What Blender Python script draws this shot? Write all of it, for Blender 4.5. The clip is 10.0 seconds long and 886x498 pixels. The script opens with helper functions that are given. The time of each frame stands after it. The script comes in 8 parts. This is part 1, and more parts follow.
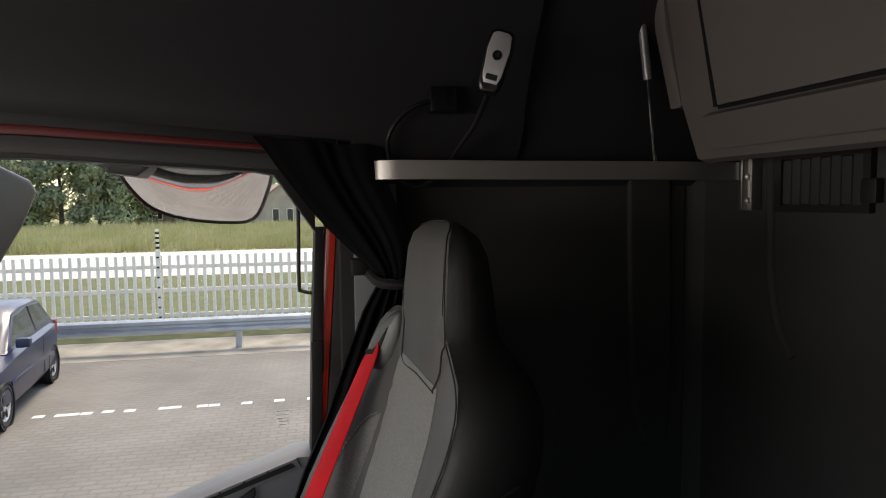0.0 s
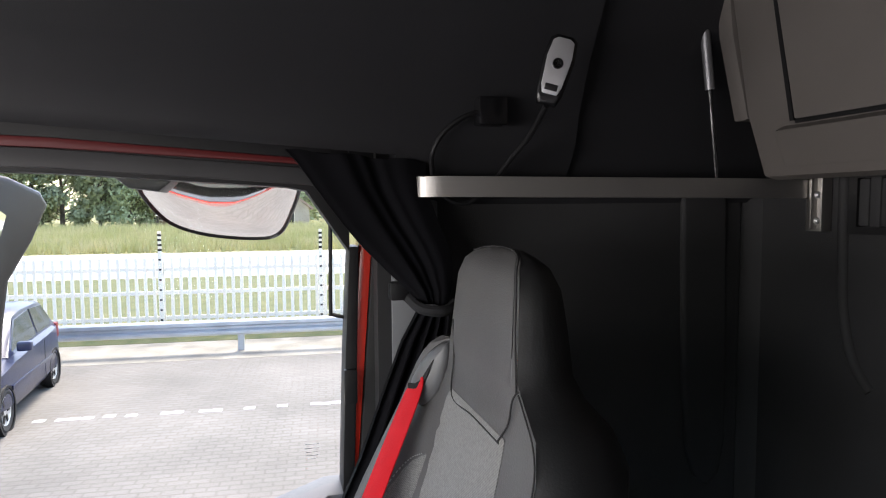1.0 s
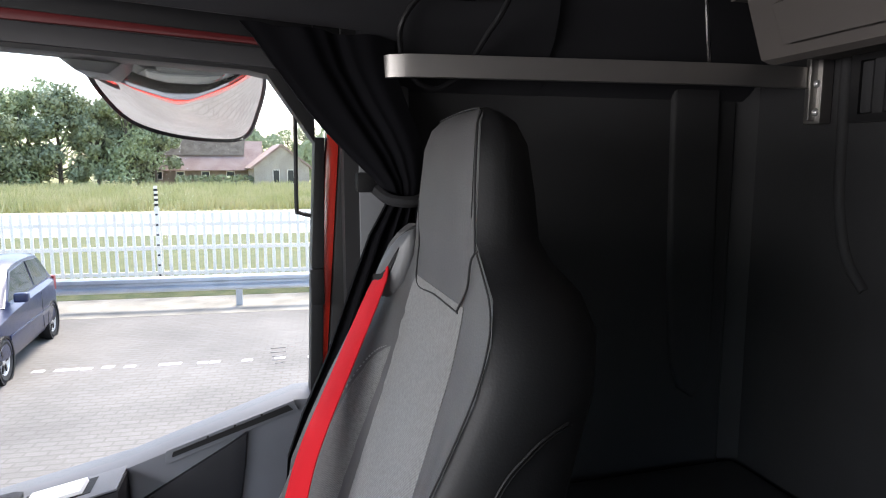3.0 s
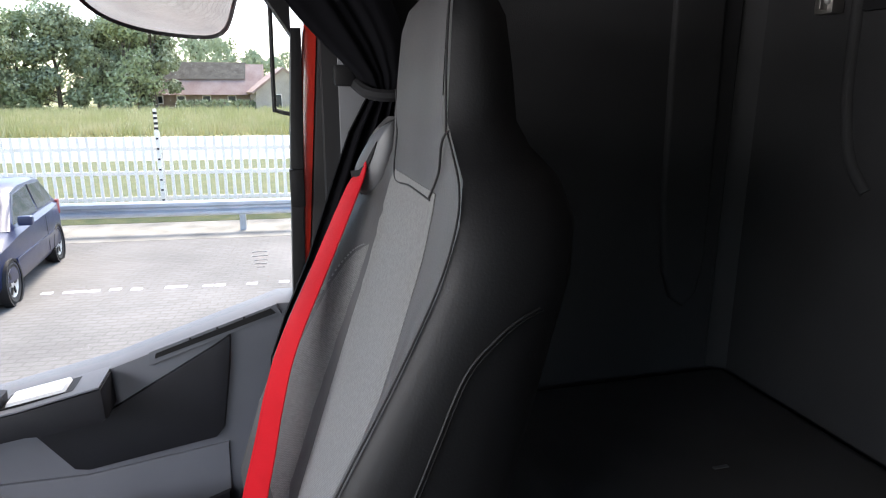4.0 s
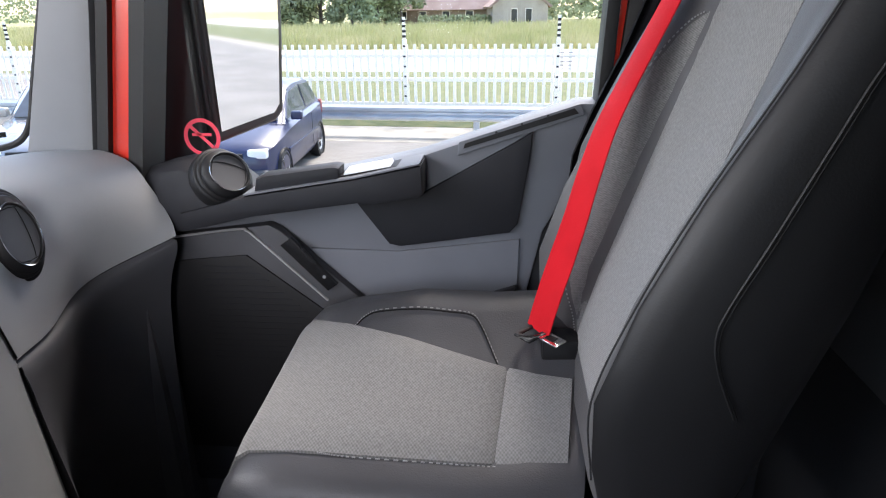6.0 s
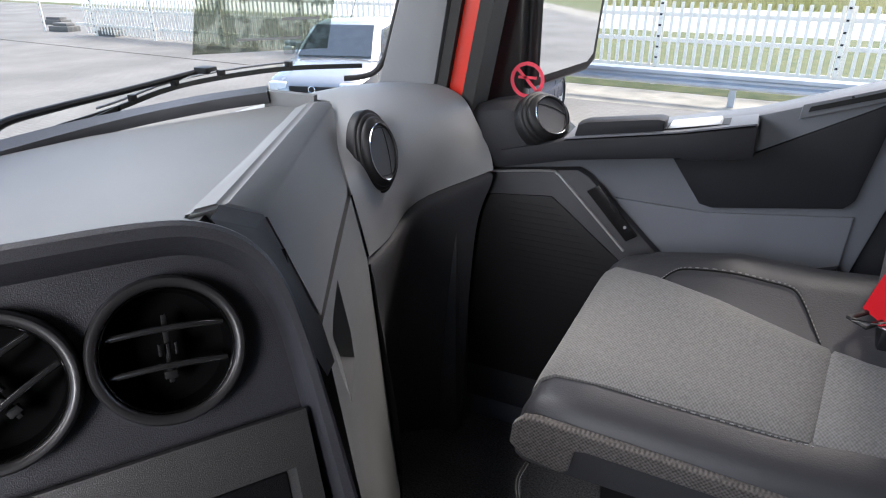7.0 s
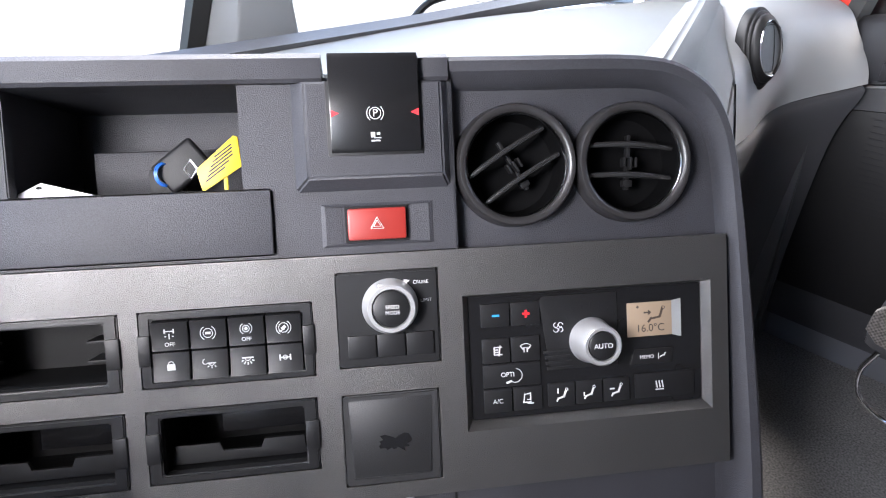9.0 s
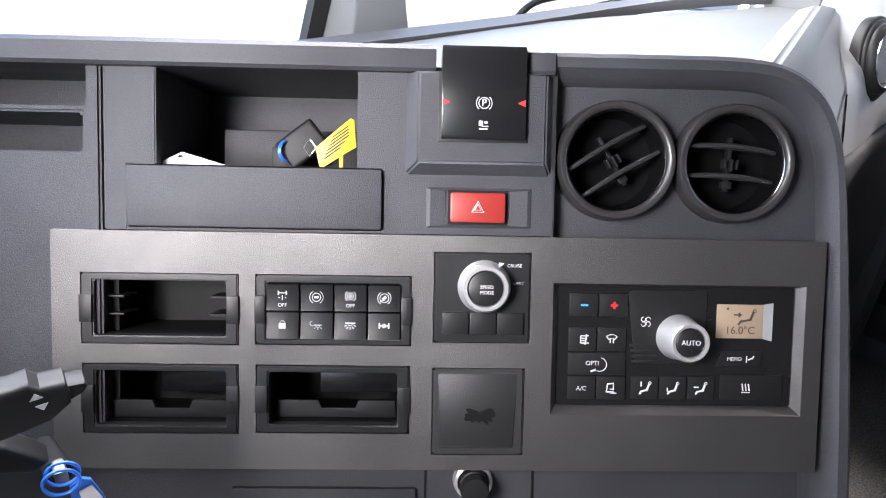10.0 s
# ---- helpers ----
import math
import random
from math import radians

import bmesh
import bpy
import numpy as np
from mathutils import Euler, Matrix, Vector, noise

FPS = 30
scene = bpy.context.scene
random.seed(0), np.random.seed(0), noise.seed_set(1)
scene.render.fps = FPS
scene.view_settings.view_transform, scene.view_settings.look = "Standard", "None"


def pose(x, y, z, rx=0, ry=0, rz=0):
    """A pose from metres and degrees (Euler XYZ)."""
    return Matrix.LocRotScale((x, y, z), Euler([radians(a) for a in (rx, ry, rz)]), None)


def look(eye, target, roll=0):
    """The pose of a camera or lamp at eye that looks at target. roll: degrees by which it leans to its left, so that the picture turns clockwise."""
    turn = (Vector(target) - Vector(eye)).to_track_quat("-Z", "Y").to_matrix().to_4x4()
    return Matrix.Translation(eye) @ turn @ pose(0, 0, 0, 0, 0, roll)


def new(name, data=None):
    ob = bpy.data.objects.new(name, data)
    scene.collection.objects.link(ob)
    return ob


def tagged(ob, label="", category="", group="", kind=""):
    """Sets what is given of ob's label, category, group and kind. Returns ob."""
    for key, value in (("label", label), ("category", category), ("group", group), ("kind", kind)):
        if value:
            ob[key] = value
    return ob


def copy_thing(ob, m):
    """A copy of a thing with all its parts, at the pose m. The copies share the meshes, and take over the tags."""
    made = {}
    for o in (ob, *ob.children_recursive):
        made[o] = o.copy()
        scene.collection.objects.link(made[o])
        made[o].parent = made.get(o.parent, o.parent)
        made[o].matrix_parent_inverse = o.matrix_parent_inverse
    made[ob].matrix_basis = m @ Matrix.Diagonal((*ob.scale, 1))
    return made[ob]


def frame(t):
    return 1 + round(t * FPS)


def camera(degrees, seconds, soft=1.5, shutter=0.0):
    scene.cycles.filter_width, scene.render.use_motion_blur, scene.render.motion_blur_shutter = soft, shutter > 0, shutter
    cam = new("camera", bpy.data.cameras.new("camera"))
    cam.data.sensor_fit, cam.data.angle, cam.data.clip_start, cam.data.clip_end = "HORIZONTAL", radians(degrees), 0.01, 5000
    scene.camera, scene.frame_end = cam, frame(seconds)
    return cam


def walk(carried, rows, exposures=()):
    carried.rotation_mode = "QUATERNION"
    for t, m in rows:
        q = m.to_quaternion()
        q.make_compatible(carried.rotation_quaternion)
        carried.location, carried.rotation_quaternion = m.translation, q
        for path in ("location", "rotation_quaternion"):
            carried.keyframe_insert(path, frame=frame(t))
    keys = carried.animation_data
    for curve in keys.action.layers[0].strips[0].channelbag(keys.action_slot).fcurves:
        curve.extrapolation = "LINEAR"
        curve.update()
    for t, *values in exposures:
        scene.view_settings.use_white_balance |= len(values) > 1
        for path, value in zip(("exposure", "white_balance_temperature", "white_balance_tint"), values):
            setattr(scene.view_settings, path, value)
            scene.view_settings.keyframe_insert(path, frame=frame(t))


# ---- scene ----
cam = camera(70.0, 10.0, soft=1.1)

PATH = [
    (0, (0.115, 0.122, 1.572), (0.648, 2.044, 1.425), -0.7),
    (0.5, (0.164, 0.161, 1.57), (0.711, 2.079, 1.426), -0.4),
    (1, (0.067, 0.227, 1.6), (0.599, 2.15, 1.46), -0.4),
    (1.5, (0.112, 0.226, 1.554), (0.65, 2.148, 1.418), -0.5),
    (2, (0.12, 0.202, 1.54), (0.66, 2.123, 1.407), -0.4),
    (2.5, (0.136, 0.203, 1.54), (0.673, 2.124, 1.401), -0.3),
    (3, (0.125, 0.265, 1.485), (0.652, 2.177, 1.224), -0.1),
    (3.2, (0.13, 0.267, 1.467), (0.654, 2.171, 1.149), -0.1),
    (4.5, (0.173, 0.289, 1.401), (0.657, 2.154, 0.864), -0.1),
    (5, (0.113, 0.284, 1.335), (0.541, 2.147, 0.746), 0.0),
    (5.1, (0.102, 0.289, 1.326), (0.498, 2.152, 0.717), 0.1),
    (5.2, (0.088, 0.283, 1.309), (0.442, 2.154, 0.696), -0.1),
    (6.3, (0.015, 0.232, 1.243), (-0.389, 2.043, 0.494), -1.1),
    (6.5, (-0.001, 0.231, 1.234), (-0.542, 1.999, 0.473), -1.2),
    (7, (-0.115, 0.152, 1.246), (-0.915, 1.788, 0.42), -0.2),
    (7.5, (-0.229, 0.033, 1.178), (-1.232, 1.58, 0.402), 1.0),
    (8, (-0.245, -0.031, 1.175), (-1.431, 1.341, 0.333), 1.2),
    (8.2, (-0.241, -0.042, 1.18), (-1.446, 1.284, 0.322), 1.05),
    (8.5, (-0.231, -0.067, 1.192), (-1.478, 1.169, 0.234), 0.7),
    (9, (-0.214, -0.173, 1.176), (-1.488, 1.035, 0.218), 0.7),
    (9.5, (-0.185, -0.188, 1.174), (-1.521, 0.953, 0.218), 0.8),
    (10, (-0.196, -0.223, 1.174), (-1.621, 0.806, 0.221), 1.2),
]
walk(cam, [(t, look(eye, target, roll)) for t, eye, target, roll in PATH], exposures=[(0.0, 1.25, 7700, 15), (0.25, 1.75, 7500, 16), (0.5, 2.25, 7200, 16), (1.2, 2.15, 6900, 16), (2.5, 2.15, 6750, 16), (4.5, 2.15, 6700, 16), (5.2, 2.3, 6700, 16), (6.5, 2.15, 6700, 15), (7.0, 1.95, 6680, 14), (7.5, 1.92, 6650, 14), (8.0, 2.5, 6620, 14), (8.5, 2.85, 6600, 14), (9.2, 3.32, 6700, 15), (10.0, 3.28, 6850, 15)])

# ---------------------------------------------------------------- light
world = bpy.data.worlds.new("overcast_sky")
scene.world = world
world.use_nodes = True
_n = world.node_tree.nodes
_sky = _n.new("ShaderNodeTexSky")
_sky.sky_type, _sky.sun_disc = "NISHITA", False
_sky.sun_elevation, _sky.sun_rotation = radians(57), radians(18)
_sky.air_density, _sky.dust_density, _sky.ozone_density = 1.0, 1.5, 1.0
world.node_tree.links.new(_sky.outputs[0], _n["Background"].inputs[0])
_n["Background"].inputs[1].default_value = 0.15
sun = new("sun", bpy.data.lights.new("sun", "SUN"))
sun.data.energy, sun.data.angle, sun.data.color = 1.5, radians(25), (1.0, 0.96, 0.9)
sun.matrix_world = look((2, 6, 10), (0, 0, 0))


def sky_window(name, m, w, h, watts, spread):
    """Sky light that comes in through an opening of the cab."""
    lamp = new(name, bpy.data.lights.new(name, "AREA"))
    lamp.data.shape, lamp.data.size, lamp.data.size_y, lamp.data.energy = "RECTANGLE", w, h, watts
    lamp.data.color, lamp.data.spread = (0.97, 0.98, 1.0), radians(spread)
    lamp.matrix_world = m


sky_window("driver_window_light", look((-0.48, -0.93, 1.36), (-0.98, 0.2, 0.85)), 0.6, 0.5, 2.7, 96)
sky_window("windscreen_light", look((-1.17, 0.19, 1.5), (0.3, 0.19, 0.95)), 1.7, 0.35, 5.2, 150)

# ---------------------------------------------------------------- helpers
FRAMES = {}


def thing(name, m, label, category, group="", kind=""):
    ob = new(name)
    ob.matrix_basis = m
    ob.empty_display_size = 0.05
    FRAMES[ob.name] = m.copy()
    return tagged(ob, label, category, group, kind)


def mesh_of(bm, name, material, smooth=True):
    me = bpy.data.meshes.new(name)
    bmesh.ops.recalc_face_normals(bm, faces=bm.faces)
    bm.to_mesh(me)
    bm.free()
    me.materials.append(material)
    for p in me.polygons:
        p.use_smooth = smooth
    if smooth:
        me.set_sharp_from_angle(angle=radians(38))
    return me


def part(name, bm, material, parent, label="", at_world=False, smooth=True):
    """One mesh under a thing or a part; at_world: the bmesh is in world places."""
    root = parent
    while root.parent:
        root = root.parent
    if at_world:
        bm.transform(FRAMES[root.name].inverted())
    ob = new(name, mesh_of(bm, name, material, smooth))
    ob.parent = parent
    if label:
        ob["label"] = label
    return ob


def single(name, bm, material, label, category, group="", kind="", smooth=True):
    return tagged(new(name, mesh_of(bm, name, material, smooth)), label, category, group, kind)


def box(bm, x0, x1, y0, y1, z0, z1, bevel=0.0, seg=2):
    r = bmesh.ops.create_cube(bm, size=1)
    vs = r["verts"]
    for v in vs:
        v.co = Vector((x0 + (v.co.x + 0.5) * (x1 - x0), y0 + (v.co.y + 0.5) * (y1 - y0), z0 + (v.co.z + 0.5) * (z1 - z0)))
    if bevel:
        es = list({e for v in vs for e in v.link_edges})
        bmesh.ops.bevel(bm, geom=es, offset=bevel, segments=seg, affect="EDGES", profile=0.6)
    return bm


def boxed(*a, **k):
    return box(bmesh.new(), *a, **k)


def prism(bm, poly, h0, h1, axis="z", bevel=0.0, seg=2, m=None):
    """A flat outline pushed out between two heights along an axis; the outline's two numbers are the other axes in order."""
    def put(p, h):
        return {"z": (p[0], p[1], h), "y": (p[0], h, p[1]), "x": (h, p[0], p[1])}[axis]
    low, top = [bm.verts.new(put(p, h0)) for p in poly], [bm.verts.new(put(p, h1)) for p in poly]
    k = len(poly)
    fs = [bm.faces.new(low), bm.faces.new(top)] + [bm.faces.new((low[i], low[(i + 1) % k], top[(i + 1) % k], top[i])) for i in range(k)]
    if m is not None:
        bmesh.ops.transform(bm, matrix=m, verts=low + top)
    if bevel:
        bmesh.ops.recalc_face_normals(bm, faces=fs)
        es = list({e for f in fs[:2] for e in f.edges})
        bmesh.ops.bevel(bm, geom=es, offset=bevel, segments=seg, affect="EDGES", profile=0.6)
    return bm


def prismed(*a, **k):
    return prism(bmesh.new(), *a, **k)


def loft(bm, rings, closed=True, caps=True):
    """Skin over rings of points, all of one count."""
    rows = [[bm.verts.new(p) for p in ring] for ring in rings]
    k = len(rows[0])
    for a, b in zip(rows, rows[1:]):
        for i in range(k if closed else k - 1):
            j = (i + 1) % k
            bm.faces.new((a[i], a[j], b[j], b[i]))
    if caps and closed:
        bm.faces.new(rows[0])
        bm.faces.new(rows[-1][::-1])
    return bm


def smooth_line(pts, steps=6):
    """A Catmull-Rom line through points."""
    P = [Vector(p) for p in pts]
    P = [2 * P[0] - P[1]] + P + [2 * P[-1] - P[-2]]
    out = []
    for i in range(1, len(P) - 2):
        for s in range(steps):
            t = s / steps
            a, b, c, d = P[i - 1 : i + 3]
            out.append(0.5 * (2 * b + (c - a) * t + (2 * a - 5 * b + 4 * c - d) * t * t + (3 * b - a - 3 * c + d) * t**3))
    return out + [P[-2]]


def tube(bm, pts, r, k=8, flat=1.0):
    P = [Vector(p) for p in pts]
    rings = []
    up = None
    for i, p in enumerate(P):
        d = (P[min(i + 1, len(P) - 1)] - P[max(i - 1, 0)]).normalized()
        if up is None:
            up = d.orthogonal().normalized()
        up = (up - d * up.dot(d)).normalized()
        side = d.cross(up)
        rr = r(i / (len(P) - 1)) if callable(r) else r
        rings.append([p + rr * (math.cos(a) * up + flat * math.sin(a) * side) for a in (2 * math.pi * j / k for j in range(k))])
    return loft(bm, rings)


def tubed(*a, **k):
    return tube(bmesh.new(), *a, **k)


def ribbon(bm, pts, ups, width, thick):
    """A flat band along points; ups: the way its face looks at each."""
    P = [Vector(p) for p in pts]
    rings = []
    for i, p in enumerate(P):
        d = (P[min(i + 1, len(P) - 1)] - P[max(i - 1, 0)]).normalized()
        u = Vector(ups[i] if isinstance(ups, list) else ups)
        u = (u - d * u.dot(d)).normalized()
        s = d.cross(u)
        w = (width[i] if isinstance(width, list) else width) / 2
        h = thick / 2
        rings.append([p + s * w * a + u * h * b for a, b in ((-1, -0.6), (-0.96, -1), (0.96, -1), (1, -0.6), (1, 0.6), (0.96, 1), (-0.96, 1), (-1, 0.6))])
    return loft(bm, rings)


def lathe(bm, profile, k=32, m=None):
    """Profile of (radius, height), turned round z."""
    rings = [[Vector((r * math.cos(a), r * math.sin(a), h)) for a in (2 * math.pi * j / k for j in range(k))] for r, h in profile]
    before = set(bm.verts)
    loft(bm, rings, caps=False)
    new_verts = [v for v in bm.verts if v not in before]
    first = new_verts[:k]
    last = new_verts[-k:]
    if profile[0][0] > 1e-4:
        bm.faces.new(first[::-1])
    if profile[-1][0] > 1e-4:
        bm.faces.new(last)
    if m is not None:
        bmesh.ops.transform(bm, matrix=m, verts=new_verts)
    return bm


def lathed(*a, **k):
    return lathe(bmesh.new(), *a, **k)


def ring_lathe(bm, profile, k=40, m=None):
    """A closed profile of (radius, height) turned round z: a ring."""
    rings = [[Vector((r * math.cos(a), r * math.sin(a), h)) for r, h in profile] for a in (2 * math.pi * j / k for j in range(k))]
    rows = [[bm.verts.new(p) for p in ring] for ring in rings]
    n = len(profile)
    for i in range(k):
        a, b = rows[i], rows[(i + 1) % k]
        for j in range(n):
            bm.faces.new((a[j], a[(j + 1) % n], b[(j + 1) % n], b[j]))
    if m is not None:
        bmesh.ops.transform(bm, matrix=m, verts=[v for r in rows for v in r])
    return bm


def holed(bm, u0, u1, v0, v1, holes, w0, w1, put=None):
    """A flat panel with square-cut openings that go right through it."""
    us = sorted({u0, u1, *[h[0] for h in holes], *[h[1] for h in holes]})
    vs = sorted({v0, v1, *[h[2] for h in holes], *[h[3] for h in holes]})
    put = put or (lambda u, v, w: (u, v, w))
    def solid(i, j):
        if not (0 <= i < len(us) - 1 and 0 <= j < len(vs) - 1):
            return False
        cu, cv = (us[i] + us[i + 1]) / 2, (vs[j] + vs[j + 1]) / 2
        return not any(h[0] < cu < h[1] and h[2] < cv < h[3] for h in holes)
    grid = {}
    def vert(i, j, w):
        if (i, j, w) not in grid:
            grid[i, j, w] = bm.verts.new(put(us[i], vs[j], w))
        return grid[i, j, w]
    for i in range(len(us) - 1):
        for j in range(len(vs) - 1):
            if not solid(i, j):
                continue
            for w in (w0, w1):
                bm.faces.new([vert(i, j, w), vert(i + 1, j, w), vert(i + 1, j + 1, w), vert(i, j + 1, w)])
            for di, dj, a, b in ((-1, 0, (i, j), (i, j + 1)), (1, 0, (i + 1, j), (i + 1, j + 1)), (0, -1, (i, j), (i + 1, j)), (0, 1, (i, j + 1), (i + 1, j + 1))):
                if not solid(i + di, j + dj):
                    bm.faces.new([vert(*a, w0), vert(*b, w0), vert(*b, w1), vert(*a, w1)])
    return bm


def frame_ring(bm, u0, u1, v0, v1, t, w0, w1, bevel=0.0015):
    holed(bm, u0, u1, v0, v1, [(u0 + t, u1 - t, v0 + t, v1 - t)], w0, w1)
    bmesh.ops.recalc_face_normals(bm, faces=bm.faces)
    es = [e for e in bm.edges if len(e.link_faces) == 2 and e.calc_face_angle(0) > 1.0]
    if bevel:
        bmesh.ops.bevel(bm, geom=es, offset=bevel, segments=1, affect="EDGES")
    return bm


def open_box(bm, u0, u1, v0, v1, w0, w1, t=0.002):
    """A tray with its mouth at w1."""
    def rect(g, w):
        return [(u0 - g, v0 - g, w), (u1 + g, v0 - g, w), (u1 + g, v1 + g, w), (u0 - g, v1 + g, w)]
    loft(bm, [rect(0, w0), rect(0, w1), rect(t, w1), rect(t, w0 - t)])
    return bm


def words(text, size, material, parent, x, y, z, label="", name="lettering", m=None, align="CENTER"):
    cu = bpy.data.curves.new(name, "FONT")
    cu.body, cu.size, cu.align_x, cu.align_y, cu.extrude = text, size, align, "CENTER", 0.0002
    ob = new(name + "_source", cu)
    dg = bpy.context.evaluated_depsgraph_get()
    me = bpy.data.meshes.new_from_object(ob.evaluated_get(dg))
    bpy.data.objects.remove(ob)
    me.transform((m or Matrix()) if m is not None else Matrix.Translation((x, y, z)))
    me.materials.clear()
    me.materials.append(material)
    o = new(name, me)
    o.parent = parent
    if label:
        o["label"] = label
    return o


def aim(place, normal, spin=0):
    return Matrix.Translation(place) @ Vector(normal).to_track_quat("Z", "Y").to_matrix().to_4x4() @ Matrix.Rotation(radians(spin), 4, "Z")


# ---------------------------------------------------------------- materials
def material(name, color, rough=0.5, metal=0.0, var=0.12, scale=6.0, grain=0.0, grain_scale=700.0, spec=0.5, color2=None, coat=0.0, sheen=0.0, bump_dist=0.0006, speck=0.0):
    m = bpy.data.materials.new(name)
    m.use_nodes = True
    nt, ns = m.node_tree, m.node_tree.nodes
    b = ns["Principled BSDF"]
    tc = ns.new("ShaderNodeTexCoord")
    big = ns.new("ShaderNodeTexNoise")
    big.inputs["Scale"].default_value, big.inputs["Detail"].default_value = scale, 5.0
    nt.links.new(tc.outputs["Object"], big.inputs["Vector"])
    mix = ns.new("ShaderNodeMix")
    mix.data_type = "RGBA"
    c2 = color2 or tuple(max(0.0, c * (1 - var)) for c in color)
    c1 = color if color2 else tuple(min(1.0, c * (1 + var)) for c in color)
    mix.inputs["A"].default_value, mix.inputs["B"].default_value = (*c1, 1), (*c2, 1)
    ramp = ns.new("ShaderNodeMapRange")
    ramp.inputs["From Min"].default_value, ramp.inputs["From Max"].default_value = 0.35, 0.65
    nt.links.new(big.outputs[0], ramp.inputs["Value"])
    nt.links.new(ramp.outputs[0], mix.inputs["Factor"])
    nt.links.new(mix.outputs["Result"], b.inputs["Base Color"])
    rr = ns.new("ShaderNodeMapRange")
    rr.inputs["To Min"].default_value, rr.inputs["To Max"].default_value = max(0.0, rough - 0.06), min(1.0, rough + 0.06)
    nt.links.new(big.outputs[0], rr.inputs["Value"])
    nt.links.new(rr.outputs[0], b.inputs["Roughness"])
    b.inputs["Metallic"].default_value, b.inputs["Specular IOR Level"].default_value = metal, spec
    b.inputs["Coat Weight"].default_value, b.inputs["Sheen Weight"].default_value = coat, sheen
    if grain:
        fine = ns.new("ShaderNodeTexNoise")
        fine.inputs["Scale"].default_value, fine.inputs["Detail"].default_value = grain_scale, 2.0
        nt.links.new(tc.outputs["Object"], fine.inputs["Vector"])
        bump = ns.new("ShaderNodeBump")
        bump.inputs["Strength"].default_value, bump.inputs["Distance"].default_value = grain, bump_dist
        nt.links.new(fine.outputs[0], bump.inputs["Height"])
        nt.links.new(bump.outputs[0], b.inputs["Normal"])
        if speck:
            sp = ns.new("ShaderNodeMapRange")
            sp.inputs["From Min"].default_value, sp.inputs["From Max"].default_value = 0.3, 0.7
            sp.inputs["To Min"].default_value, sp.inputs["To Max"].default_value = 1 - speck, 1 + speck
            nt.links.new(fine.outputs[0], sp.inputs["Value"])
            mul = ns.new("ShaderNodeMix")
            mul.data_type, mul.blend_type = "RGBA", "MULTIPLY"
            mul.inputs["Factor"].default_value = 1.0
            nt.links.new(mix.outputs["Result"], mul.inputs["A"])
            nt.links.new(sp.outputs[0], mul.inputs["B"])
            nt.links.new(mul.outputs["Result"], b.inputs["Base Color"])
    return m


def weave(name, dark, light, sx, sy, rough=0.9, bump=0.6, axes="YZ"):
    """Cloth: crossing ribs with flecks."""
    m = bpy.data.materials.new(name)
    m.use_nodes = True
    nt, ns = m.node_tree, m.node_tree.nodes
    b = ns["Principled BSDF"]
    tc = ns.new("ShaderNodeTexCoord")
    sep = ns.new("ShaderNodeSeparateXYZ")
    nt.links.new(tc.outputs["Object"], sep.inputs[0])
    def wave(axis, s):
        a = ns.new("ShaderNodeMath")
        a.operation = "MULTIPLY"
        a.inputs[1].default_value = s
        nt.links.new(sep.outputs[axis], a.inputs[0])
        w = ns.new("ShaderNodeMath")
        w.operation = "SINE"
        nt.links.new(a.outputs[0], w.inputs[0])
        return w
    w1, w2 = wave(axes[0], sx), wave(axes[1], sy)
    mul = ns.new("ShaderNodeMath")
    mul.operation = "MULTIPLY"
    nt.links.new(w1.outputs[0], mul.inputs[0])
    nt.links.new(w2.outputs[0], mul.inputs[1])
    noise_ = ns.new("ShaderNodeTexNoise")
    noise_.inputs["Scale"].default_value, noise_.inputs["Detail"].default_value = 260.0, 3.0
    nt.links.new(tc.outputs["Object"], noise_.inputs["Vector"])
    add = ns.new("ShaderNodeMath")
    add.operation = "MULTIPLY_ADD"
    add.inputs[1].default_value, add.inputs[2].default_value = 0.28, 0.0
    nt.links.new(mul.outputs[0], add.inputs[0])
    nt.links.new(noise_.outputs[0], add.inputs[2])
    mr = ns.new("ShaderNodeMapRange")
    mr.inputs["From Min"].default_value, mr.inputs["From Max"].default_value = 0.2, 0.8
    nt.links.new(add.outputs[0], mr.inputs["Value"])
    mix = ns.new("ShaderNodeMix")
    mix.data_type = "RGBA"
    mix.inputs["A"].default_value, mix.inputs["B"].default_value = (*dark, 1), (*light, 1)
    nt.links.new(mr.outputs[0], mix.inputs["Factor"])
    nt.links.new(mix.outputs["Result"], b.inputs["Base Color"])
    b.inputs["Roughness"].default_value = rough
    b.inputs["Sheen Weight"].default_value = 0.15
    bp = ns.new("ShaderNodeBump")
    bp.inputs["Strength"].default_value, bp.inputs["Distance"].default_value = bump, 0.0006
    nt.links.new(add.outputs[0], bp.inputs["Height"])
    nt.links.new(bp.outputs[0], b.inputs["Normal"])
    return m


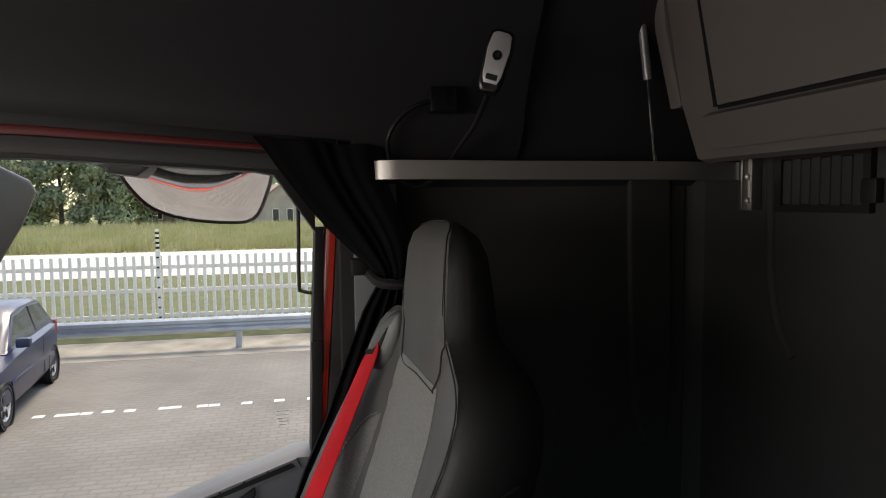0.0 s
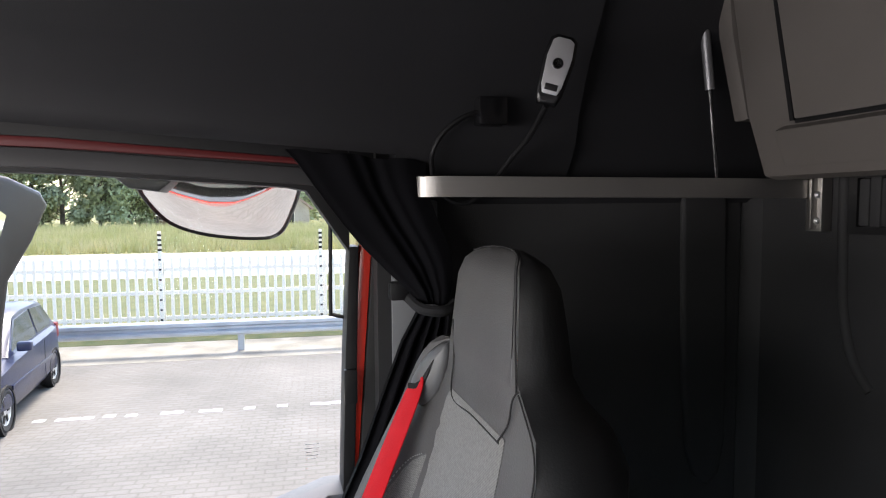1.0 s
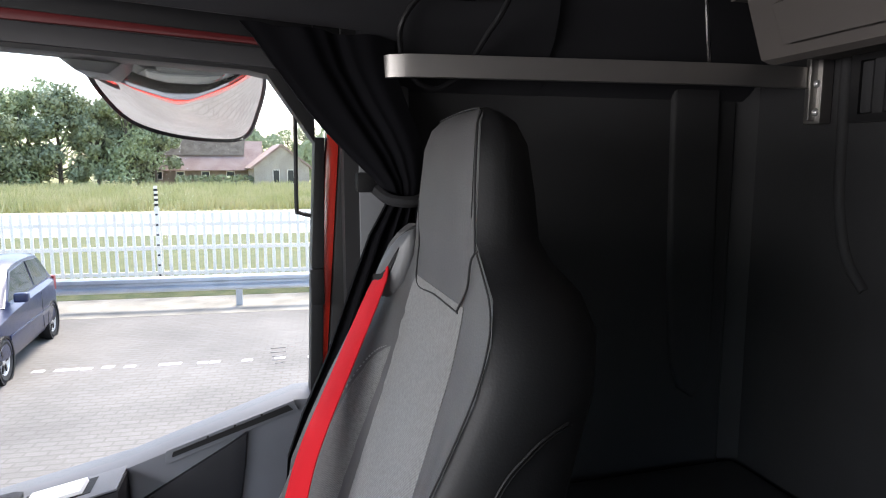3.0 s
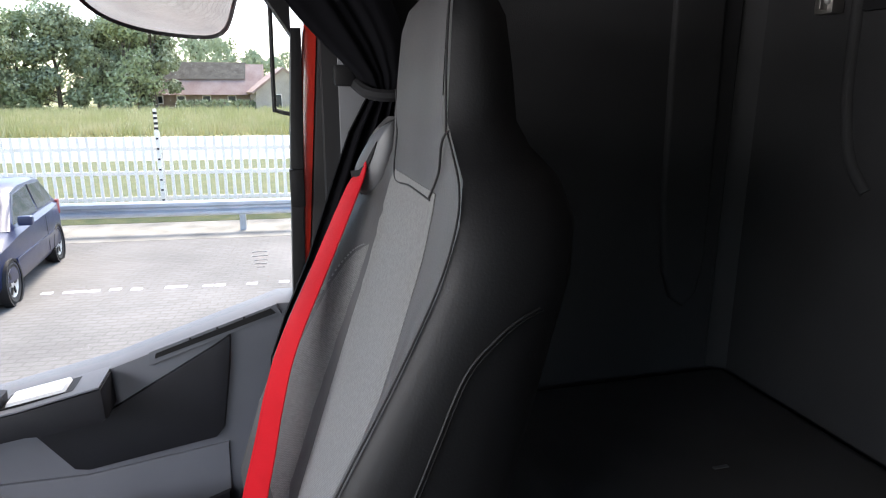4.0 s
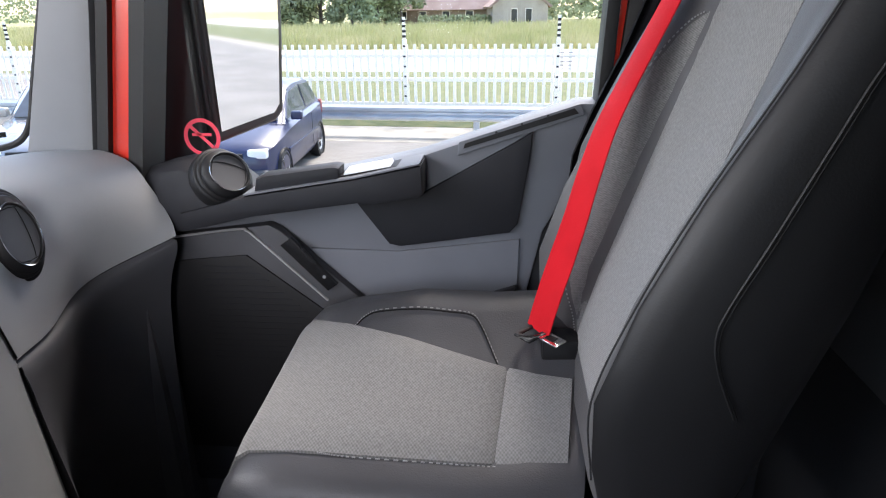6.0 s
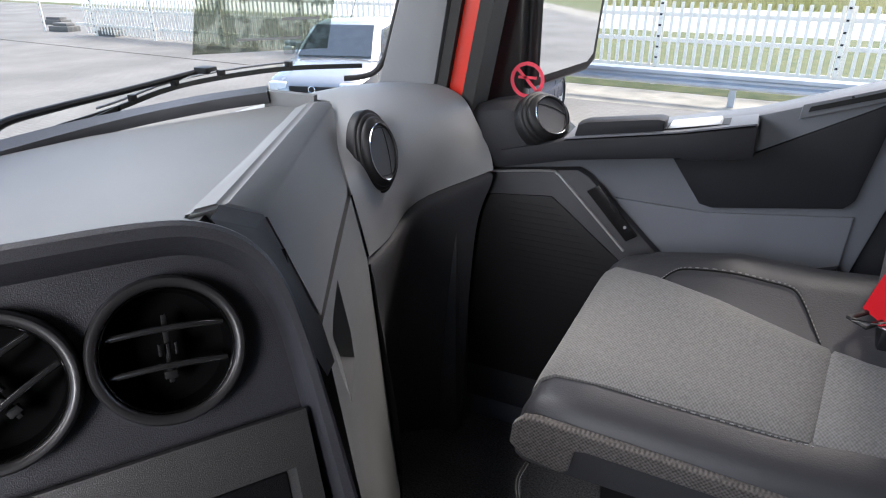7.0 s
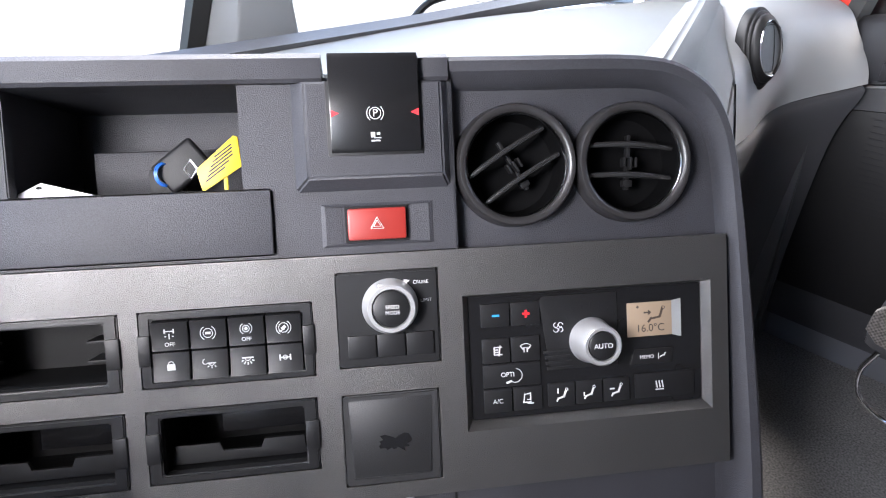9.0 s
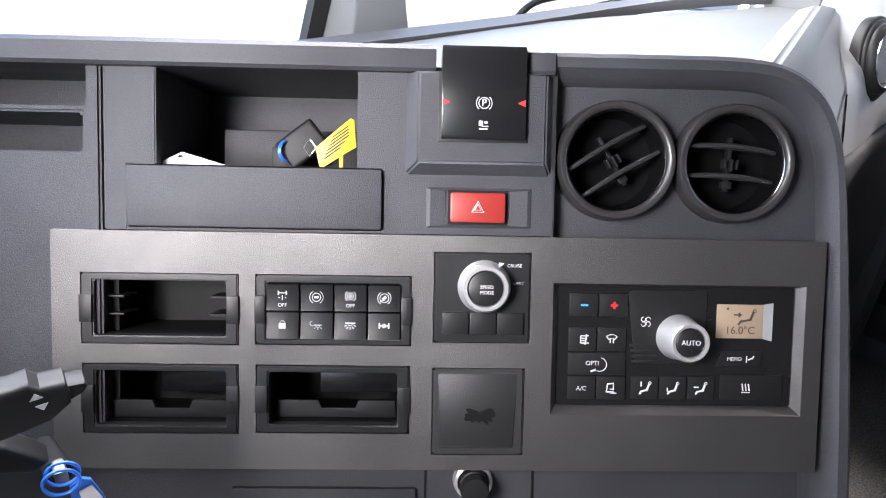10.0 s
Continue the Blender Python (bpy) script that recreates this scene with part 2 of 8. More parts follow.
def clear_glass(name, tint=(0.96, 0.98, 0.97), gloss=0.04):
    m = bpy.data.materials.new(name)
    m.use_nodes = True
    nt, ns = m.node_tree, m.node_tree.nodes
    ns.remove(ns["Principled BSDF"])
    tr, gl, mx, fr = ns.new("ShaderNodeBsdfTransparent"), ns.new("ShaderNodeBsdfGlossy"), ns.new("ShaderNodeMixShader"), ns.new("ShaderNodeFresnel")
    tr.inputs[0].default_value = (*tint, 1)
    gl.inputs["Roughness"].default_value = 0.0
    fr.inputs[0].default_value = 1.08
    nt.links.new(fr.outputs[0], mx.inputs[0])
    nt.links.new(tr.outputs[0], mx.inputs[1])
    nt.links.new(gl.outputs[0], mx.inputs[2])
    nt.links.new(mx.outputs[0], ns["Material Output"].inputs[0])
    return m


def glowing(name, color, strength):
    m = bpy.data.materials.new(name)
    m.use_nodes = True
    b = m.node_tree.nodes["Principled BSDF"]
    b.inputs["Base Color"].default_value = (*color, 1)
    b.inputs["Emission Color"].default_value, b.inputs["Emission Strength"].default_value = (*color, 1), strength
    return m


M_CONSOLE = material("anthracite_grained_plastic", (0.0375, 0.0378, 0.0442), 0.48, spec=0.3, grain=0.6, grain_scale=760, scale=7, bump_dist=0.001, speck=0.25)
M_FASCIA = material("grey_metallic_paint", (0.108, 0.105, 0.104), 0.38, metal=0.78, grain=0.7, grain_scale=900, scale=7, var=0.1, bump_dist=0.0008, speck=0.42)
M_DASH = material("grey_soft_plastic", (0.285, 0.292, 0.297), 0.58, grain=0.6, grain_scale=900, scale=4, var=0.06)
M_RIDGE = material("mid_grey_soft_plastic", (0.19, 0.196, 0.2), 0.7, spec=0.25, grain=0.6, grain_scale=900, scale=4, var=0.06)
M_DOOR = material("blue_grey_door_plastic", (0.12, 0.127, 0.143), 0.62, spec=0.35, grain=0.35, grain_scale=1200, scale=5, var=0.07)
M_DOORDARK = material("dark_door_plastic", (0.012, 0.0125, 0.0155), 0.6, spec=0.25, grain=0.35, grain_scale=1200, scale=6)
M_BLACK = material("matt_black_plastic", (0.009, 0.009, 0.010), 0.5, spec=0.3, grain=0.2, grain_scale=900)
M_GLOSS = material("gloss_black_plastic", (0.008, 0.008, 0.009), 0.26, var=0.05)
M_BUTTON = material("satin_black_button", (0.011, 0.011, 0.012), 0.4, var=0.1, spec=0.35, grain=0.2, grain_scale=900)
M_CAVITY = material("dark_cavity_plastic", (0.006, 0.006, 0.0065), 0.6, grain=0.2, spec=0.2)
M_CHROME = material("chrome", (0.75, 0.75, 0.76), 0.12, metal=1.0, var=0.03)
M_ALU = material("brushed_aluminium", (0.4, 0.385, 0.37), 0.45, metal=1.0, var=0.05, grain=0.1, grain_scale=300)
M_SATIN = material("satin_silver_plastic", (0.6, 0.6, 0.61), 0.3, metal=0.7, var=0.04)
M_RED = material("red_cab_paint", (0.62, 0.035, 0.02), 0.25, var=0.05, coat=0.6)
M_REDDARK = material("red_painted_sill", (0.10, 0.004, 0.005), 0.5, var=0.05, coat=0.05)
M_HAZARD = material("red_switch_plastic", (0.25, 0.021, 0.016), 0.4, var=0.08)
M_WHITE = material("white_print", (0.58, 0.58, 0.58), 0.6, var=0.03)
M_GREYPRINT = material("grey_print", (0.35, 0.35, 0.36), 0.6, var=0.03)
M_LEATHER = material("dark_grey_leatherette", (0.074, 0.073, 0.074), 0.47, spec=0.3, grain=0.45, grain_scale=420, scale=5, bump_dist=0.0008)
M_FABRIC = weave("grey_woven_seat_cloth", (0.115, 0.113, 0.109), (0.205, 0.202, 0.196), 1500, 1500, bump=0.35)
M_FABRICSEAT = weave("grey_woven_cushion_cloth", (0.10, 0.099, 0.095), (0.17, 0.168, 0.163), 1300, 1300, bump=0.3, axes="YX")
M_FABRIC2 = weave("dark_grey_woven_seat_cloth", (0.09, 0.09, 0.09), (0.18, 0.178, 0.174), 1300, 2400, bump=0.35)
M_MESHCLOTH = weave("brown_grey_honeycomb_cloth", (0.03, 0.027, 0.025), (0.125, 0.113, 0.106), 1000, 1000, bump=0.6, axes="XZ")
M_STITCH = material("light_grey_thread", (0.23, 0.23, 0.23), 0.8)
M_BELT = material("red_belt_webbing", (0.5, 0.008, 0.014), 0.7, spec=0.15, grain=0.5, grain_scale=1500, var=0.08, scale=14)
M_WALL = material("charcoal_wall_lining", (0.029, 0.029, 0.0305), 0.75, spec=0.25, grain=0.5, grain_scale=500, scale=3, var=0.15)
M_HEADER = material("dark_headlining_plastic", (0.016, 0.0162, 0.0185), 0.62, spec=0.35, grain=0.4, grain_scale=800, scale=3)
M_LOCKER = material("warm_grey_locker_plastic", (0.105, 0.095, 0.088), 0.6, spec=0.3, grain=0.35, grain_scale=900, scale=4, var=0.06)
M_CURTAIN = material("black_curtain_cloth", (0.0045, 0.0045, 0.0058), 0.95, grain=0.5, grain_scale=900, spec=0.1)
# dash plastic in a darker tone that offsets the lamp light on the tray
M_TRAY = material("darkened_tray_plastic", (0.12, 0.125, 0.126), 0.68, grain=0.6, grain_scale=900, scale=4, var=0.06)
M_BLANK = material("dark_blank_plate", (0.017, 0.017, 0.018), 0.5, grain=0.5, grain_scale=700, speck=0.15)
M_PILLAR = material("grey_pillar_trim", (0.17, 0.175, 0.185), 0.55, grain=0.3, grain_scale=1100, var=0.05)
M_RUBBER = material("black_rubber", (0.012, 0.012, 0.012), 0.7)
M_MATTRESS = material("black_mattress_cover", (0.06, 0.058, 0.058), 0.7, grain=0.6, grain_scale=1200)
M_FLOOR = material("dark_grey_floor_carpet", (0.16, 0.16, 0.162), 0.95, grain=0.8, grain_scale=260, speck=0.5, bump_dist=0.002)
M_GREYMETAL = material("dark_grey_steel", (0.22, 0.22, 0.23), 0.4, metal=0.6)
M_GLASS = clear_glass("window_glass")
M_MIRROR = material("mirror_glass", (0.9, 0.9, 0.9), 0.01, metal=1.0, var=0.0)

# ---------------------------------------------------------------- cab shell
MID = 0.19  # the cab's middle line in y


def far_y(y):
    return 2 * MID - y


single("floor", boxed(-1.25, 1.0, -1.0, 1.33, 0.2, 0.25), M_FLOOR, "black rubber floor of a lorry cab", "floor", kind="structure")
single("ceiling", boxed(-1.3, 1.05, -1.0, 1.36, 2.2, 2.26), M_HEADER, "dark grey headlining of a lorry cab", "ceiling", kind="structure")


def rear_wall():
    bm = bmesh.new()
    box(bm, 0.99, 1.05, -1.0, 1.36, 0.2, 2.2)
    return single("wall_rear", bm, M_WALL, "charcoal lined back wall of the cab", "wall", kind="structure")


rear_wall()


def side_wall(name, y_in, y_out, label):
    """Lining behind the door with pressed upright channels."""
    s = 1 if y_out > y_in else -1
    prof = []
    for x, d in ((0.24, 0), (0.42, 0), (0.45, 0.004), (0.56, 0.004), (0.585, 0.0), (0.955, 0), (0.962, 0.006), (0.969, 0.0), (0.98, -0.006), (0.99, -0.02)):
        prof.append((x, y_in + s * d))
    prof += [(1.0, y_out), (0.24, y_out)]
    return single(name, prismed(prof, 0.2, 2.2, "z"), M_WALL, label, "wall", kind="structure")


side_wall("wall_right", 1.262, 1.34, "charcoal side lining behind the passenger door")
side_wall("wall_left", far_y(1.262), far_y(1.34), "charcoal side lining behind the driver door")


def header(name, flip, label):
    f = (lambda y: far_y(y)) if flip else (lambda y: y)
    prof = [(1.2, 1.683), (1.206, 1.678), (1.214, 1.679), (1.24, 1.71), (1.36, 1.76), (1.36, 2.22), (0.93, 2.22), (0.985, 2.1), (1.075, 1.95), (1.15, 1.82), (1.185, 1.74), (1.193, 1.70)]
    bm = prismed([(f(y), z) for y, z in prof], -1.2, 0.262, "x")
    for v in bm.verts:
        # the lower edge climbs towards the windscreen
        if v.co.z < 1.78 and v.co.x < 0:
            v.co.z += 0.068 * (0.262 - v.co.x)
    prof2 = [(1.262, 1.60), (1.34, 1.60), (1.34, 2.22), (0.94, 2.22), (0.985, 2.1), (1.075, 1.95), (1.15, 1.82), (1.185, 1.74), (1.193, 1.70), (1.201, 1.683)]
    prism(bm, [(f(y), z) for y, z in prof2], 0.262, 0.565, "x")
    prof3 = [(1.262, 1.60), (1.34, 1.60), (1.34, 2.22), (0.98, 2.22), (1.02, 2.1), (1.1, 1.95), (1.17, 1.82), (1.2, 1.74), (1.22, 1.68)]
    prism(bm, [(f(y), z) for y, z in prof3], 0.565, 0.99, "x")
    return single(name, bm, M_HEADER, label, "trim", kind="structure")


header("trim_right", False, "dark plastic header trim above the door")
header("trim_left", True, "dark plastic header trim above the door")

# door frame metal seen between seal and lining
bm = bmesh.new()
prism(bm, [(0.186, 1.05), (0.187, 1.13), (0.216, 1.5), (0.224, 1.58), (0.243, 1.58), (0.237, 1.5), (0.209, 1.13), (0.208, 0.9), (0.186, 0.9)], 1.308, 1.375, "y", bevel=0.004)
single("door_frame_metal", bm, M_RED, "red painted metal door frame of the cab", "door frame", kind="structure")
single("door_frame_seal", prismed([(0.209, 0.9), (0.21, 1.13), (0.238, 1.5), (0.244, 1.58), (0.262, 1.58), (0.262, 0.9)], 1.302, 1.37, "y", bevel=0.003), M_RUBBER, "black rubber seal behind the red door frame", "seal", kind="structure")
single("door_frame_sill", prismed([(-0.9, 1.71), (-0.241, 1.688), (0.099, 1.669), (0.2, 1.660), (0.2, 1.672), (0.099, 1.680), (-0.241, 1.704), (-0.9, 1.73)], 1.296, 1.32, "y", bevel=0.004), M_REDDARK, "dark red painted upper door frame", "door frame", kind="structure")
single("pillar_trim", prismed([(0.262, 0.85), (0.262, 1.62), (0.345, 1.62), (0.345, 0.85)], 1.256, 1.30, "y", bevel=0.01), M_PILLAR, "grey plastic lining of the pillar behind the door", "trim", kind="structure")


# windscreen: bowed in plan and leaning back
def screen_x(y, z):
    k = abs((y - MID) / 1.15)
    return -1.38 + 0.55 * k**2.5 + (z - 0.93) * 0.28


def bowed(y0, y1, z0, z1, thick, n=24, rows=2):
    bm = bmesh.new()
    rings = []
    for i in range(n + 1):
        y = y0 + (y1 - y0) * i / n
        rings.append([(screen_x(y, z0), y, z0), (screen_x(y, z1), y, z1), (screen_x(y, z1) - thick, y, z1), (screen_x(y, z0) - thick, y, z0)])
    return loft(bm, rings)


pane = single("window_1", bowed(far_y(1.3), 1.3, 0.9, 1.72, 0.006), M_GLASS, "clear bowed windscreen of the cab", "windscreen", kind="structure")
pane.visible_shadow = False
single("wall_front", bowed(far_y(1.34), 1.34, 0.2, 0.9, 0.04), M_BLACK, "dark front wall under the windscreen", "wall", kind="structure")
single("wall_front_top", bowed(far_y(1.34), 1.34, 1.72, 2.3, 0.04), M_HEADER, "dark header above the windscreen", "wall", kind="structure")


def a_pillar(flip):
    f = far_y if flip else (lambda y: y)
    rings = []
    for z in (0.9, 1.02, 1.2, 1.5, 1.8, 2.05):
        d, e = (z - 1.02) * 0.34, (z - 1.02) * 0.19
        rings.append([(x + (d if k < 2 or k == 6 else e), f(y), z) for k, (x, y) in enumerate(((-0.812, 1.278), (-0.80, 1.262), (-0.70, 1.25), (-0.676, 1.257), (-0.672, 1.29), (-0.70, 1.33), (-0.82, 1.32)))])
    return rings


for flip in (False, True):
    t = thing("windscreen_pillar", pose(-0.78, far_y(1.28) if flip else 1.28, 1.0), "grey trimmed windscreen pillar with red door post", "pillar", kind="structure")
    part("pillar_cover", loft(bmesh.new(), a_pillar(flip)), M_PILLAR, t, at_world=True)
    f = far_y if flip else (lambda y: y)
    def post(x0, x1, y0, y1):
        return loft(bmesh.new(), [[(x + (z - 1.02) * 0.2, f(y), z) for x, y in ((x0, y0), (x1, y0), (x1, y1), (x0, y1))] for z in (0.9, 1.02, 1.5, 2.05)])
    part("seal", post(-0.671, -0.651, 1.262, 1.33), M_RUBBER, t, "black rubber door seal", at_world=True)
    part("door_edge", post(-0.618, -0.592, 1.268, 1.345), M_RUBBER, t, "black rubber door edge", at_world=True)
    part("door_post", post(-0.65, -0.619, 1.275, 1.36), M_RED, t, "red painted metal door post", at_world=True)

gk = thing("pillar_gasket", pose(-0.78, 1.27, 1.05), "thin black rubber gasket along the windscreen pillar", "gasket", kind="structure")
part("strip", tubed(smooth_line([(-0.865, 1.235, 1.033), (-0.83, 1.255, 1.037), (-0.805, 1.266, 1.05), (-0.785, 1.272, 1.085), (-0.765, 1.275, 1.15), (-0.68, 1.28, 1.40), (-0.5, 1.285, 1.95)], 6), 0.0055, 8), M_RUBBER, gk, at_world=True)

# driver's side: plain wall with a window opening
bm = bmesh.new()
holed(bm, -0.9, 0.262, 0.2, 1.70, [(-0.62, 0.19, 1.0, 1.64)], far_y(1.26), far_y(1.34), put=lambda u, v, w: (u, w, v))
single("wall_driver_door", bm, M_DOORDARK, "dark door with a window opening on the driver side", "wall", kind="structure")


# ---------------------------------------------------------------- passenger door
M_SPEAKER = material("charcoal_speaker_plastic", (0.034, 0.035, 0.04), 0.55, grain=0.4, grain_scale=900)
M_FRAMEBAND = material("dark_grey_frame_plastic", (0.028, 0.028, 0.03), 0.6, grain=0.3)
M_HANDLE = material("silver_lacquered_plastic", (0.72, 0.72, 0.73), 0.3, metal=0.25, var=0.03)


# the door lining is laid out flat and set out to its place from this point
DOOR_AT = Matrix.Translation((0.05, 0.26, 1.28)) @ Matrix.Scale(1.045, 4) @ Matrix.Translation((-0.05, -0.26, -1.28))


def dpart(name, bm, *a, **k):
    bm.transform(DOOR_AT)
    return part(name, bm, *a, **k)


def passenger_door():
    d = thing("door_1", pose(-0.2, 1.3, 0.5), "blue-grey plastic lined passenger door, closed, with window", "door", kind="structure")
    panel = [(-0.64, 0.24), (-0.64, 0.93), (-0.56, 0.95), (-0.39, 0.965), (-0.1, 1.029), (0.15, 1.112), (0.178, 1.112), (0.178, 1.05), (0.10, 0.9), (0.075, 0.78), (0.06, 0.70), (0.06, 0.24)]
    dpart("panel", prismed(panel, 1.25, 1.33, "y", bevel=0.006), M_DOOR, d, at_world=True)
    dpart("pocket", prismed([(-0.212, 0.948), (-0.099, 0.968), (-0.06, 0.99), (0.05, 1.052), (0.078, 1.069), (0.074, 1.02), (0.058, 0.915), (0.045, 0.9), (-0.14, 0.872), (-0.16, 0.876)], 1.241, 1.253, "y", bevel=0.004), M_DOORDARK, d, "dark soft insert", at_world=True)
    arm = dpart("armrest", prismed([(-0.50, 0.908), (-0.50, 0.942), (-0.374, 0.975), (-0.202, 1.003), (-0.095, 1.026), (-0.093, 0.978), (-0.10, 0.973), (-0.177, 0.961), (-0.199, 0.962), (-0.375, 0.937)], 1.19, 1.26, "y", bevel=0.008), M_DOORDARK, d, "dark armrest", at_world=True)
    dpart("handle", prismed([(-0.226, 0.998), (-0.220, 1.0115), (-0.148, 1.0255), (-0.144, 1.017)], 1.206, 1.248, "y", bevel=0.003), M_HANDLE, arm, "silver door opener", at_world=True)
    dpart("ledge", prismed([(-0.385, 0.9735), (-0.374, 0.976), (-0.202, 1.004), (-0.097, 1.027), (-0.097, 1.030), (-0.202, 1.007), (-0.374, 0.979), (-0.385, 0.977)], 1.1885, 1.262, "y", bevel=0.001), M_DOOR, d, "blue-grey armrest top", at_world=True)
    dpart("handle_recess", prismed([(-0.231, 1.0015), (-0.136, 1.0195), (-0.134, 1.0225), (-0.229, 1.0045)], 1.203, 1.251, "y"), M_CAVITY, arm, at_world=True)
    dpart("grab_bar", prismed([(-0.372, 0.973), (-0.366, 1.000), (-0.352, 1.006), (-0.238, 1.022), (-0.226, 1.020), (-0.228, 1.000)], 1.196, 1.24, "y", bevel=0.008), M_DOORDARK, arm, at_world=True)
    dpart("sill_groove", prismed([(-0.032, 1.042), (-0.03, 1.05), (0.14, 1.106), (0.147, 1.098)], 1.2425, 1.2475, "y"), M_BLACK, d, at_world=True)
    dpart("speaker_panel", prismed([(-0.60, 0.36), (-0.60, 0.88), (-0.53, 0.892), (-0.365, 0.915), (-0.345, 0.905), (-0.205, 0.775), (-0.07, 0.62), (-0.05, 0.36)], 1.225, 1.255, "y", bevel=0.015), M_SPEAKER, d, "dark speaker housing", at_world=True)
    dpart("speaker_grille", prismed([(-0.57, 0.45), (-0.57, 0.84), (-0.51, 0.848), (-0.408, 0.858), (-0.27, 0.75), (-0.2, 0.66), (-0.2, 0.45)], 1.221, 1.228, "y", bevel=0.003), M_BLACK, d, at_world=True)
    dpart("switch_plate", prismed([(-0.345, 0.878), (-0.325, 0.892), (-0.25, 0.808), (-0.268, 0.795)], 1.219, 1.228, "y", bevel=0.002), M_GLOSS, d, at_world=True)
    dpart("lower_lining", prismed([(-0.30, 0.865), (-0.145, 0.862), (0.062, 0.888), (0.058, 0.70), (-0.16, 0.66)], 1.244, 1.252, "y", bevel=0.003), M_DOOR, d, at_world=True)
    dpart("groove_frame", prismed([(-0.042, 1.030), (-0.04, 1.052), (0.148, 1.112), (0.156, 1.096)], 1.2445, 1.2515, "y", bevel=0.002), M_DOOR, d, at_world=True)
    dpart("rear_pocket", prismed([(-0.035, 0.70), (-0.028, 0.775), (0.058, 0.805), (0.058, 0.70)], 1.236, 1.252, "y", bevel=0.006), M_DOORDARK, d, "dark bottle pocket", at_world=True)
    for i in range(16):
        z = 0.835 - i * 0.012
        dpart("grille_line", boxed(-0.49, -0.40 + 0.013 * i, 1.2203, 1.2215, z, z + 0.0018), M_DOORDARK, d, at_world=True)
    glass = part("glass", boxed(-0.66, 0.20, 1.338, 1.342, 0.93, 1.66), M_GLASS, d, "clear door glass", at_world=True)
    glass.visible_shadow = False
    part("window_seal_top", prismed([(-0.75, 1.66), (-0.26, 1.652), (0.10, 1.630), (0.13, 1.624), (0.2, 1.52), (0.2, 1.74), (0.1, 1.76), (-0.75, 1.82)], 1.30, 1.36, "y", bevel=0.003), M_BLACK, d, at_world=True)
    part("frame_band", prismed([(-0.9, 1.668), (-0.26, 1.659), (0.13, 1.634), (0.19, 1.628), (0.19, 1.655), (0.13, 1.662), (-0.26, 1.688), (-0.9, 1.708)], 1.293, 1.303, "y", bevel=0.003), M_FRAMEBAND, d, "dark grey window frame band", at_world=True)
    part("window_seal_rear", prismed([(0.181, 1.1), (0.19, 1.35), (0.2, 1.53), (0.215, 1.53), (0.208, 1.3), (0.2, 1.08)], 1.30, 1.36, "y", bevel=0.002), M_BLACK, d, at_world=True)
    return d


passenger_door()

# ---------------------------------------------------------------- bunk, guard bar, locker
b = thing("lower_bunk", pose(0.75, 0.19, 0.25), "black covered mattress on a low bunk box", "bunk")
part("base", boxed(0.52, 0.985, -0.86, 1.255, 0.251, 0.78, bevel=0.01), M_WALL, b, at_world=True)
part("mattress", boxed(0.50, 0.985, -0.86, 1.25, 0.78, 0.92, bevel=0.025, seg=3), M_MATTRESS, b, at_world=True)

g = thing("guard_bar", pose(0.95, 1.11, 1.6), "aluminium safety bar bolted across the upper bunk", "guard bar")
line = [(0.985, 1.105, 1.622), (0.8, 1.118, 1.624), (0.55, 1.15, 1.626), (0.36, 1.178, 1.628), (0.315, 1.188, 1.628), (0.298, 1.205, 1.628), (0.302, 1.24, 1.628)]
pts = smooth_line(line, 5)
ups = []
for i in range(len(pts)):
    dd = (pts[min(i + 1, len(pts) - 1)] - pts[max(i - 1, 0)]).normalized()
    ups.append(tuple(dd.cross(Vector((0, 0, 1)))))
part("rail", ribbon(bmesh.new(), pts, ups, 0.033, 0.01), M_ALU, g, at_world=True)
part("bracket", boxed(0.953, 0.985, 1.094, 1.100, 1.555, 1.668, bevel=0.002), M_ALU, g, at_world=True)

k = thing("overhead_locker", pose(0.92, 0.1, 1.65), "warm grey plastic overhead locker on the back wall", "locker")
part("body", prismed([(0.90, 1.648), (0.875, 1.636), (0.858, 1.642), (0.822, 1.74), (0.786, 1.93), (0.757, 2.15), (0.985, 2.15), (0.985, 1.648)], -0.7, 1.10, "y", bevel=0.012), M_LOCKER, k, at_world=True)

# ---------------------------------------------------------------- passenger seat
SEAT_Y = 0.961
#        z     panel  crest  a      crest_y outer  back
BACK = [(0.74, 0.135, 0.140, 0.120, 0.180, 0.200, 0.27), (0.82, 0.150, 0.122, 0.120, 0.198, 0.214, 0.29), (0.90, 0.172, 0.118, 0.118, 0.205, 0.222, 0.31), (1.00, 0.205, 0.150, 0.113, 0.205, 0.225, 0.34), (1.10, 0.238, 0.195, 0.107, 0.204, 0.224, 0.365), (1.20, 0.272, 0.248, 0.099, 0.203, 0.222, 0.39), (1.28, 0.297, 0.287, 0.094, 0.200, 0.218, 0.412), (1.33, 0.308, 0.305, 0.092, 0.193, 0.208, 0.418), (1.365, 0.313, 0.314, 0.090, 0.172, 0.186, 0.41), (1.39, 0.313, 0.315, 0.088, 0.142, 0.155, 0.392), (1.412, 0.312, 0.313, 0.088, 0.126, 0.138, 0.384), (1.46, 0.315, 0.317, 0.088, 0.119, 0.130, 0.381), (1.505, 0.320, 0.321, 0.084, 0.112, 0.122, 0.376), (1.528, 0.326, 0.327, 0.072, 0.098, 0.108, 0.368), (1.539, 0.335, 0.336, 0.055, 0.080, 0.088, 0.359), (1.546, 0.346, 0.346, 0.030, 0.048, 0.054, 0.353)]


def back_row(z):
    zs = [r[0] for r in BACK]
    return [float(np.interp(z, zs, [r[i] for r in BACK])) for i in range(1, 7)]


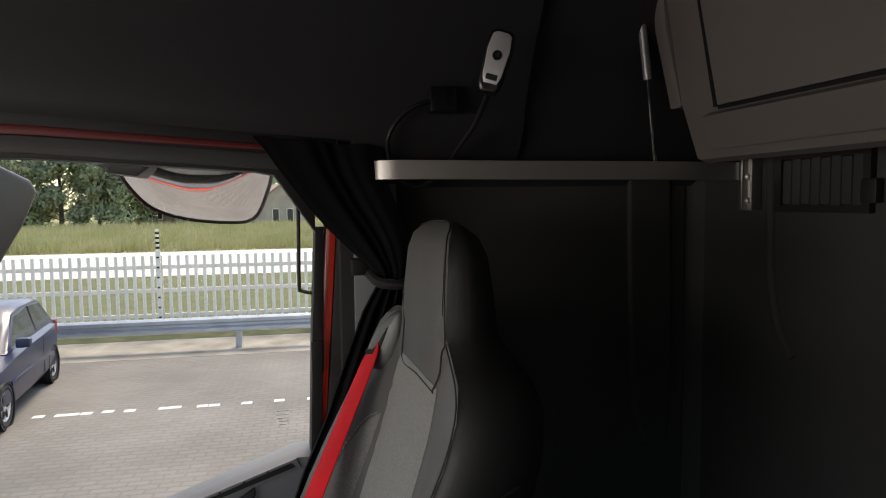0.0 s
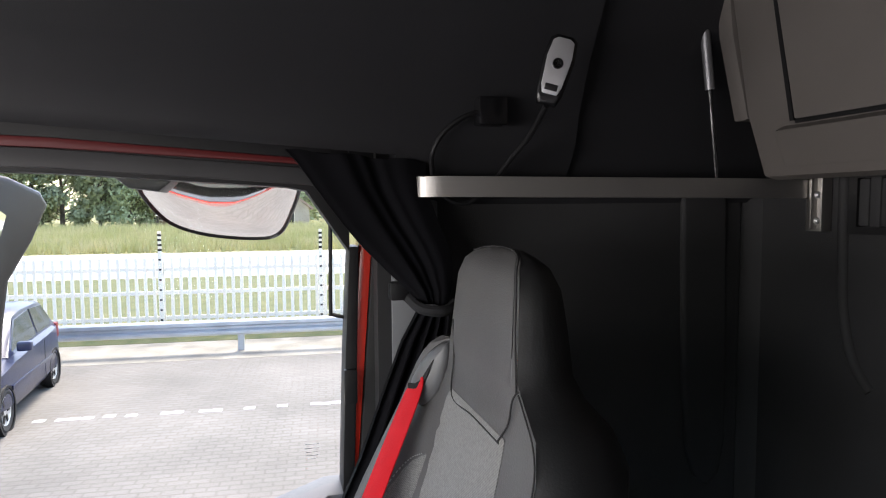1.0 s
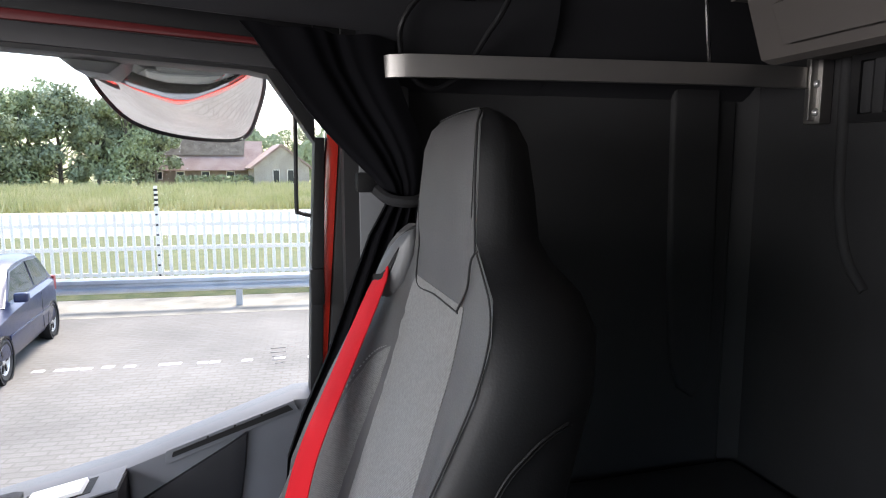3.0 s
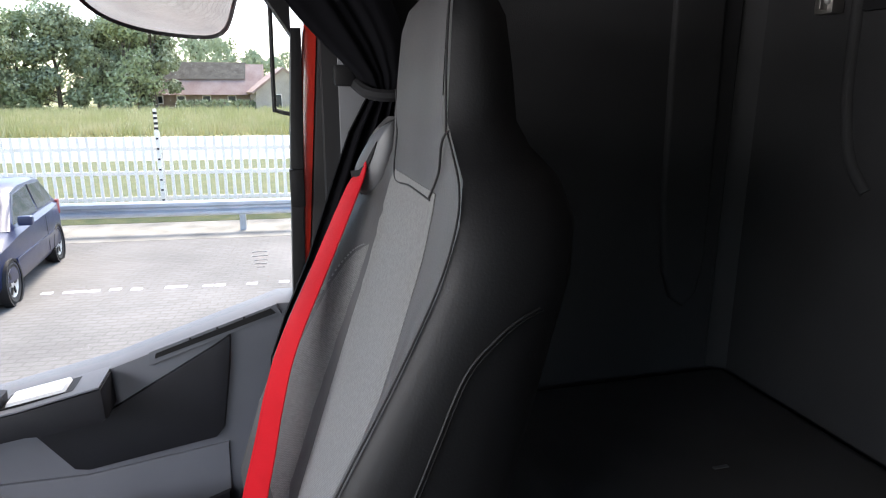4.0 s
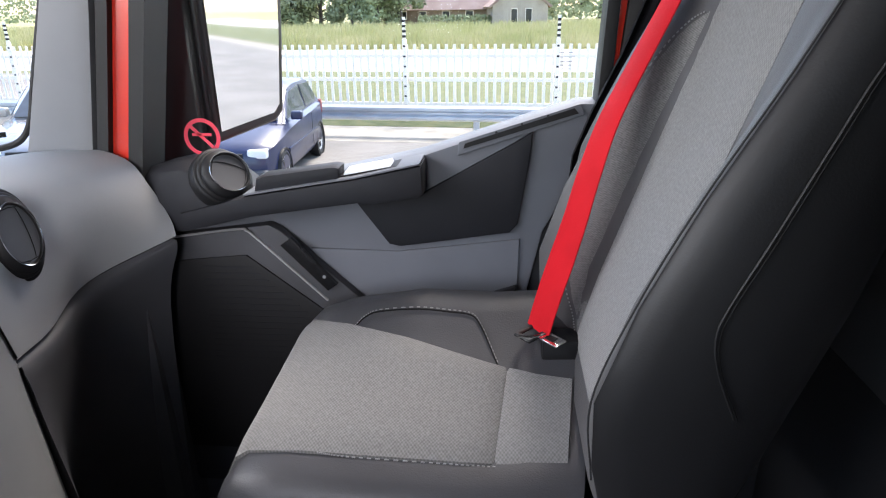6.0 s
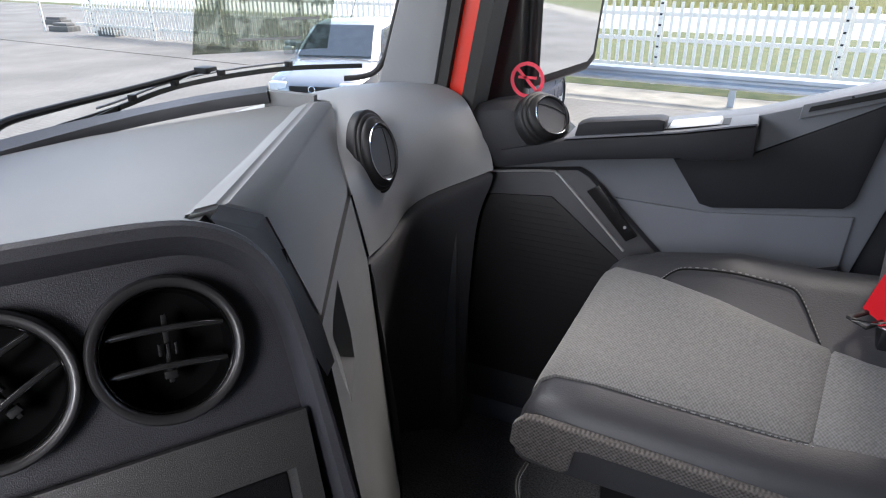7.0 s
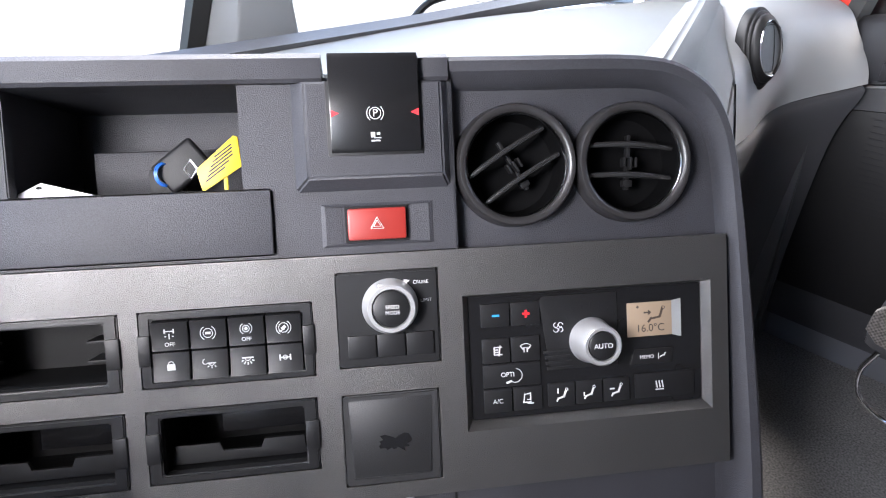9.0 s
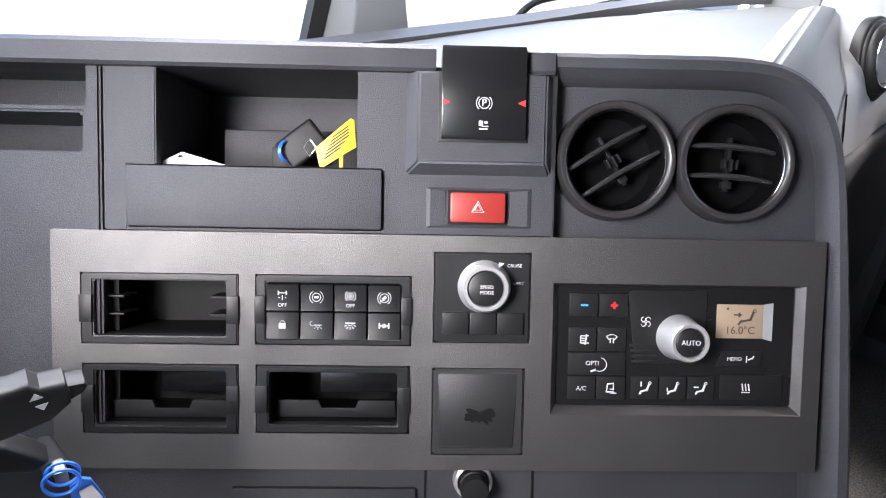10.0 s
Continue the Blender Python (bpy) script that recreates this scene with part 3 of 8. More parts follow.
def far_lead(z):
    """How far the outer bolster stands before the inner one."""
    return 0.03 * min(1.0, max(0.0, (1.37 - z) / 0.1))


def back_front(z, dy):
    """The front of the backrest at a height and a distance from its middle line."""
    p, c, a, cy, o, bk = back_row(z)
    if dy > 0:
        c -= far_lead(z)
    dy = abs(dy)
    if dy <= a:
        return p
    t = min(1.0, (dy - a) / (cy - a))
    return p + (c - p) * (t * t * (3 - 2 * t))


def back_patch(edge, out, nz=22, ny=8):
    """Cloth laid on the backrest: edge gives (dy0, dy1) for a height fraction."""
    bm = bmesh.new()
    rows = []
    for i in range(nz + 1):
        f = i / nz
        z, d0, d1 = edge(f)
        rows.append([(back_front(z, d0 + (d1 - d0) * j / ny) - out * (0.4 if j in (0, ny) or i in (0, nz) else 1.0), SEAT_Y + d0 + (d1 - d0) * j / ny, z) for j in range(ny + 1)])
    rings = [r + [(p[0] + 0.012, p[1], p[2]) for p in r[::-1]] for r in rows]
    return loft(bm, rings)


def passenger_seat():
    st = thing("passenger_seat", pose(-0.1, SEAT_Y, 0.25), "grey cloth and leatherette passenger seat with integral headrest", "seat")
    rows = []
    for z in [r[0] for r in BACK] + [0.78, 0.86, 0.95, 1.05, 1.15, 1.24, 1.305, 1.35, 1.378, 1.402, 1.435, 1.485, 1.518, 1.534, 1.543]:
        p, c0, a, cy, o, bk = back_row(z)
        sides = []
        for s_, c in ((-1, c0), (1, c0 - far_lead(z))):
            mid_ = [s_ * (a + k * (cy - a)) for k in (0.3, 0.65)]
            half = [(0.0, p), (0.5 * a, p), (a, p), (abs(mid_[0]), back_front(z, mid_[0])), (abs(mid_[1]), back_front(z, mid_[1])), (cy - 0.012, c + 0.0005), (cy, c + 0.002), (cy + 0.6 * (o - cy), c + min(0.014, 0.2 * (bk - c))), (o, c + min(0.035, 0.4 * (bk - c))), (o, c + 0.6 * (bk - c)), (o - 0.012, c + 0.88 * (bk - c)), (o * 0.85, bk), (0.0, bk)]
            sides.append([(x, SEAT_Y + s_ * y, z) for y, x in half])
        rows.append((z, sides[0] + sides[1][-2:0:-1]))
    rows.sort(key=lambda r: r[0])
    back = part("backrest", loft(bmesh.new(), [r[1] for r in rows]), M_LEATHER, st, "dark leatherette backrest with integral headrest", at_world=True)
    # side and rear faces get a darker leatherette: their shade is put into the colour
    back.data.materials.append(M_SHADELEATHER)
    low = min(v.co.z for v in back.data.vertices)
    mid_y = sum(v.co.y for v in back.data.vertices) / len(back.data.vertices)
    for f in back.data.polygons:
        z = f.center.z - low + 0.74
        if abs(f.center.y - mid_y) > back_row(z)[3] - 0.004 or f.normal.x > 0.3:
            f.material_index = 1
    def centre(f):
        z = 0.79 + 0.554 * f
        return z, -float(np.interp(f, [0, 0.15, 0.9, 1], [0.10, 0.108, 0.106, 0.104])), float(np.interp(f, [0, 0.9, 0.98, 1], [0.121, 0.117, 0.112, 0.100]))
    part("centre_panel", back_patch(centre, 0.003, 36, 12), M_FABRIC, back, "light grey woven cloth panel", at_world=True)
    def wing(f):
        z = 0.80 + 0.445 * f
        d1 = float(np.interp(f, [0, 0.1, 0.25, 0.6, 0.86, 0.94, 0.98, 1], [0.124, 0.148, 0.167, 0.174, 0.162, 0.150, 0.137, 0.1225]))
        return z, 0.1215, d1
    part("side_panel", back_patch(wing, 0.0025, 30, 5), M_FABRIC2, back, "dark grey woven cloth panel", at_world=True)
    # stitched lines
    def on_back(z, dy, out=0.0035):
        return (back_front(z, dy) - out, SEAT_Y + dy, z)
    line = [wing(f) for f in (0.0, 0.05, 0.12, 0.25, 0.4, 0.6, 0.78, 0.9, 0.97, 1.0)]
    pts = smooth_line([on_back(z, d1 + 0.004, 0.003) for z, d0, d1 in line], 12)
    bm = bmesh.new()
    for i in range(0, len(pts) - 1, 2):
        tube(bm, [pts[i], pts[i + 1]], 0.0011, 4)
    part("stitching", bm, M_STITCH, back, "pale stitching", at_world=True)
    seam = smooth_line([(back_row(z)[1] - 0.001, SEAT_Y - back_row(z)[3], z) for z in (0.80, 0.9, 1.0, 1.1, 1.2, 1.28, 1.33, 1.36, 1.385, 1.402)], 6)
    part("piping", tubed(seam, 0.0010, 6), M_PIPING, back, "dark piping", at_world=True)
    seam = smooth_line([(back_front(z, y) - 0.001, SEAT_Y - y, z) for z, y in ((1.402, 0.128), (1.46, 0.118), (1.505, 0.111), (1.528, 0.097), (1.539, 0.079))] + [(0.345, SEAT_Y - 0.035, 1.5465), (0.345, SEAT_Y + 0.035, 1.5465), (0.335, SEAT_Y + 0.078, 1.5395)], 6)
    part("piping", tubed(seam, 0.0010, 6), M_PIPING, back, at_world=True)
    seam = smooth_line([(back_front(1.34, -0.09) - 0.003, SEAT_Y - 0.09, 1.338), (back_front(1.36, -0.11) - 0.002, SEAT_Y - 0.112, 1.365), (back_front(1.40, -0.125) - 0.001, SEAT_Y - 0.128, 1.402), (0.345, SEAT_Y - 0.1365, 1.407), (0.366, SEAT_Y - 0.1355, 1.405)], 5)
    part("piping", tubed(seam, 0.0012, 6), M_PIPING, back, at_world=True)
    part("piping", tubed(smooth_line([on_back(1.336, -0.092, 0.002), on_back(1.337, 0, 0.002), on_back(1.336, 0.092, 0.002), on_back(1.39, 0.1, 0.001), on_back(1.44, 0.108, 0.001)], 6), 0.0012, 6), M_PIPING, back, at_world=True)
    side = smooth_line([(0.372, SEAT_Y - 0.220, 1.262), (0.352, SEAT_Y - 0.2235, 1.254), (0.333, SEAT_Y - 0.2245, 1.240), (0.307, SEAT_Y - 0.2245, 1.211), (0.281, SEAT_Y - 0.2255, 1.15), (0.250, SEAT_Y - 0.2265, 1.073), (0.226, SEAT_Y - 0.2262, 1.015), (0.218, SEAT_Y - 0.2262, 0.985), (0.224, SEAT_Y - 0.2255, 0.95), (0.245, SEAT_Y - 0.2245, 0.90)], 6)
    part("piping", tubed(side, 0.0009, 6), M_CAVITY, back, at_world=True)
    part("welt", tubed([p + Vector((-0.0035, -0.0004, 0.002)) for p in side], 0.0013, 6), M_SHADELEATHER, back, at_world=True)
    # belt guide on the far shoulder
    at = Matrix(((0.6, 0.08, -0.796, 0.288), (-0.8, 0.06, -0.597, 1.124), (0.0, 0.995, 0.0995, 1.345), (0, 0, 0, 1)))
    egg = [(0.038, 0.056), (0.024, 0.052), (0.008, 0.041), (-0.006, 0.026), (-0.017, 0.011), (-0.028, -0.012), (-0.023, -0.032), (-0.0116, -0.043), (0.005, -0.039), (0.02, -0.026), (0.029, -0.010), (0.036, 0.012), (0.039, 0.035)]
    rim = [(v.x, v.y) for v in smooth_line([(*q, 0) for q in egg + egg[:1]], 4)[:-1]]
    def egg_ring(k, h):
        return [at @ Vector((0.004 + (x - 0.004) * k, 0.004 + (y - 0.004) * k, h)) for x, y in rim]
    gd = part("belt_guide", loft(bmesh.new(), [egg_ring(1.0, -0.02), egg_ring(1.0, -0.001), egg_ring(0.97, 0.002), egg_ring(0.86, 0.0055), egg_ring(0.5, 0.0085), egg_ring(0.1, 0.009)]), M_GUIDE, back, "grey plastic belt outlet", at_world=True)
    part("outlet_gap", loft(bmesh.new(), [egg_ring(1.08, -0.02), egg_ring(1.08, -0.0035), egg_ring(1.0, -0.003)]), M_CAVITY, gd, at_world=True)
    part("belt_slot", prismed([(0.019, 0.029), (0.010, 0.016), (-0.002, -0.003), (-0.012, -0.010), (-0.027, -0.012), (-0.025, -0.020), (-0.006, -0.017), (0.003, -0.010), (0.013, 0.011)], 0.004, 0.0102, "z", m=at), M_CAVITY, gd, at_world=True)
    rings = []
    for z, y1 in ((0.98, 1.165), (1.06, 1.176), (1.12, 1.182), (1.18, 1.187), (1.24, 1.189), (1.29, 1.189), (1.33, 1.185), (1.355, 1.178), (1.375, 1.166), (1.39, 1.150), (1.4, 1.132), (1.406, 1.115)):
        xs = float(np.interp(z, [0.98, 1.06, 1.1, 1.175, 1.295, 1.345, 1.382, 1.406], [0.125, 0.140, 0.157, 0.194, 0.257, 0.277, 0.292, 0.309]))
        w = y1 - 1.165
        y0 = float(np.interp(z, [1.0, 1.25, 1.33], [1.148, 1.142, 1.066]))
        rings.append([(xs + 0.75 * (1.164 - y0), y0, z), (xs + 0.75 * (1.164 - y0) * 0.7, y0 + 0.3 * (1.164 - y0), z), (xs + 0.0285 * (1.164 - y0) / 0.098, y0 + 0.62 * (1.164 - y0) + 0.2 * w, z), (xs + 0.008, 1.158 + 0.6 * w, z), (xs + 0.004, 1.165 + 0.8 * w, z), (xs + 0.012, y1 - 0.003, z), (xs + 0.03, y1, z), (xs + 0.08, y1, z), (xs + 0.11, y1 - 0.02, z), (xs + 0.11, y0, z)])
    part("shoulder", loft(bmesh.new(), rings), M_LEATHER, back, "dark leatherette shoulder round the belt outlet", at_world=True)
    # belt
    bl = [(0.279, 1.137, 1.336), (0.266, 1.127, 1.316), (0.214, 1.106, 1.210), (0.167, 1.078, 1.117), (0.145, 1.066, 1.05), (0.129, 1.066, 0.98), (0.116, 1.072, 0.925), (0.104, 1.077, 0.877), (0.094, 1.079, 0.835), (0.087, 1.080, 0.802)]
    pts = smooth_line(bl, 6)
    n = len(pts)
    ups = [tuple(Vector((-0.97, -0.16, 0.1)).lerp(Vector((-0.75, -0.62, 0.3)), min(1.0, i / n * 1.5)).normalized()) for i in range(n)]
    belt = part("belt", ribbon(bmesh.new(), pts, ups, 0.047, 0.0025), M_BELT, st, "red seat belt webbing with a white mark", at_world=True)
    bm = bmesh.new()
    random.seed(3)
    for i in range(7):
        z = 0.862 + i * 0.006
        x = float(np.interp(z, [0.83, 0.875], [0.096, 0.113])) - 0.004
        y = 1.080 + random.uniform(-0.006, 0.004)
        tube(bm, [(x, y, z), (x + 0.001, y + random.uniform(-0.006, 0.006), z + 0.008)], 0.0011, 4)
    part("print_mark", bm, M_WHITE, belt, "worn white print", at_world=True)
    bk = part("buckle", frame_ring(bmesh.new(), -0.029, 0.029, -0.017, 0.017, 0.008, -0.003, 0.003, 0.002), M_BUTTON, st, "dark belt end fitting with a chrome tongue")
    bk.matrix_basis = FRAMES[st.name].inverted() @ Matrix.Translation((0.083, 1.078, 0.803)) @ Euler((0, radians(-6), radians(42))).to_matrix().to_4x4()
    tg = part("tongue", boxed(-0.011, 0.011, -0.052, -0.012, -0.001, 0.0015, bevel=0.001), M_CHROME, bk, "chrome belt tongue")
    part("slot", boxed(-0.006, 0.006, -0.04, -0.024, 0.0012, 0.002), M_BLACK, tg)
    part("wire", tubed(smooth_line([(-0.031, 0.004, 0.003), (-0.012, -0.018, 0.005), (0.014, -0.018, 0.005), (0.031, 0.004, 0.003)], 5), 0.0018, 6), M_CHROME, bk)
    part("anchor", boxed(0.092, 0.15, 1.055, 1.10, 0.765, 0.800, bevel=0.006), M_BLACK, st, "black belt anchor housing", at_world=True)
    # cushion
    lean = Matrix(((1, 0.09, 0, -0.1026), (0, 0.756, 0, 0.2782), (0, 0.167, 1, -0.1904), (0, 0, 0, 1)))
    def cpart(name, bm, *a, **k):
        bm.transform(lean)
        return part(name, bm, *a, **k)
    def cush_h(y, x=0.0):
        """Rise of the cushion's top towards its raised outer bolster, which runs out at the front."""
        return float(np.interp(x, [-0.312, -0.25, -0.19, -0.1], [0.08, 0.4, 0.82, 1.0])) * float(np.interp(y, [0.83, 0.96, 1.03, 1.09, 1.127, 1.16, 1.2, 1.235], [0.0, 0.018, 0.034, 0.048, 0.060, 0.067, 0.060, 0.03]))
    rows = []
    for x, drop, grow in ((-0.312, 0.075, -0.03), (-0.308, 0.045, -0.014), (-0.295, 0.018, -0.004), (-0.275, 0.004, 0.0), (-0.22, 0.0, 0.0), (-0.1, 0.003, 0.0), (0.02, 0.006, 0.0), (0.1, 0.0, 0.0), (0.17, -0.005, -0.01)):
        t = 0.752 - drop
        prof = [(0.752 - grow, 0.645), (0.745 - grow, 0.685), (0.748 - grow, 0.715 - drop), (0.765 - grow, t - 0.008), (0.79, t + 0.002), (0.83, t + cush_h(0.83, x)), (0.96, t + cush_h(0.96, x)), (1.03, t + cush_h(1.03, x)), (1.09, t + cush_h(1.09, x)), (1.127, t + cush_h(1.127, x)), (1.16, t + cush_h(1.16, x)), (1.2, t + cush_h(1.2, x)), (1.222 + grow, t + cush_h(1.222, x)), (1.235 + grow, 0.70 - drop * 0.5), (1.23 + grow, 0.645)]
        rows.append([(x, y, max(z, 0.645)) for y, z in prof])
    cu = cpart("cushion", loft(bmesh.new(), rows), M_CUSHION, st, "dark leatherette cushion with raised bolsters", at_world=True)
    rows = []
    for x, drop in ((-0.311, 0.07), (-0.306, 0.038), (-0.294, 0.014), (-0.275, 0.001), (-0.2, -0.003), (-0.1, 0.0), (0.02, 0.003), (0.052, 0.0035), (0.056, 0.0065), (0.06, 0.0035), (0.1, 0.002), (0.15, -0.002)):
        t = 0.757 - drop
        edge_y = float(np.interp(x, [-0.312, -0.25, -0.193, 0.042, 0.15], [1.178, 1.140, 1.096, 1.018, 0.992]))
        top = []
        for j in range(11):
            y = 0.832 + (edge_y - 0.832) * j / 10
            top.append((x - 0.002, y, t + cush_h(y, x) + (-0.004 if j in (0, 10) else 0.0012)))
        rows.append(top + [(x + 0.004, p[1], p[2] - 0.02) for p in top[::-1]])
    cpart("cushion_panel", loft(bmesh.new(), rows), M_FABRICSEAT, cu, "light grey woven cloth panel", at_world=True)
    def thread(pts, steps):
        line = smooth_line([(x, y, z_ + cush_h(y, x)) for x, y, z_ in pts], steps)
        b2 = bmesh.new()
        for i in range(0, len(line) - 1, 2):
            tube(b2, [line[i], line[i + 1]], 0.0010, 4)
        return b2, line
    quad = [(-0.193, 1.098, 0.7535), (-0.180, 1.118, 0.7535), (-0.160, 1.128, 0.7535), (-0.10, 1.129, 0.752), (-0.05, 1.127, 0.7505), (-0.012, 1.122, 0.7495), (0.006, 1.100, 0.749), (0.025, 1.058, 0.7485), (0.040, 1.022, 0.7485)]
    b2, line = thread(quad, 10)
    cpart("stitching", b2, M_STITCH, cu, "pale stitching", at_world=True)
    cpart("seam", tubed([p + Vector((0.0, -0.004, -0.0012)) for p in line], 0.0013, 5), M_CAVITY, cu, at_world=True)
    b2, line = thread([(-0.18, 0.829, 0.757), (-0.14, 0.825, 0.7555), (-0.02, 0.823, 0.7535), (0.06, 0.823, 0.752)], 22)
    cpart("stitching", b2, M_STITCH, cu, at_world=True)
    skirt = [(-0.309, 0.682), (-0.306, 0.714), (-0.292, 0.730), (-0.27, 0.734), (-0.1, 0.728), (0.16, 0.714), (0.16, 0.69), (0.05, 0.695), (-0.2, 0.703), (-0.215, 0.699), (-0.222, 0.662), (-0.235, 0.655), (-0.29, 0.664)]
    cpart("side_skirt", prismed(skirt, 0.739, 0.756, "y", bevel=0.004, seg=3), M_MESHCLOTH, cu, "brown-grey honeycomb cloth skirt", at_world=True)
    cpart("lever", tubed(smooth_line([(-0.285, 0.76, 0.64), (-0.297, 0.755, 0.60), (-0.285, 0.75, 0.56), (-0.24, 0.75, 0.535), (-0.18, 0.75, 0.535)], 5), 0.004, 8), M_CHROME, cu, "bent wire lever", at_world=True)
    part("pan", boxed(-0.22, 0.2, SEAT_Y - 0.08, SEAT_Y + 0.22, 0.5, 0.60, bevel=0.02), M_BLACK, st, at_world=True)
    part("pedestal", prismed([(-0.16, 0.25), (0.2, 0.25), (0.16, 0.52), (-0.12, 0.52)], SEAT_Y - 0.08, SEAT_Y + 0.18, "y", bevel=0.015), M_BLACK, st, at_world=True)
    return st


# the seat leatherette with the shade of its side painted in
M_SHADELEATHER = material("shaded_side_leatherette", (0.0085, 0.0085, 0.0092), 0.55, grain=0.2, grain_scale=420, scale=5, bump_dist=0.0008, spec=0.35)
M_CUSHION = material("dark_cushion_leatherette", (0.04, 0.0405, 0.044), 0.42, spec=0.4, grain=0.4, grain_scale=420, scale=5, bump_dist=0.0008)
M_GUIDE = material("grey_moulded_belt_outlet", (0.085, 0.086, 0.09), 0.42, grain=0.3)
M_PIPING = material("dark_grey_piping", (0.014, 0.014, 0.015), 0.75)
M_BLACKSOFT = material("black_soft_plastic", (0.085, 0.086, 0.092), 0.55, grain=0.4, grain_scale=900, scale=5)
M_LEATHER2 = material("grey_moulded_plastic", (0.025, 0.025, 0.028), 0.45, grain=0.3)
passenger_seat()

# ---------------------------------------------------------------- centre console
CON = Matrix(((0.56187, -0.34485, 0.75192, -1.01883), (0.82716, 0.24557, -0.50546, -0.21099), (-0.01034, 0.90597, 0.42322, 0.82582), (0, 0, 0, 1))) @ Matrix.Scale(1.0079, 4)


def crisp(bm, offset=0.0012, seg=1, angle=0.9):
    bmesh.ops.remove_doubles(bm, verts=bm.verts, dist=1e-6)
    bmesh.ops.recalc_face_normals(bm, faces=bm.faces)
    es = [e for e in bm.edges if len(e.link_faces) == 2 and e.calc_face_angle(0) > angle]
    bmesh.ops.bevel(bm, geom=es, offset=offset, segments=seg, affect="EDGES", clamp_overlap=True)
    return bm


def icon(name, marks, u, v, w, parent, mat, s=1.0):
    """Small print: bars (x, y, half-width, half-height, turn) and arcs ('arc', x, y, radius, from, to)."""
    bm = bmesh.new()
    for k in marks:
        if k[0] == "arc":
            _, x, y, r, a0, a1 = k
            n = 10
            pts = [(u + s * (x + r * math.cos(radians(a0 + (a1 - a0) * i / n))), v + s * (y + r * math.sin(radians(a0 + (a1 - a0) * i / n))), w) for i in range(n + 1)]
            tube(bm, pts, 0.0005, 4)
        else:
            x, y, hw, hh, turn = k
            m = Matrix.Translation((u + s * x, v + s * y, w)) @ Matrix.Rotation(radians(turn), 4, "Z") @ Matrix.Diagonal((2 * hw * s, 2 * hh * s, 0.0006, 1))
            bmesh.ops.create_cube(bm, size=1, matrix=m)
    return part(name, bm, mat, parent, smooth=False)


# near black: the shade inside the shallow vent bowls is put into the colour
M_PIT = material("shade_black_bowl", (0.003, 0.003, 0.0033), 0.8, spec=0.05)
M_LOUVRE = material("satin_dark_louvre", (0.022, 0.022, 0.023), 0.2, var=0.05, spec=0.7)
M_VENTRING = material("satin_black_ring", (0.022, 0.021, 0.022), 0.34, var=0.06, spec=0.6)


def vent_unit(parent, u, v, turn, r=0.066):
    """A round air outlet: outer collar, bright ring, dark bowl and two louvres."""
    at = Matrix.Translation((u, v, 0))
    ven = part("air_vent", ring_lathe(bmesh.new(), [(0.0615, -0.045), (0.062, -0.006), (0.0635, -0.003), (0.067, -0.001), (0.0705, -0.0015), (0.0725, -0.005), (0.0738, -0.014), (0.0742, -0.032)], 56, at), M_VENTRING, parent, "round black air vent")
    part("bright_ring", ring_lathe(bmesh.new(), [(0.0595, -0.010), (0.06, -0.0075), (0.061, -0.0062), (0.062, -0.0075), (0.062, -0.012)], 48, at), M_DARKCHROME, ven, "thin dark chrome ring")
    # bowl colour carries the darkness of a deeper outlet
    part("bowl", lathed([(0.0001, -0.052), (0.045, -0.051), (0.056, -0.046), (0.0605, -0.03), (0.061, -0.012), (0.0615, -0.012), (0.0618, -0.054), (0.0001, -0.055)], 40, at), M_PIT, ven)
    rot = at @ Matrix.Rotation(radians(turn), 4, "Z")
    for off in (-0.0185, 0.0185):
        half = math.sqrt(0.057**2 - off**2)
        b2 = bmesh.new()
        # bowed glossy bar before a thin blade
        arc = [(half * (i / 8 - 1), 0.003 * math.sin(math.pi * i / 16), -0.020 + 0.008 * math.sin(math.pi * i / 16)) for i in range(17)]
        tube(b2, arc, 0.0034, 10)
        box(b2, -half * 0.97, half * 0.97, -0.001, 0.001, -0.03, -0.018)
        b2.transform(rot @ Matrix.Translation((0, off, 0)))
        part("louvre", b2, M_LOUVRE, ven)
    cr = bmesh.new()
    box(cr, -0.0025, 0.0025, -0.034, 0.034, -0.034, -0.026, bevel=0.001)
    box(cr, -0.009, -0.006, -0.006, 0.006, -0.03, -0.018, bevel=0.001)
    box(cr, -0.0015, 0.0015, -0.009, 0.006, -0.03, -0.016, bevel=0.0007)
    box(cr, 0.006, 0.009, -0.006, 0.006, -0.03, -0.018, bevel=0.001)
    box(cr, -0.006, 0.006, -0.03, -0.022, -0.034, -0.024, bevel=0.001)
    cr.transform(rot)
    part("stem", cr, M_BLACK, ven, "dark linkage stem")
    return ven


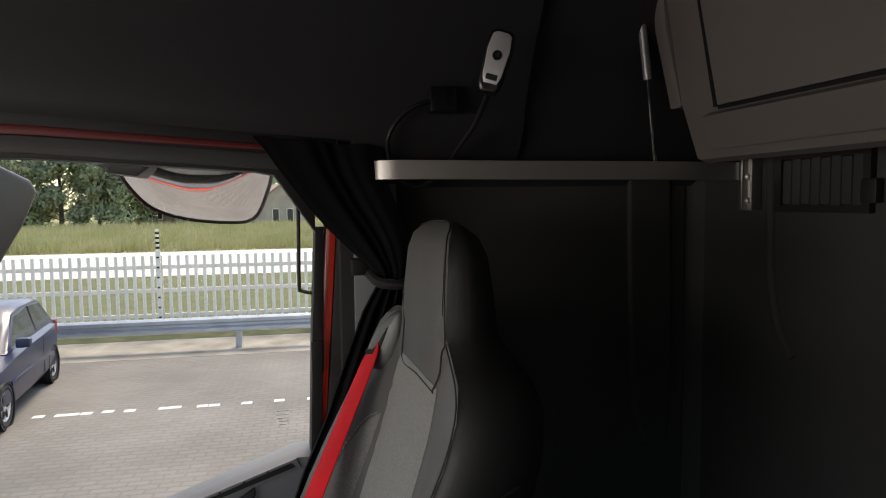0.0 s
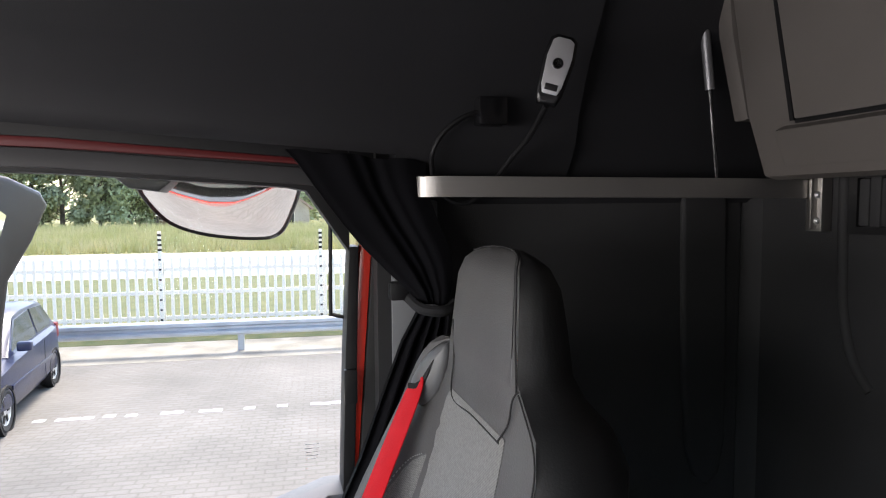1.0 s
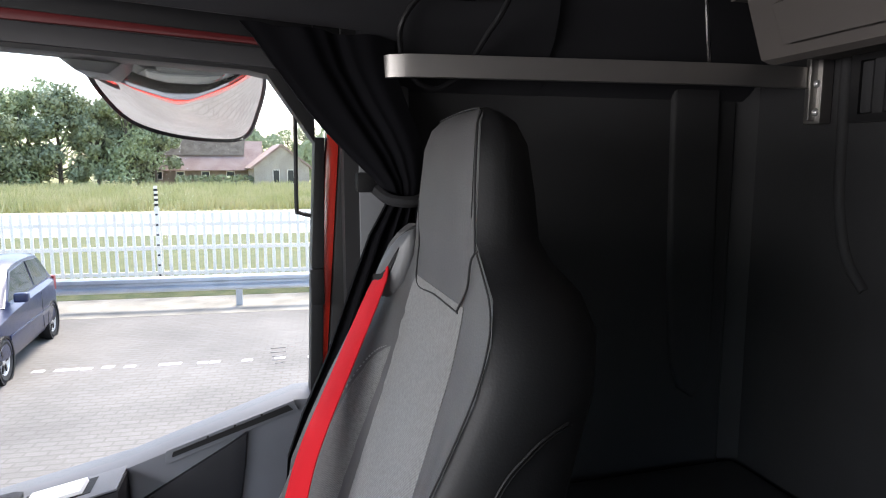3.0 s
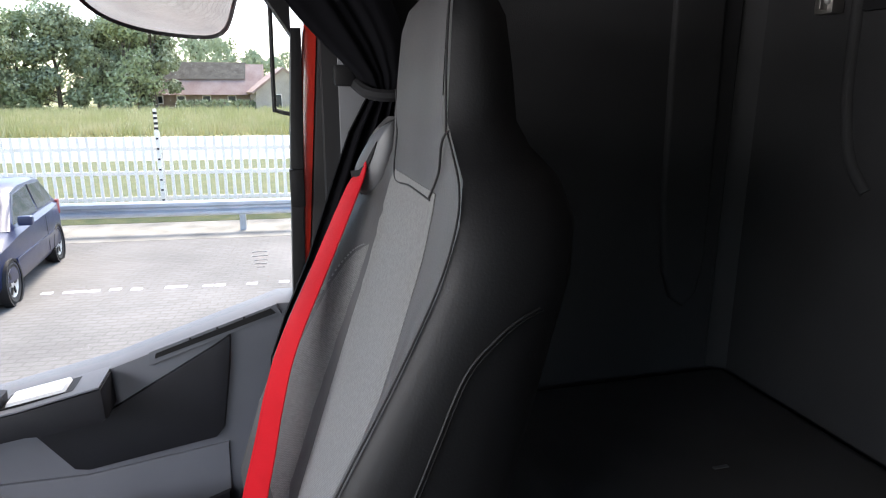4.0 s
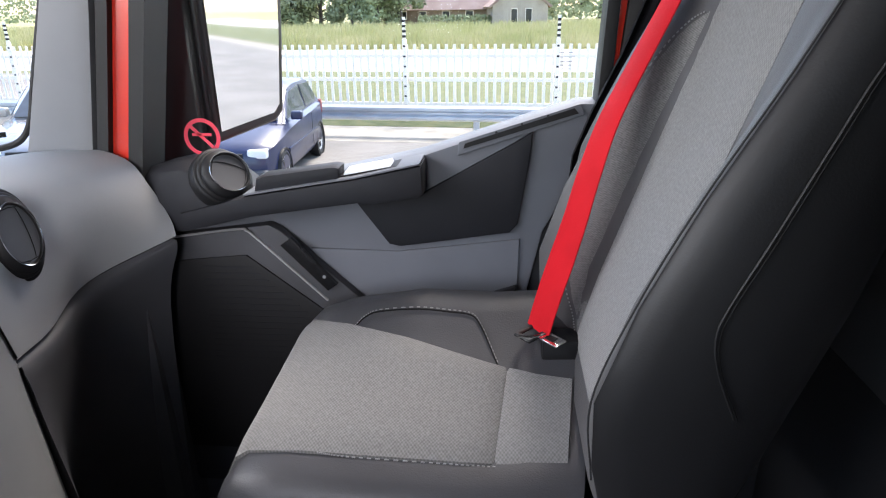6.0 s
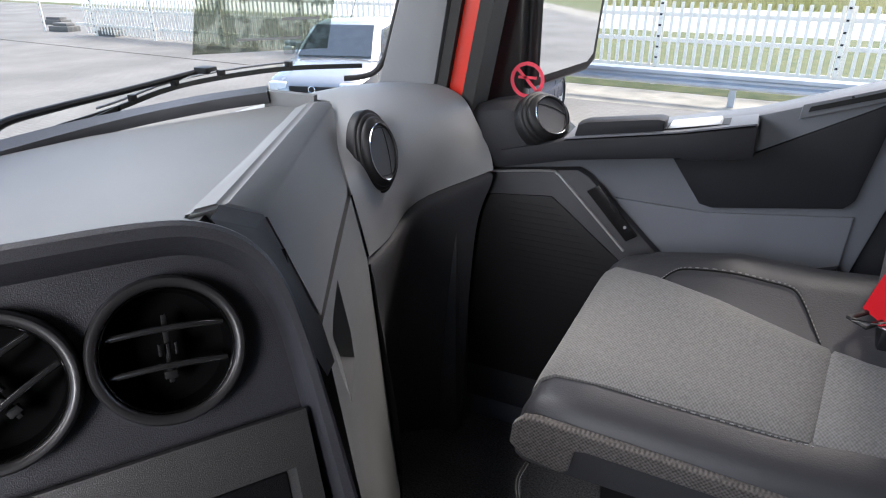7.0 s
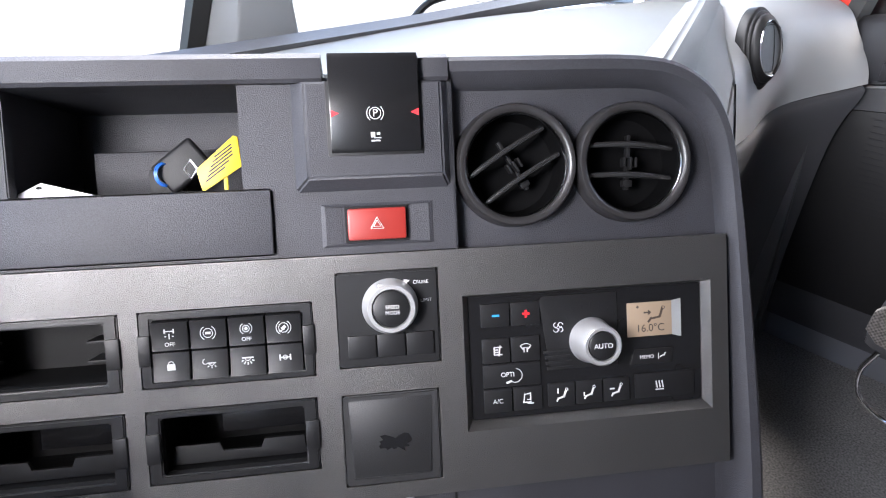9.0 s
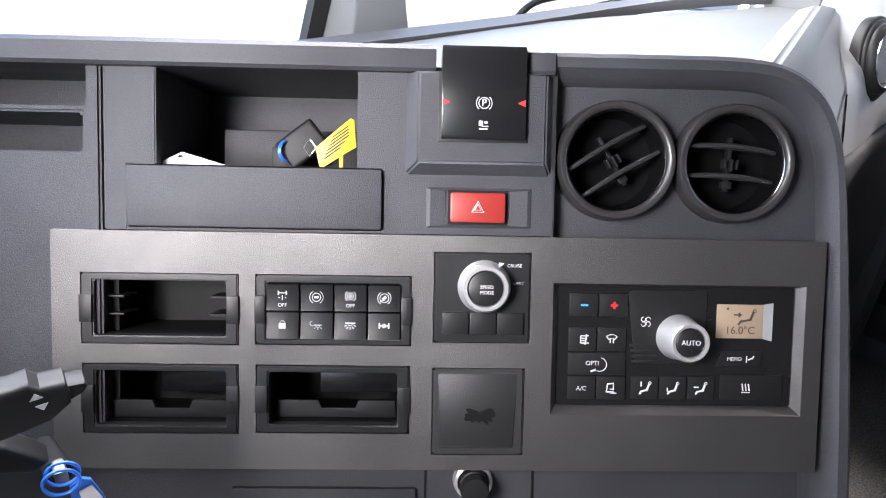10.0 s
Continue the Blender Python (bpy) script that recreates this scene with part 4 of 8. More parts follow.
def radio_bay(parent, u0, u1, v0, v1, shelf):
    """An open DIN bay: frame, side clips, cavity."""
    bay = part("open_bay", crisp(holed(bmesh.new(), u0 + 0.0012, u1 - 0.0012, v0 + 0.0012, v1 - 0.0012, [(u0 + 0.0155, u1 - 0.0155, v0 + 0.0105, v1 - 0.009)], -0.014, 0.0012), 0.0018, 2), M_BUTTON, parent, "black frame of an empty switch bay")
    part("cavity", open_box(bmesh.new(), u0 + 0.0155, u1 - 0.0155, v0 + 0.0105, v1 - 0.009, -0.11, -0.0135), M_CAVITY, bay)
    for x in (u0 + 0.007, u1 - 0.007):
        part("clip", boxed(x - 0.0075, x + 0.0075, (v0 + v1) / 2 - 0.017, (v0 + v1) / 2 + 0.017, -0.004, 0.004, bevel=0.0015), M_BUTTON, bay)
    if shelf:
        a, b, c = u0 + 0.0175, u1 - 0.0175, v0 + 0.0115
        part("lip", prismed([(a, c), (b, c), (b - 0.002, c + 0.022), (b - 0.048, c + 0.022), (b - 0.052, c + 0.012), (a + 0.058, c + 0.012), (a + 0.054, c + 0.022), (a + 0.004, c + 0.022)], -0.032, -0.026, "z", bevel=0.001), M_BLACK, bay)
        part("inner_wall", boxed(a + 0.05, b, c + 0.02, v1 - 0.02, -0.075, -0.07, bevel=0.001), M_GLOSS, bay)
    else:
        for y in ((v0 + v1) / 2 - 0.012, (v0 + v1) / 2 + 0.01):
            for x0, x1 in ((u0 + 0.0175, u0 + 0.042), (u1 - 0.042, u1 - 0.0175)):
                part("rib", boxed(x0, x1, y, y + 0.003, -0.06, -0.02, bevel=0.0008), M_BLACK, bay)
    return bay


def centre_console():
    co = thing("centre_console", CON, "anthracite and grey centre console turned towards the driver", "console")
    holes = [(0.0345, 0.223, -0.1382, -0.0515), (0.2425, 0.4315, -0.1372, -0.051), (0.0355, 0.2227, -0.2482, -0.1618), (0.243, 0.4308, -0.2465, -0.162), (0.458, 0.577, -0.132, -0.0207), (0.4582, 0.572, -0.2725, -0.1633), (0.6047, 0.9200, -0.2205, -0.0568)]
    fascia = part("fascia", crisp(holed(bmesh.new(), 0.0, 0.943, -0.292, -0.001, holes, -0.012, 0.0), 0.0022, 2), M_FASCIA, co, "grey metallic painted lower fascia")
    # sloped surround of the climate panel
    u0, u1, v0, v1 = 0.6047, 0.9200, -0.2205, -0.0568
    U0, U1, V0, V1 = 0.6125, 0.9125, -0.2115, -0.0605
    bm = bmesh.new()
    loft(bm, [[(u0, v0, 0), (u1, v0, 0), (u1, v1, 0), (u0, v1, 0)], [(U0, V0, -0.011), (U1, V0, -0.011), (U1, V1, -0.011), (U0, V1, -0.011)], [(U0, V0, -0.03), (U1, V0, -0.03), (U1, V1, -0.03), (U0, V1, -0.03)]], caps=False)
    part("surround", bm, M_FASCIA, fascia, "sloping grey surround", smooth=False)

    # upper body
    part("upper_body", crisp(holed(bmesh.new(), 0.062, 0.604, 0.0, 0.2, [(0.1237, 0.3630, 0.077, 0.194), (0.0895, 0.3945, 0.003, 0.0785)], -0.03, -0.004), 0.002, 2), M_CONSOLE, co, "grained anthracite upper fascia")
    bm = open_box(bmesh.new(), 0.1237, 0.363, 0.077, 0.194, -0.2, -0.02)
    tray_ = part("tray", bm, M_CONSOLE, co, "open storage tray")
    part("step", boxed(0.165, 0.362, 0.078, 0.137, -0.2, -0.13, bevel=0.004), M_CONSOLE, tray_)
    part("drawer", boxed(0.0905, 0.3935, 0.0045, 0.077, -0.02, 0.003, bevel=0.003), M_CONSOLE, co, "closed drawer front")
    part("drawer_gap", open_box(bmesh.new(), 0.0895, 0.3945, 0.003, 0.0785, -0.03, -0.006, 0.0005), M_CAVITY, co)
    # left neighbour with two open shelves
    part("side_panel", crisp(holed(bmesh.new(), -0.24, 0.0575, -0.29, 0.2, [(-0.2, 0.04, 0.146, 0.2), (-0.2, 0.036, 0.092, 0.138)], -0.05, -0.006), 0.003, 2), M_CONSOLE, co, "grained panel beside the wheel")
    for a, b in ((0.146, 0.2), (0.092, 0.138)):
        part("cubby", open_box(bmesh.new(), -0.2, 0.038, a, b, -0.14, -0.048), M_CONSOLE, co)
    part("panel_gap", boxed(0.054, 0.066, -0.29, 0.2, -0.052, -0.03), M_CAVITY, co)
    # rim that runs over the top and down the outer side
    right_out = smooth_line([(0.600, 0.222, 0), (0.72, 0.2225, 0), (0.825, 0.2215, 0), (0.885, 0.211, 0), (0.928, 0.182, 0), (0.951, 0.138, 0), (0.962, 0.08, 0), (0.970, 0.0, 0), (0.979, -0.12, 0), (0.987, -0.25, 0), (0.990, -0.34, 0), (0.991, -0.5, 0)], 5)
    right_in = smooth_line([(0.600, 0.184, 0), (0.72, 0.184, 0), (0.825, 0.184, 0), (0.872, 0.178, 0), (0.91, 0.155, 0), (0.93, 0.12, 0), (0.938, 0.08, 0), (0.943, 0.0, 0), (0.947, -0.12, 0), (0.951, -0.25, 0), (0.952, -0.34, 0), (0.952, -0.5, 0)], 5)
    rings = []
    for o, i in zip(right_out, right_in):
        d = Vector((o.x - i.x, o.y - i.y, 0))
        rings.append([(i.x, i.y, -0.036), (i.x + 0.06 * d.x, i.y + 0.06 * d.y, -0.02), (i.x + 0.3 * d.x, i.y + 0.3 * d.y, -0.006), (i.x + 0.5 * d.x, i.y + 0.5 * d.y, 0.0035), (i.x + 0.8 * d.x, i.y + 0.8 * d.y, 0.005), (i.x + 0.95 * d.x, i.y + 0.95 * d.y, 0.001), (o.x, o.y, -0.008), (o.x, o.y, -0.09), (i.x, i.y, -0.09)])
    part("rim", loft(bmesh.new(), rings), M_CONSOLE, co, "rounded outer rim")
    part("top_rail", prismed([(0.193, -0.03), (0.193, 0.004), (0.197, 0.008), (0.219, 0.008), (0.2255, 0.002), (0.226, -0.09), (0.2, -0.09)], -0.24, 0.4565, "x", bevel=0.001), M_CONSOLE, co, "grained top rail")
    part("top_rail", prismed([(0.193, -0.03), (0.193, 0.004), (0.197, 0.008), (0.218, 0.008), (0.2235, 0.002), (0.224, -0.09), (0.2, -0.09)], 0.5645, 0.5985, "x", bevel=0.001), M_CONSOLE, co)
    bm = bmesh.new()
    loops = [[(0.598, -0.004), (0.952, -0.004), (0.948, 0.09), (0.93, 0.16), (0.88, 0.19), (0.598, 0.2)]]
    loops += [[(u + 0.0745 * math.cos(2 * math.pi * k / 40), v + 0.0745 * math.sin(2 * math.pi * k / 40)) for k in range(40)] for u, v in ((0.6795, 0.0945), (0.8275, 0.0935))]
    edges = []
    for lp in loops:
        vs = [bm.verts.new((x, y, -0.030)) for x, y in lp]
        edges += [bm.edges.new((vs[k], vs[(k + 1) % len(vs)])) for k in range(len(vs))]
    plate = bmesh.ops.triangle_fill(bm, use_beauty=True, edges=edges)
    bmesh.ops.solidify(bm, geom=[f for f in plate["geom"] if isinstance(f, bmesh.types.BMFace)], thickness=0.004)
    part("vent_plate", bm, M_CONSOLE, co, "recessed vent plate", smooth=False)
    part("edge_wall", boxed(0.5995, 0.6035, -0.001, 0.2, -0.036, -0.004, bevel=0.001), M_CONSOLE, co)
    vent_unit(co, 0.6795, 0.0945, 31)
    vent_unit(co, 0.8275, 0.0935, -4)
    # parking brake tower
    bm = bmesh.new()
    base = [(0.4195, 0.0705), (0.5985, 0.0705), (0.5985, 0.196), (0.4195, 0.196)]
    topo = [(0.4365, 0.0865), (0.5885, 0.0865), (0.5885, 0.192), (0.4365, 0.192)]
    loft(bm, [[(x, y, -0.006) for x, y in base], [(x, y, 0.012) for x, y in topo]])
    part("brake_tower", crisp(bm, 0.0025, 2, 0.3), M_CONSOLE, co, "raised block round the brake switch")
    part("switch_well", boxed(0.4595, 0.566, 0.1105, 0.1925, 0.008, 0.0135, bevel=0.001), M_BLACK, co)
    bm = bmesh.new()
    prism(bm, [(0.1135, 0.006), (0.1135, 0.017), (0.1175, 0.0195), (0.216, 0.0195), (0.222, 0.016), (0.222, -0.05), (0.2, -0.05), (0.19, 0.006)], 0.4635, 0.5625, "x", bevel=0.0012)
    sw = part("brake_switch", bm, M_GLOSS, co, "gloss black parking brake switch")
    for s_, x in ((1, 0.4645), (-1, 0.5615)):
        part("marker", prismed([(x, 0.152), (x, 0.160), (x + s_ * 0.009, 0.156)], 0.0192, 0.0205, "z"), M_REDLAMP, sw, "red pointer")
    words("P", 0.0115, M_WHITE, sw, 0.513, 0.1555, 0.0199, name="letter")
    icon("symbol", [("arc", 0, 0, 0.0065, 0, 360), ("arc", 0, 0, 0.0092, 130, 230), ("arc", 0, 0, 0.0092, -50, 50)], 0.513, 0.1555, 0.0199, sw, M_WHITE)
    icon("symbol", [(-0.003, 0.003, 0.0025, 0.003, 0), (0.003, 0.004, 0.002, 0.0015, 0), (0.002, -0.0005, 0.004, 0.0006, 0), (0, -0.0035, 0.005, 0.0009, 0)], 0.5125, 0.129, 0.0199, sw, M_GREYPRINT)
    # hazard switch in its shallow hollow
    bm = bmesh.new()
    loft(bm, [[(0.447, 0.0085, -0.0035), (0.575, 0.0085, -0.0035), (0.575, 0.0575, -0.0035), (0.447, 0.0575, -0.0035)], [(0.452, 0.011, -0.0015), (0.57, 0.011, -0.0015), (0.57, 0.0545, -0.0015), (0.452, 0.0545, -0.0015)], [(0.47, 0.0125, -0.003), (0.549, 0.0125, -0.003), (0.549, 0.0535, -0.003), (0.47, 0.0535, -0.003)]], caps=False)
    part("switch_hollow", bm, M_CONSOLE, co, smooth=False)
    part("switch_bed", boxed(0.4735, 0.5455, 0.0125, 0.054, -0.006, -0.002), M_CAVITY, co)
    hz = part("hazard_switch", boxed(0.4762, 0.5428, 0.0152, 0.0515, -0.004, 0.005, bevel=0.003, seg=2), M_HAZARD, co, "red hazard light switch")
    tri = [(0.0, 0.0075), (-0.0072, -0.0055), (0.0072, -0.0055)]
    for k, col in ((1.0, M_WHITE), (0.55, M_WHITE)):
        pts = [(0.5095 + x * k, 0.0335 + y * k, 0.0056) for x, y in tri]
        part("symbol", tubed(pts + [pts[0], pts[1]], 0.0006, 4), col, hz, smooth=False)

    # bays and switch bank
    radio_bay(co, *holes[0], False)
    radio_bay(co, *holes[2], True)
    radio_bay(co, *holes[3], True)
    u0, u1, v0, v1 = holes[1]
    bank = part("switch_bank", crisp(holed(bmesh.new(), u0 + 0.0012, u1 - 0.0012, v0 + 0.0012, v1 - 0.0012, [(u0 + 0.0135, u1 - 0.0125, v0 + 0.0085, v1 - 0.0095)], -0.014, 0.0012), 0.0018, 2), M_BUTTON, co, "black frame with eight rocker switches")
    part("cavity", boxed(u0 + 0.0125, u1 - 0.0115, v0 + 0.0075, v1 - 0.0085, -0.02, -0.0135), M_CAVITY, bank)
    for x in (u0 + 0.006, u1 - 0.006):
        part("clip", boxed(x - 0.0065, x + 0.0065, (v0 + v1) / 2 - 0.017, (v0 + v1) / 2 + 0.017, -0.004, 0.004, bevel=0.0015), M_BUTTON, bank)
    du, dv = 0.0408, 0.0338
    marks = {
        (0, 0): [(0, 0.005, 0.005, 0.0006, 0), (-0.005, 0.005, 0.0008, 0.0025, 0), (0.005, 0.005, 0.0008, 0.0025, 0), (0, -0.001, 0.0006, 0.003, 0), (-0.004, -0.001, 0.001, 0.0005, 0), (0.004, -0.001, 0.001, 0.0005, 0)],
        (1, 0): [("arc", 0, 0, 0.0055, 0, 360), ("arc", 0, 0, 0.0085, 120, 240), ("arc", 0, 0, 0.0085, -60, 60), (0, 0, 0.003, 0.0014, 0)],
        (2, 0): [("arc", 0, 0.002, 0.004, 0, 360), ("arc", 0, 0.002, 0.0068, 120, 240), ("arc", 0, 0.002, 0.0068, -60, 60), (0, 0.002, 0.0018, 0.0018, 45)],
        (3, 0): [("arc", 0, 0, 0.0058, 0, 360), ("arc", 0, 0, 0.0085, 120, 240), ("arc", 0, 0, 0.0085, -60, 60), (0, 0, 0.0028, 0.0018, 40), (-0.002, -0.003, 0.0035, 0.0006, 20)],
        (0, 1): [(0, -0.0015, 0.0045, 0.0036, 0), ("arc", 0, 0.002, 0.0031, 0, 180)],
        (1, 1): [("arc", -0.005, 0.002, 0.003, 100, 300), (0.002, 0, 0.005, 0.0006, 0), ("arc", 0.002, 0, 0.0028, 180, 360), (0.002, -0.005, 0.0005, 0.0012, 0), (-0.002, -0.004, 0.0005, 0.0012, -40), (0.006, -0.004, 0.0005, 0.0012, 40)],
        (2, 1): [(0, 0.003, 0.0065, 0.0008, 0), ("arc", 0, 0.0025, 0.003, 180, 360), (0, -0.004, 0.0006, 0.0018, 0), (-0.0035, -0.003, 0.0006, 0.0018, -35), (0.0035, -0.003, 0.0006, 0.0018, 35), (-0.006, -0.0005, 0.0006, 0.0015, -65), (0.006, -0.0005, 0.0006, 0.0015, 65)],
        (3, 1): [(0, 0, 0.006, 0.0007, 0), (-0.006, 0, 0.0009, 0.0035, 0), (0.006, 0, 0.0009, 0.0035, 0), ("arc", 0, 0, 0.0025, 0, 360)],
    }
    for r in (0, 1):
        for c in range(4):
            x, y = u0 + 0.0142 + c * du, v1 - 0.0105 - (r + 1) * dv
            bm = bmesh.new()
            pr = [(y, -0.012), (y + 0.0008, 0.0035 if r == 0 else 0.006), (y + dv * 0.5, 0.0025), (y + dv - 0.0018, 0.006 if r == 0 else 0.0025), (y + dv - 0.001, -0.012)]
            prism(bm, pr, x, x + du - 0.002, "x", bevel=0.0012)
            rk = part("rocker", bm, M_BUTTON, bank)
            icon("symbol", marks[c, r], x + du / 2 - 0.001, y + dv * 0.52, 0.0049, rk, M_WHITE, 0.95)
            if (c, r) in ((0, 0), (2, 0)):
                words("OFF", 0.0062, M_WHITE, rk, x + du / 2 - 0.001, y + 0.0075, 0.0046, name="letters")

    # speed mode knob plate
    u0, u1, v0, v1 = holes[4]
    kp = part("knob_plate", crisp(boxed(u0 + 0.001, u1 - 0.001, v0 + 0.001, v1 - 0.001, -0.012, 0.0015), 0.002, 2), M_BUTTON, co, "black plate with a rotary knob")
    at = Matrix.Translation((0.5195, -0.0625, 0.0015))
    part("collar", ring_lathe(bmesh.new(), [(0.021, 0.0), (0.021, 0.02), (0.0225, 0.0235), (0.0265, 0.0235), (0.0285, 0.02), (0.03, 0.004), (0.0325, 0.0), ], 48, at), M_SATIN, kp, "satin silver knob collar")
    part("cap", lathed([(0.0001, 0.0228), (0.018, 0.0228), (0.0208, 0.0215), (0.0209, 0.01), (0.0001, 0.01)][::-1], 40, at), M_BUTTON, kp)
    part("grip", boxed(0.506, 0.519, -0.0405, -0.0345, 0.002, 0.02, bevel=0.0015), M_SATIN, kp)
    words("SPEED", 0.0058, M_WHITE, kp, 0.5205, -0.0605, 0.0245, name="letters")
    words("MODE", 0.0058, M_WHITE, kp, 0.5205, -0.067, 0.0245, name="letters")
    words("CRUISE", 0.0056, M_WHITE, kp, 0.556, -0.0365, 0.0019, name="letters")
    words("LIMIT", 0.0056, M_GREYPRINT, kp, 0.5615, -0.058, 0.0019, name="letters")
    part("pointer", prismed([(0.5365, -0.0325), (0.5435, -0.0335), (0.5375, -0.039)], 0.0016, 0.0021, "z"), M_WHITE, kp)
    for i in range(3):
        x0 = u0 + 0.011 + i * 0.0335
        part("key", boxed(x0, x0 + 0.032, v0 + 0.011, v0 + 0.038, 0.0, 0.005, bevel=0.0015), M_BUTTON, kp)
    # blank plate with a torn sticker
    u0, u1, v0, v1 = holes[5]
    bp = part("blank_plate", crisp(boxed(u0 + 0.001, u1 - 0.001, v0 + 0.001, v1 - 0.001, -0.012, 0.0015), 0.002, 2), M_BLANK, co, "dark blank plate with a scuffed patch")
    bm = bmesh.new()
    loft(bm, [[(u0 + 0.009, v0 + 0.009, 0.001), (u1 - 0.012, v0 + 0.009, 0.001), (u1 - 0.008, v1 - 0.006, 0.001), (u0 + 0.006, v1 - 0.006, 0.001)], [(u0 + 0.012, v0 + 0.012, 0.0045), (u1 - 0.016, v0 + 0.012, 0.0045), (u1 - 0.01, v1 - 0.008, 0.002), (u0 + 0.008, v1 - 0.008, 0.002)]])
    part("flap", crisp(bm, 0.001, 2, 0.3), M_BLANK, bp)
    random.seed(5)
    pts = []
    for i in range(26):
        a = 2 * math.pi * i / 26
        r = (0.021 if abs(math.cos(a)) > 0.5 else 0.012) * random.uniform(0.65, 1.1)
        pts.append((u0 + 0.058 + r * math.cos(a), v0 + 0.05 + r * 0.62 * math.sin(a)))
    part("scuff", prismed(pts, 0.0035, 0.0045, "z"), M_GLOSS, bp, "torn gloss patch")

    # climate panel
    cp = part("climate_panel", crisp(boxed(0.6125, 0.9125, -0.2115, -0.0605, -0.026, -0.011), 0.002, 2), M_GLOSS, co, "gloss black climate control panel")
    def key(x0, x1, y0, y1):
        return part("key", boxed(x0, x1, y0, y1, -0.012, -0.0075, bevel=0.0012), M_BUTTON, cp)
    k = key(0.6275, 0.6625, -0.0985, -0.070)
    icon("symbol", [(0, 0, 0.0045, 0.0012, 0)], 0.6455, -0.0845, -0.0072, k, M_BLUEPRINT)
    k = key(0.6645, 0.7005, -0.0985, -0.070)
    icon("symbol", [(0, 0, 0.0045, 0.0014, 0), (0, 0, 0.0014, 0.0045, 0)], 0.683, -0.0845, -0.0072, k, M_REDPRINT)
    k = key(0.6275, 0.6615, -0.1425, -0.1125)
    icon("symbol", [(-0.003, 0, 0.0007, 0.0045, 0), (0.002, 0.0045, 0.005, 0.0006, 0), (0.002, -0.0045, 0.005, 0.0006, 0), (0.0035, 0, 0.0008, 0.0065, -8), (0, 0.0015, 0.002, 0.0006, 0), (0, -0.0015, 0.002, 0.0006, 0)], 0.645, -0.1275, -0.0072, k, M_WHITE)
    k = key(0.6635, 0.699, -0.1425, -0.1125)
    icon("symbol", [("arc", 0, -0.004, 0.0095, 45, 135), ("arc", 0, -0.004, 0.0045, 45, 135), (-0.005, 0.001, 0.0006, 0.0028, 40), (0.005, 0.001, 0.0006, 0.0028, -40), (-0.002, -0.002, 0.0006, 0.003, 0), (0.002, -0.002, 0.0006, 0.003, 0)], 0.681, -0.1265, -0.0072, k, M_WHITE)
    k = key(0.6275, 0.699, -0.1725, -0.1445)
    words("OPTI", 0.0078, M_WHITE, k, 0.6575, -0.1575, -0.0073, name="letters")
    icon("symbol", [("arc", 0.006, -0.002, 0.0085, -120, 80), (-0.002, -0.0095, 0.0035, 0.0012, 20)], 0.661, -0.157, -0.0072, k, M_WHITE)
    k = key(0.6275, 0.662, -0.2035, -0.1745)
    words("A/C", 0.0078, M_WHITE, k, 0.6445, -0.1895, -0.0073, name="letters")
    k = key(0.664, 0.7, -0.2035, -0.1745)
    icon("symbol", [(-0.004, 0.001, 0.0006, 0.0055, -8), (0.0005, 0.006, 0.004, 0.0006, 10), (0.004, 0.002, 0.0006, 0.0045, 0), (0, -0.0045, 0.005, 0.0006, 0), (0.002, -0.001, 0.0025, 0.0005, 0), (0.004, -0.006, 0.004, 0.0005, 0)], 0.681, -0.189, -0.0072, k, M_WHITE)
    for i, x in enumerate((0.708, 0.7435, 0.779)):
        k = key(x, x + 0.034, -0.2025, -0.1735)
        mk = [("arc", 0.006, 0.0062, 0.0016, 0, 360), (0.0035, 0.0005, 0.0012, 0.0045, -20), (-0.001, -0.0035, 0.004, 0.001, 15), (-0.0055, -0.0058, 0.0025, 0.001, 60)]
        mk += [[(-0.005, 0.005, 0.0008, 0.003, 0)], [(-0.007, -0.002, 0.0008, 0.0025, 0)], [(-0.006, 0.0015, 0.003, 0.0008, 0)]][i]
        icon("symbol", mk, x + 0.017, -0.188, -0.0072, k, M_WHITE)
    k = key(0.8215, 0.9, -0.2025, -0.171)
    icon("symbol", [(-0.004, 0, 0.0007, 0.0045, 10), (0, 0, 0.0007, 0.0045, 10), (0.004, 0, 0.0007, 0.0045, 10), (0, -0.0065, 0.0055, 0.0006, 0)], 0.853, -0.186, -0.0072, k, M_WHITE)
    k = part("key", prismed([(0.816, -0.1595), (0.871, -0.1595), (0.873, -0.1405), (0.822, -0.1405)], -0.0112, -0.0085, "z", bevel=0.001), M_BUTTON, cp)
    words("MEMO", 0.0066, M_WHITE, k, 0.8375, -0.1505, -0.0084, name="letters")
    icon("symbol", [(0, 0, 0.0005, 0.004, 0), (0.004, 0, 0.0025, 0.0007, 30), (0.008, 0.002, 0.0025, 0.0007, 60)], 0.853, -0.1505, -0.0083, k, M_WHITE)
    pd = part("knob_pad", prismed([(0.712, -0.1575), (0.70, -0.07), (0.7045, -0.0655), (0.80, -0.0655), (0.80, -0.09), (0.80, -0.1575), (0.74, -0.1575)], -0.0112, -0.009, "z", bevel=0.001), M_BUTTON, cp)
    for i in range(9):
        a = radians(150 - i * 15)
        part("tick", boxed(-0.0008, 0.0008, 0.0, 0.0055, 0, 0.0004), M_BLACK, pd).matrix_basis = Matrix.Translation((0.7655 + 0.042 * math.cos(a), -0.124 + 0.042 * math.sin(a), -0.0088)) @ Matrix.Rotation(a - math.pi / 2, 4, "Z")
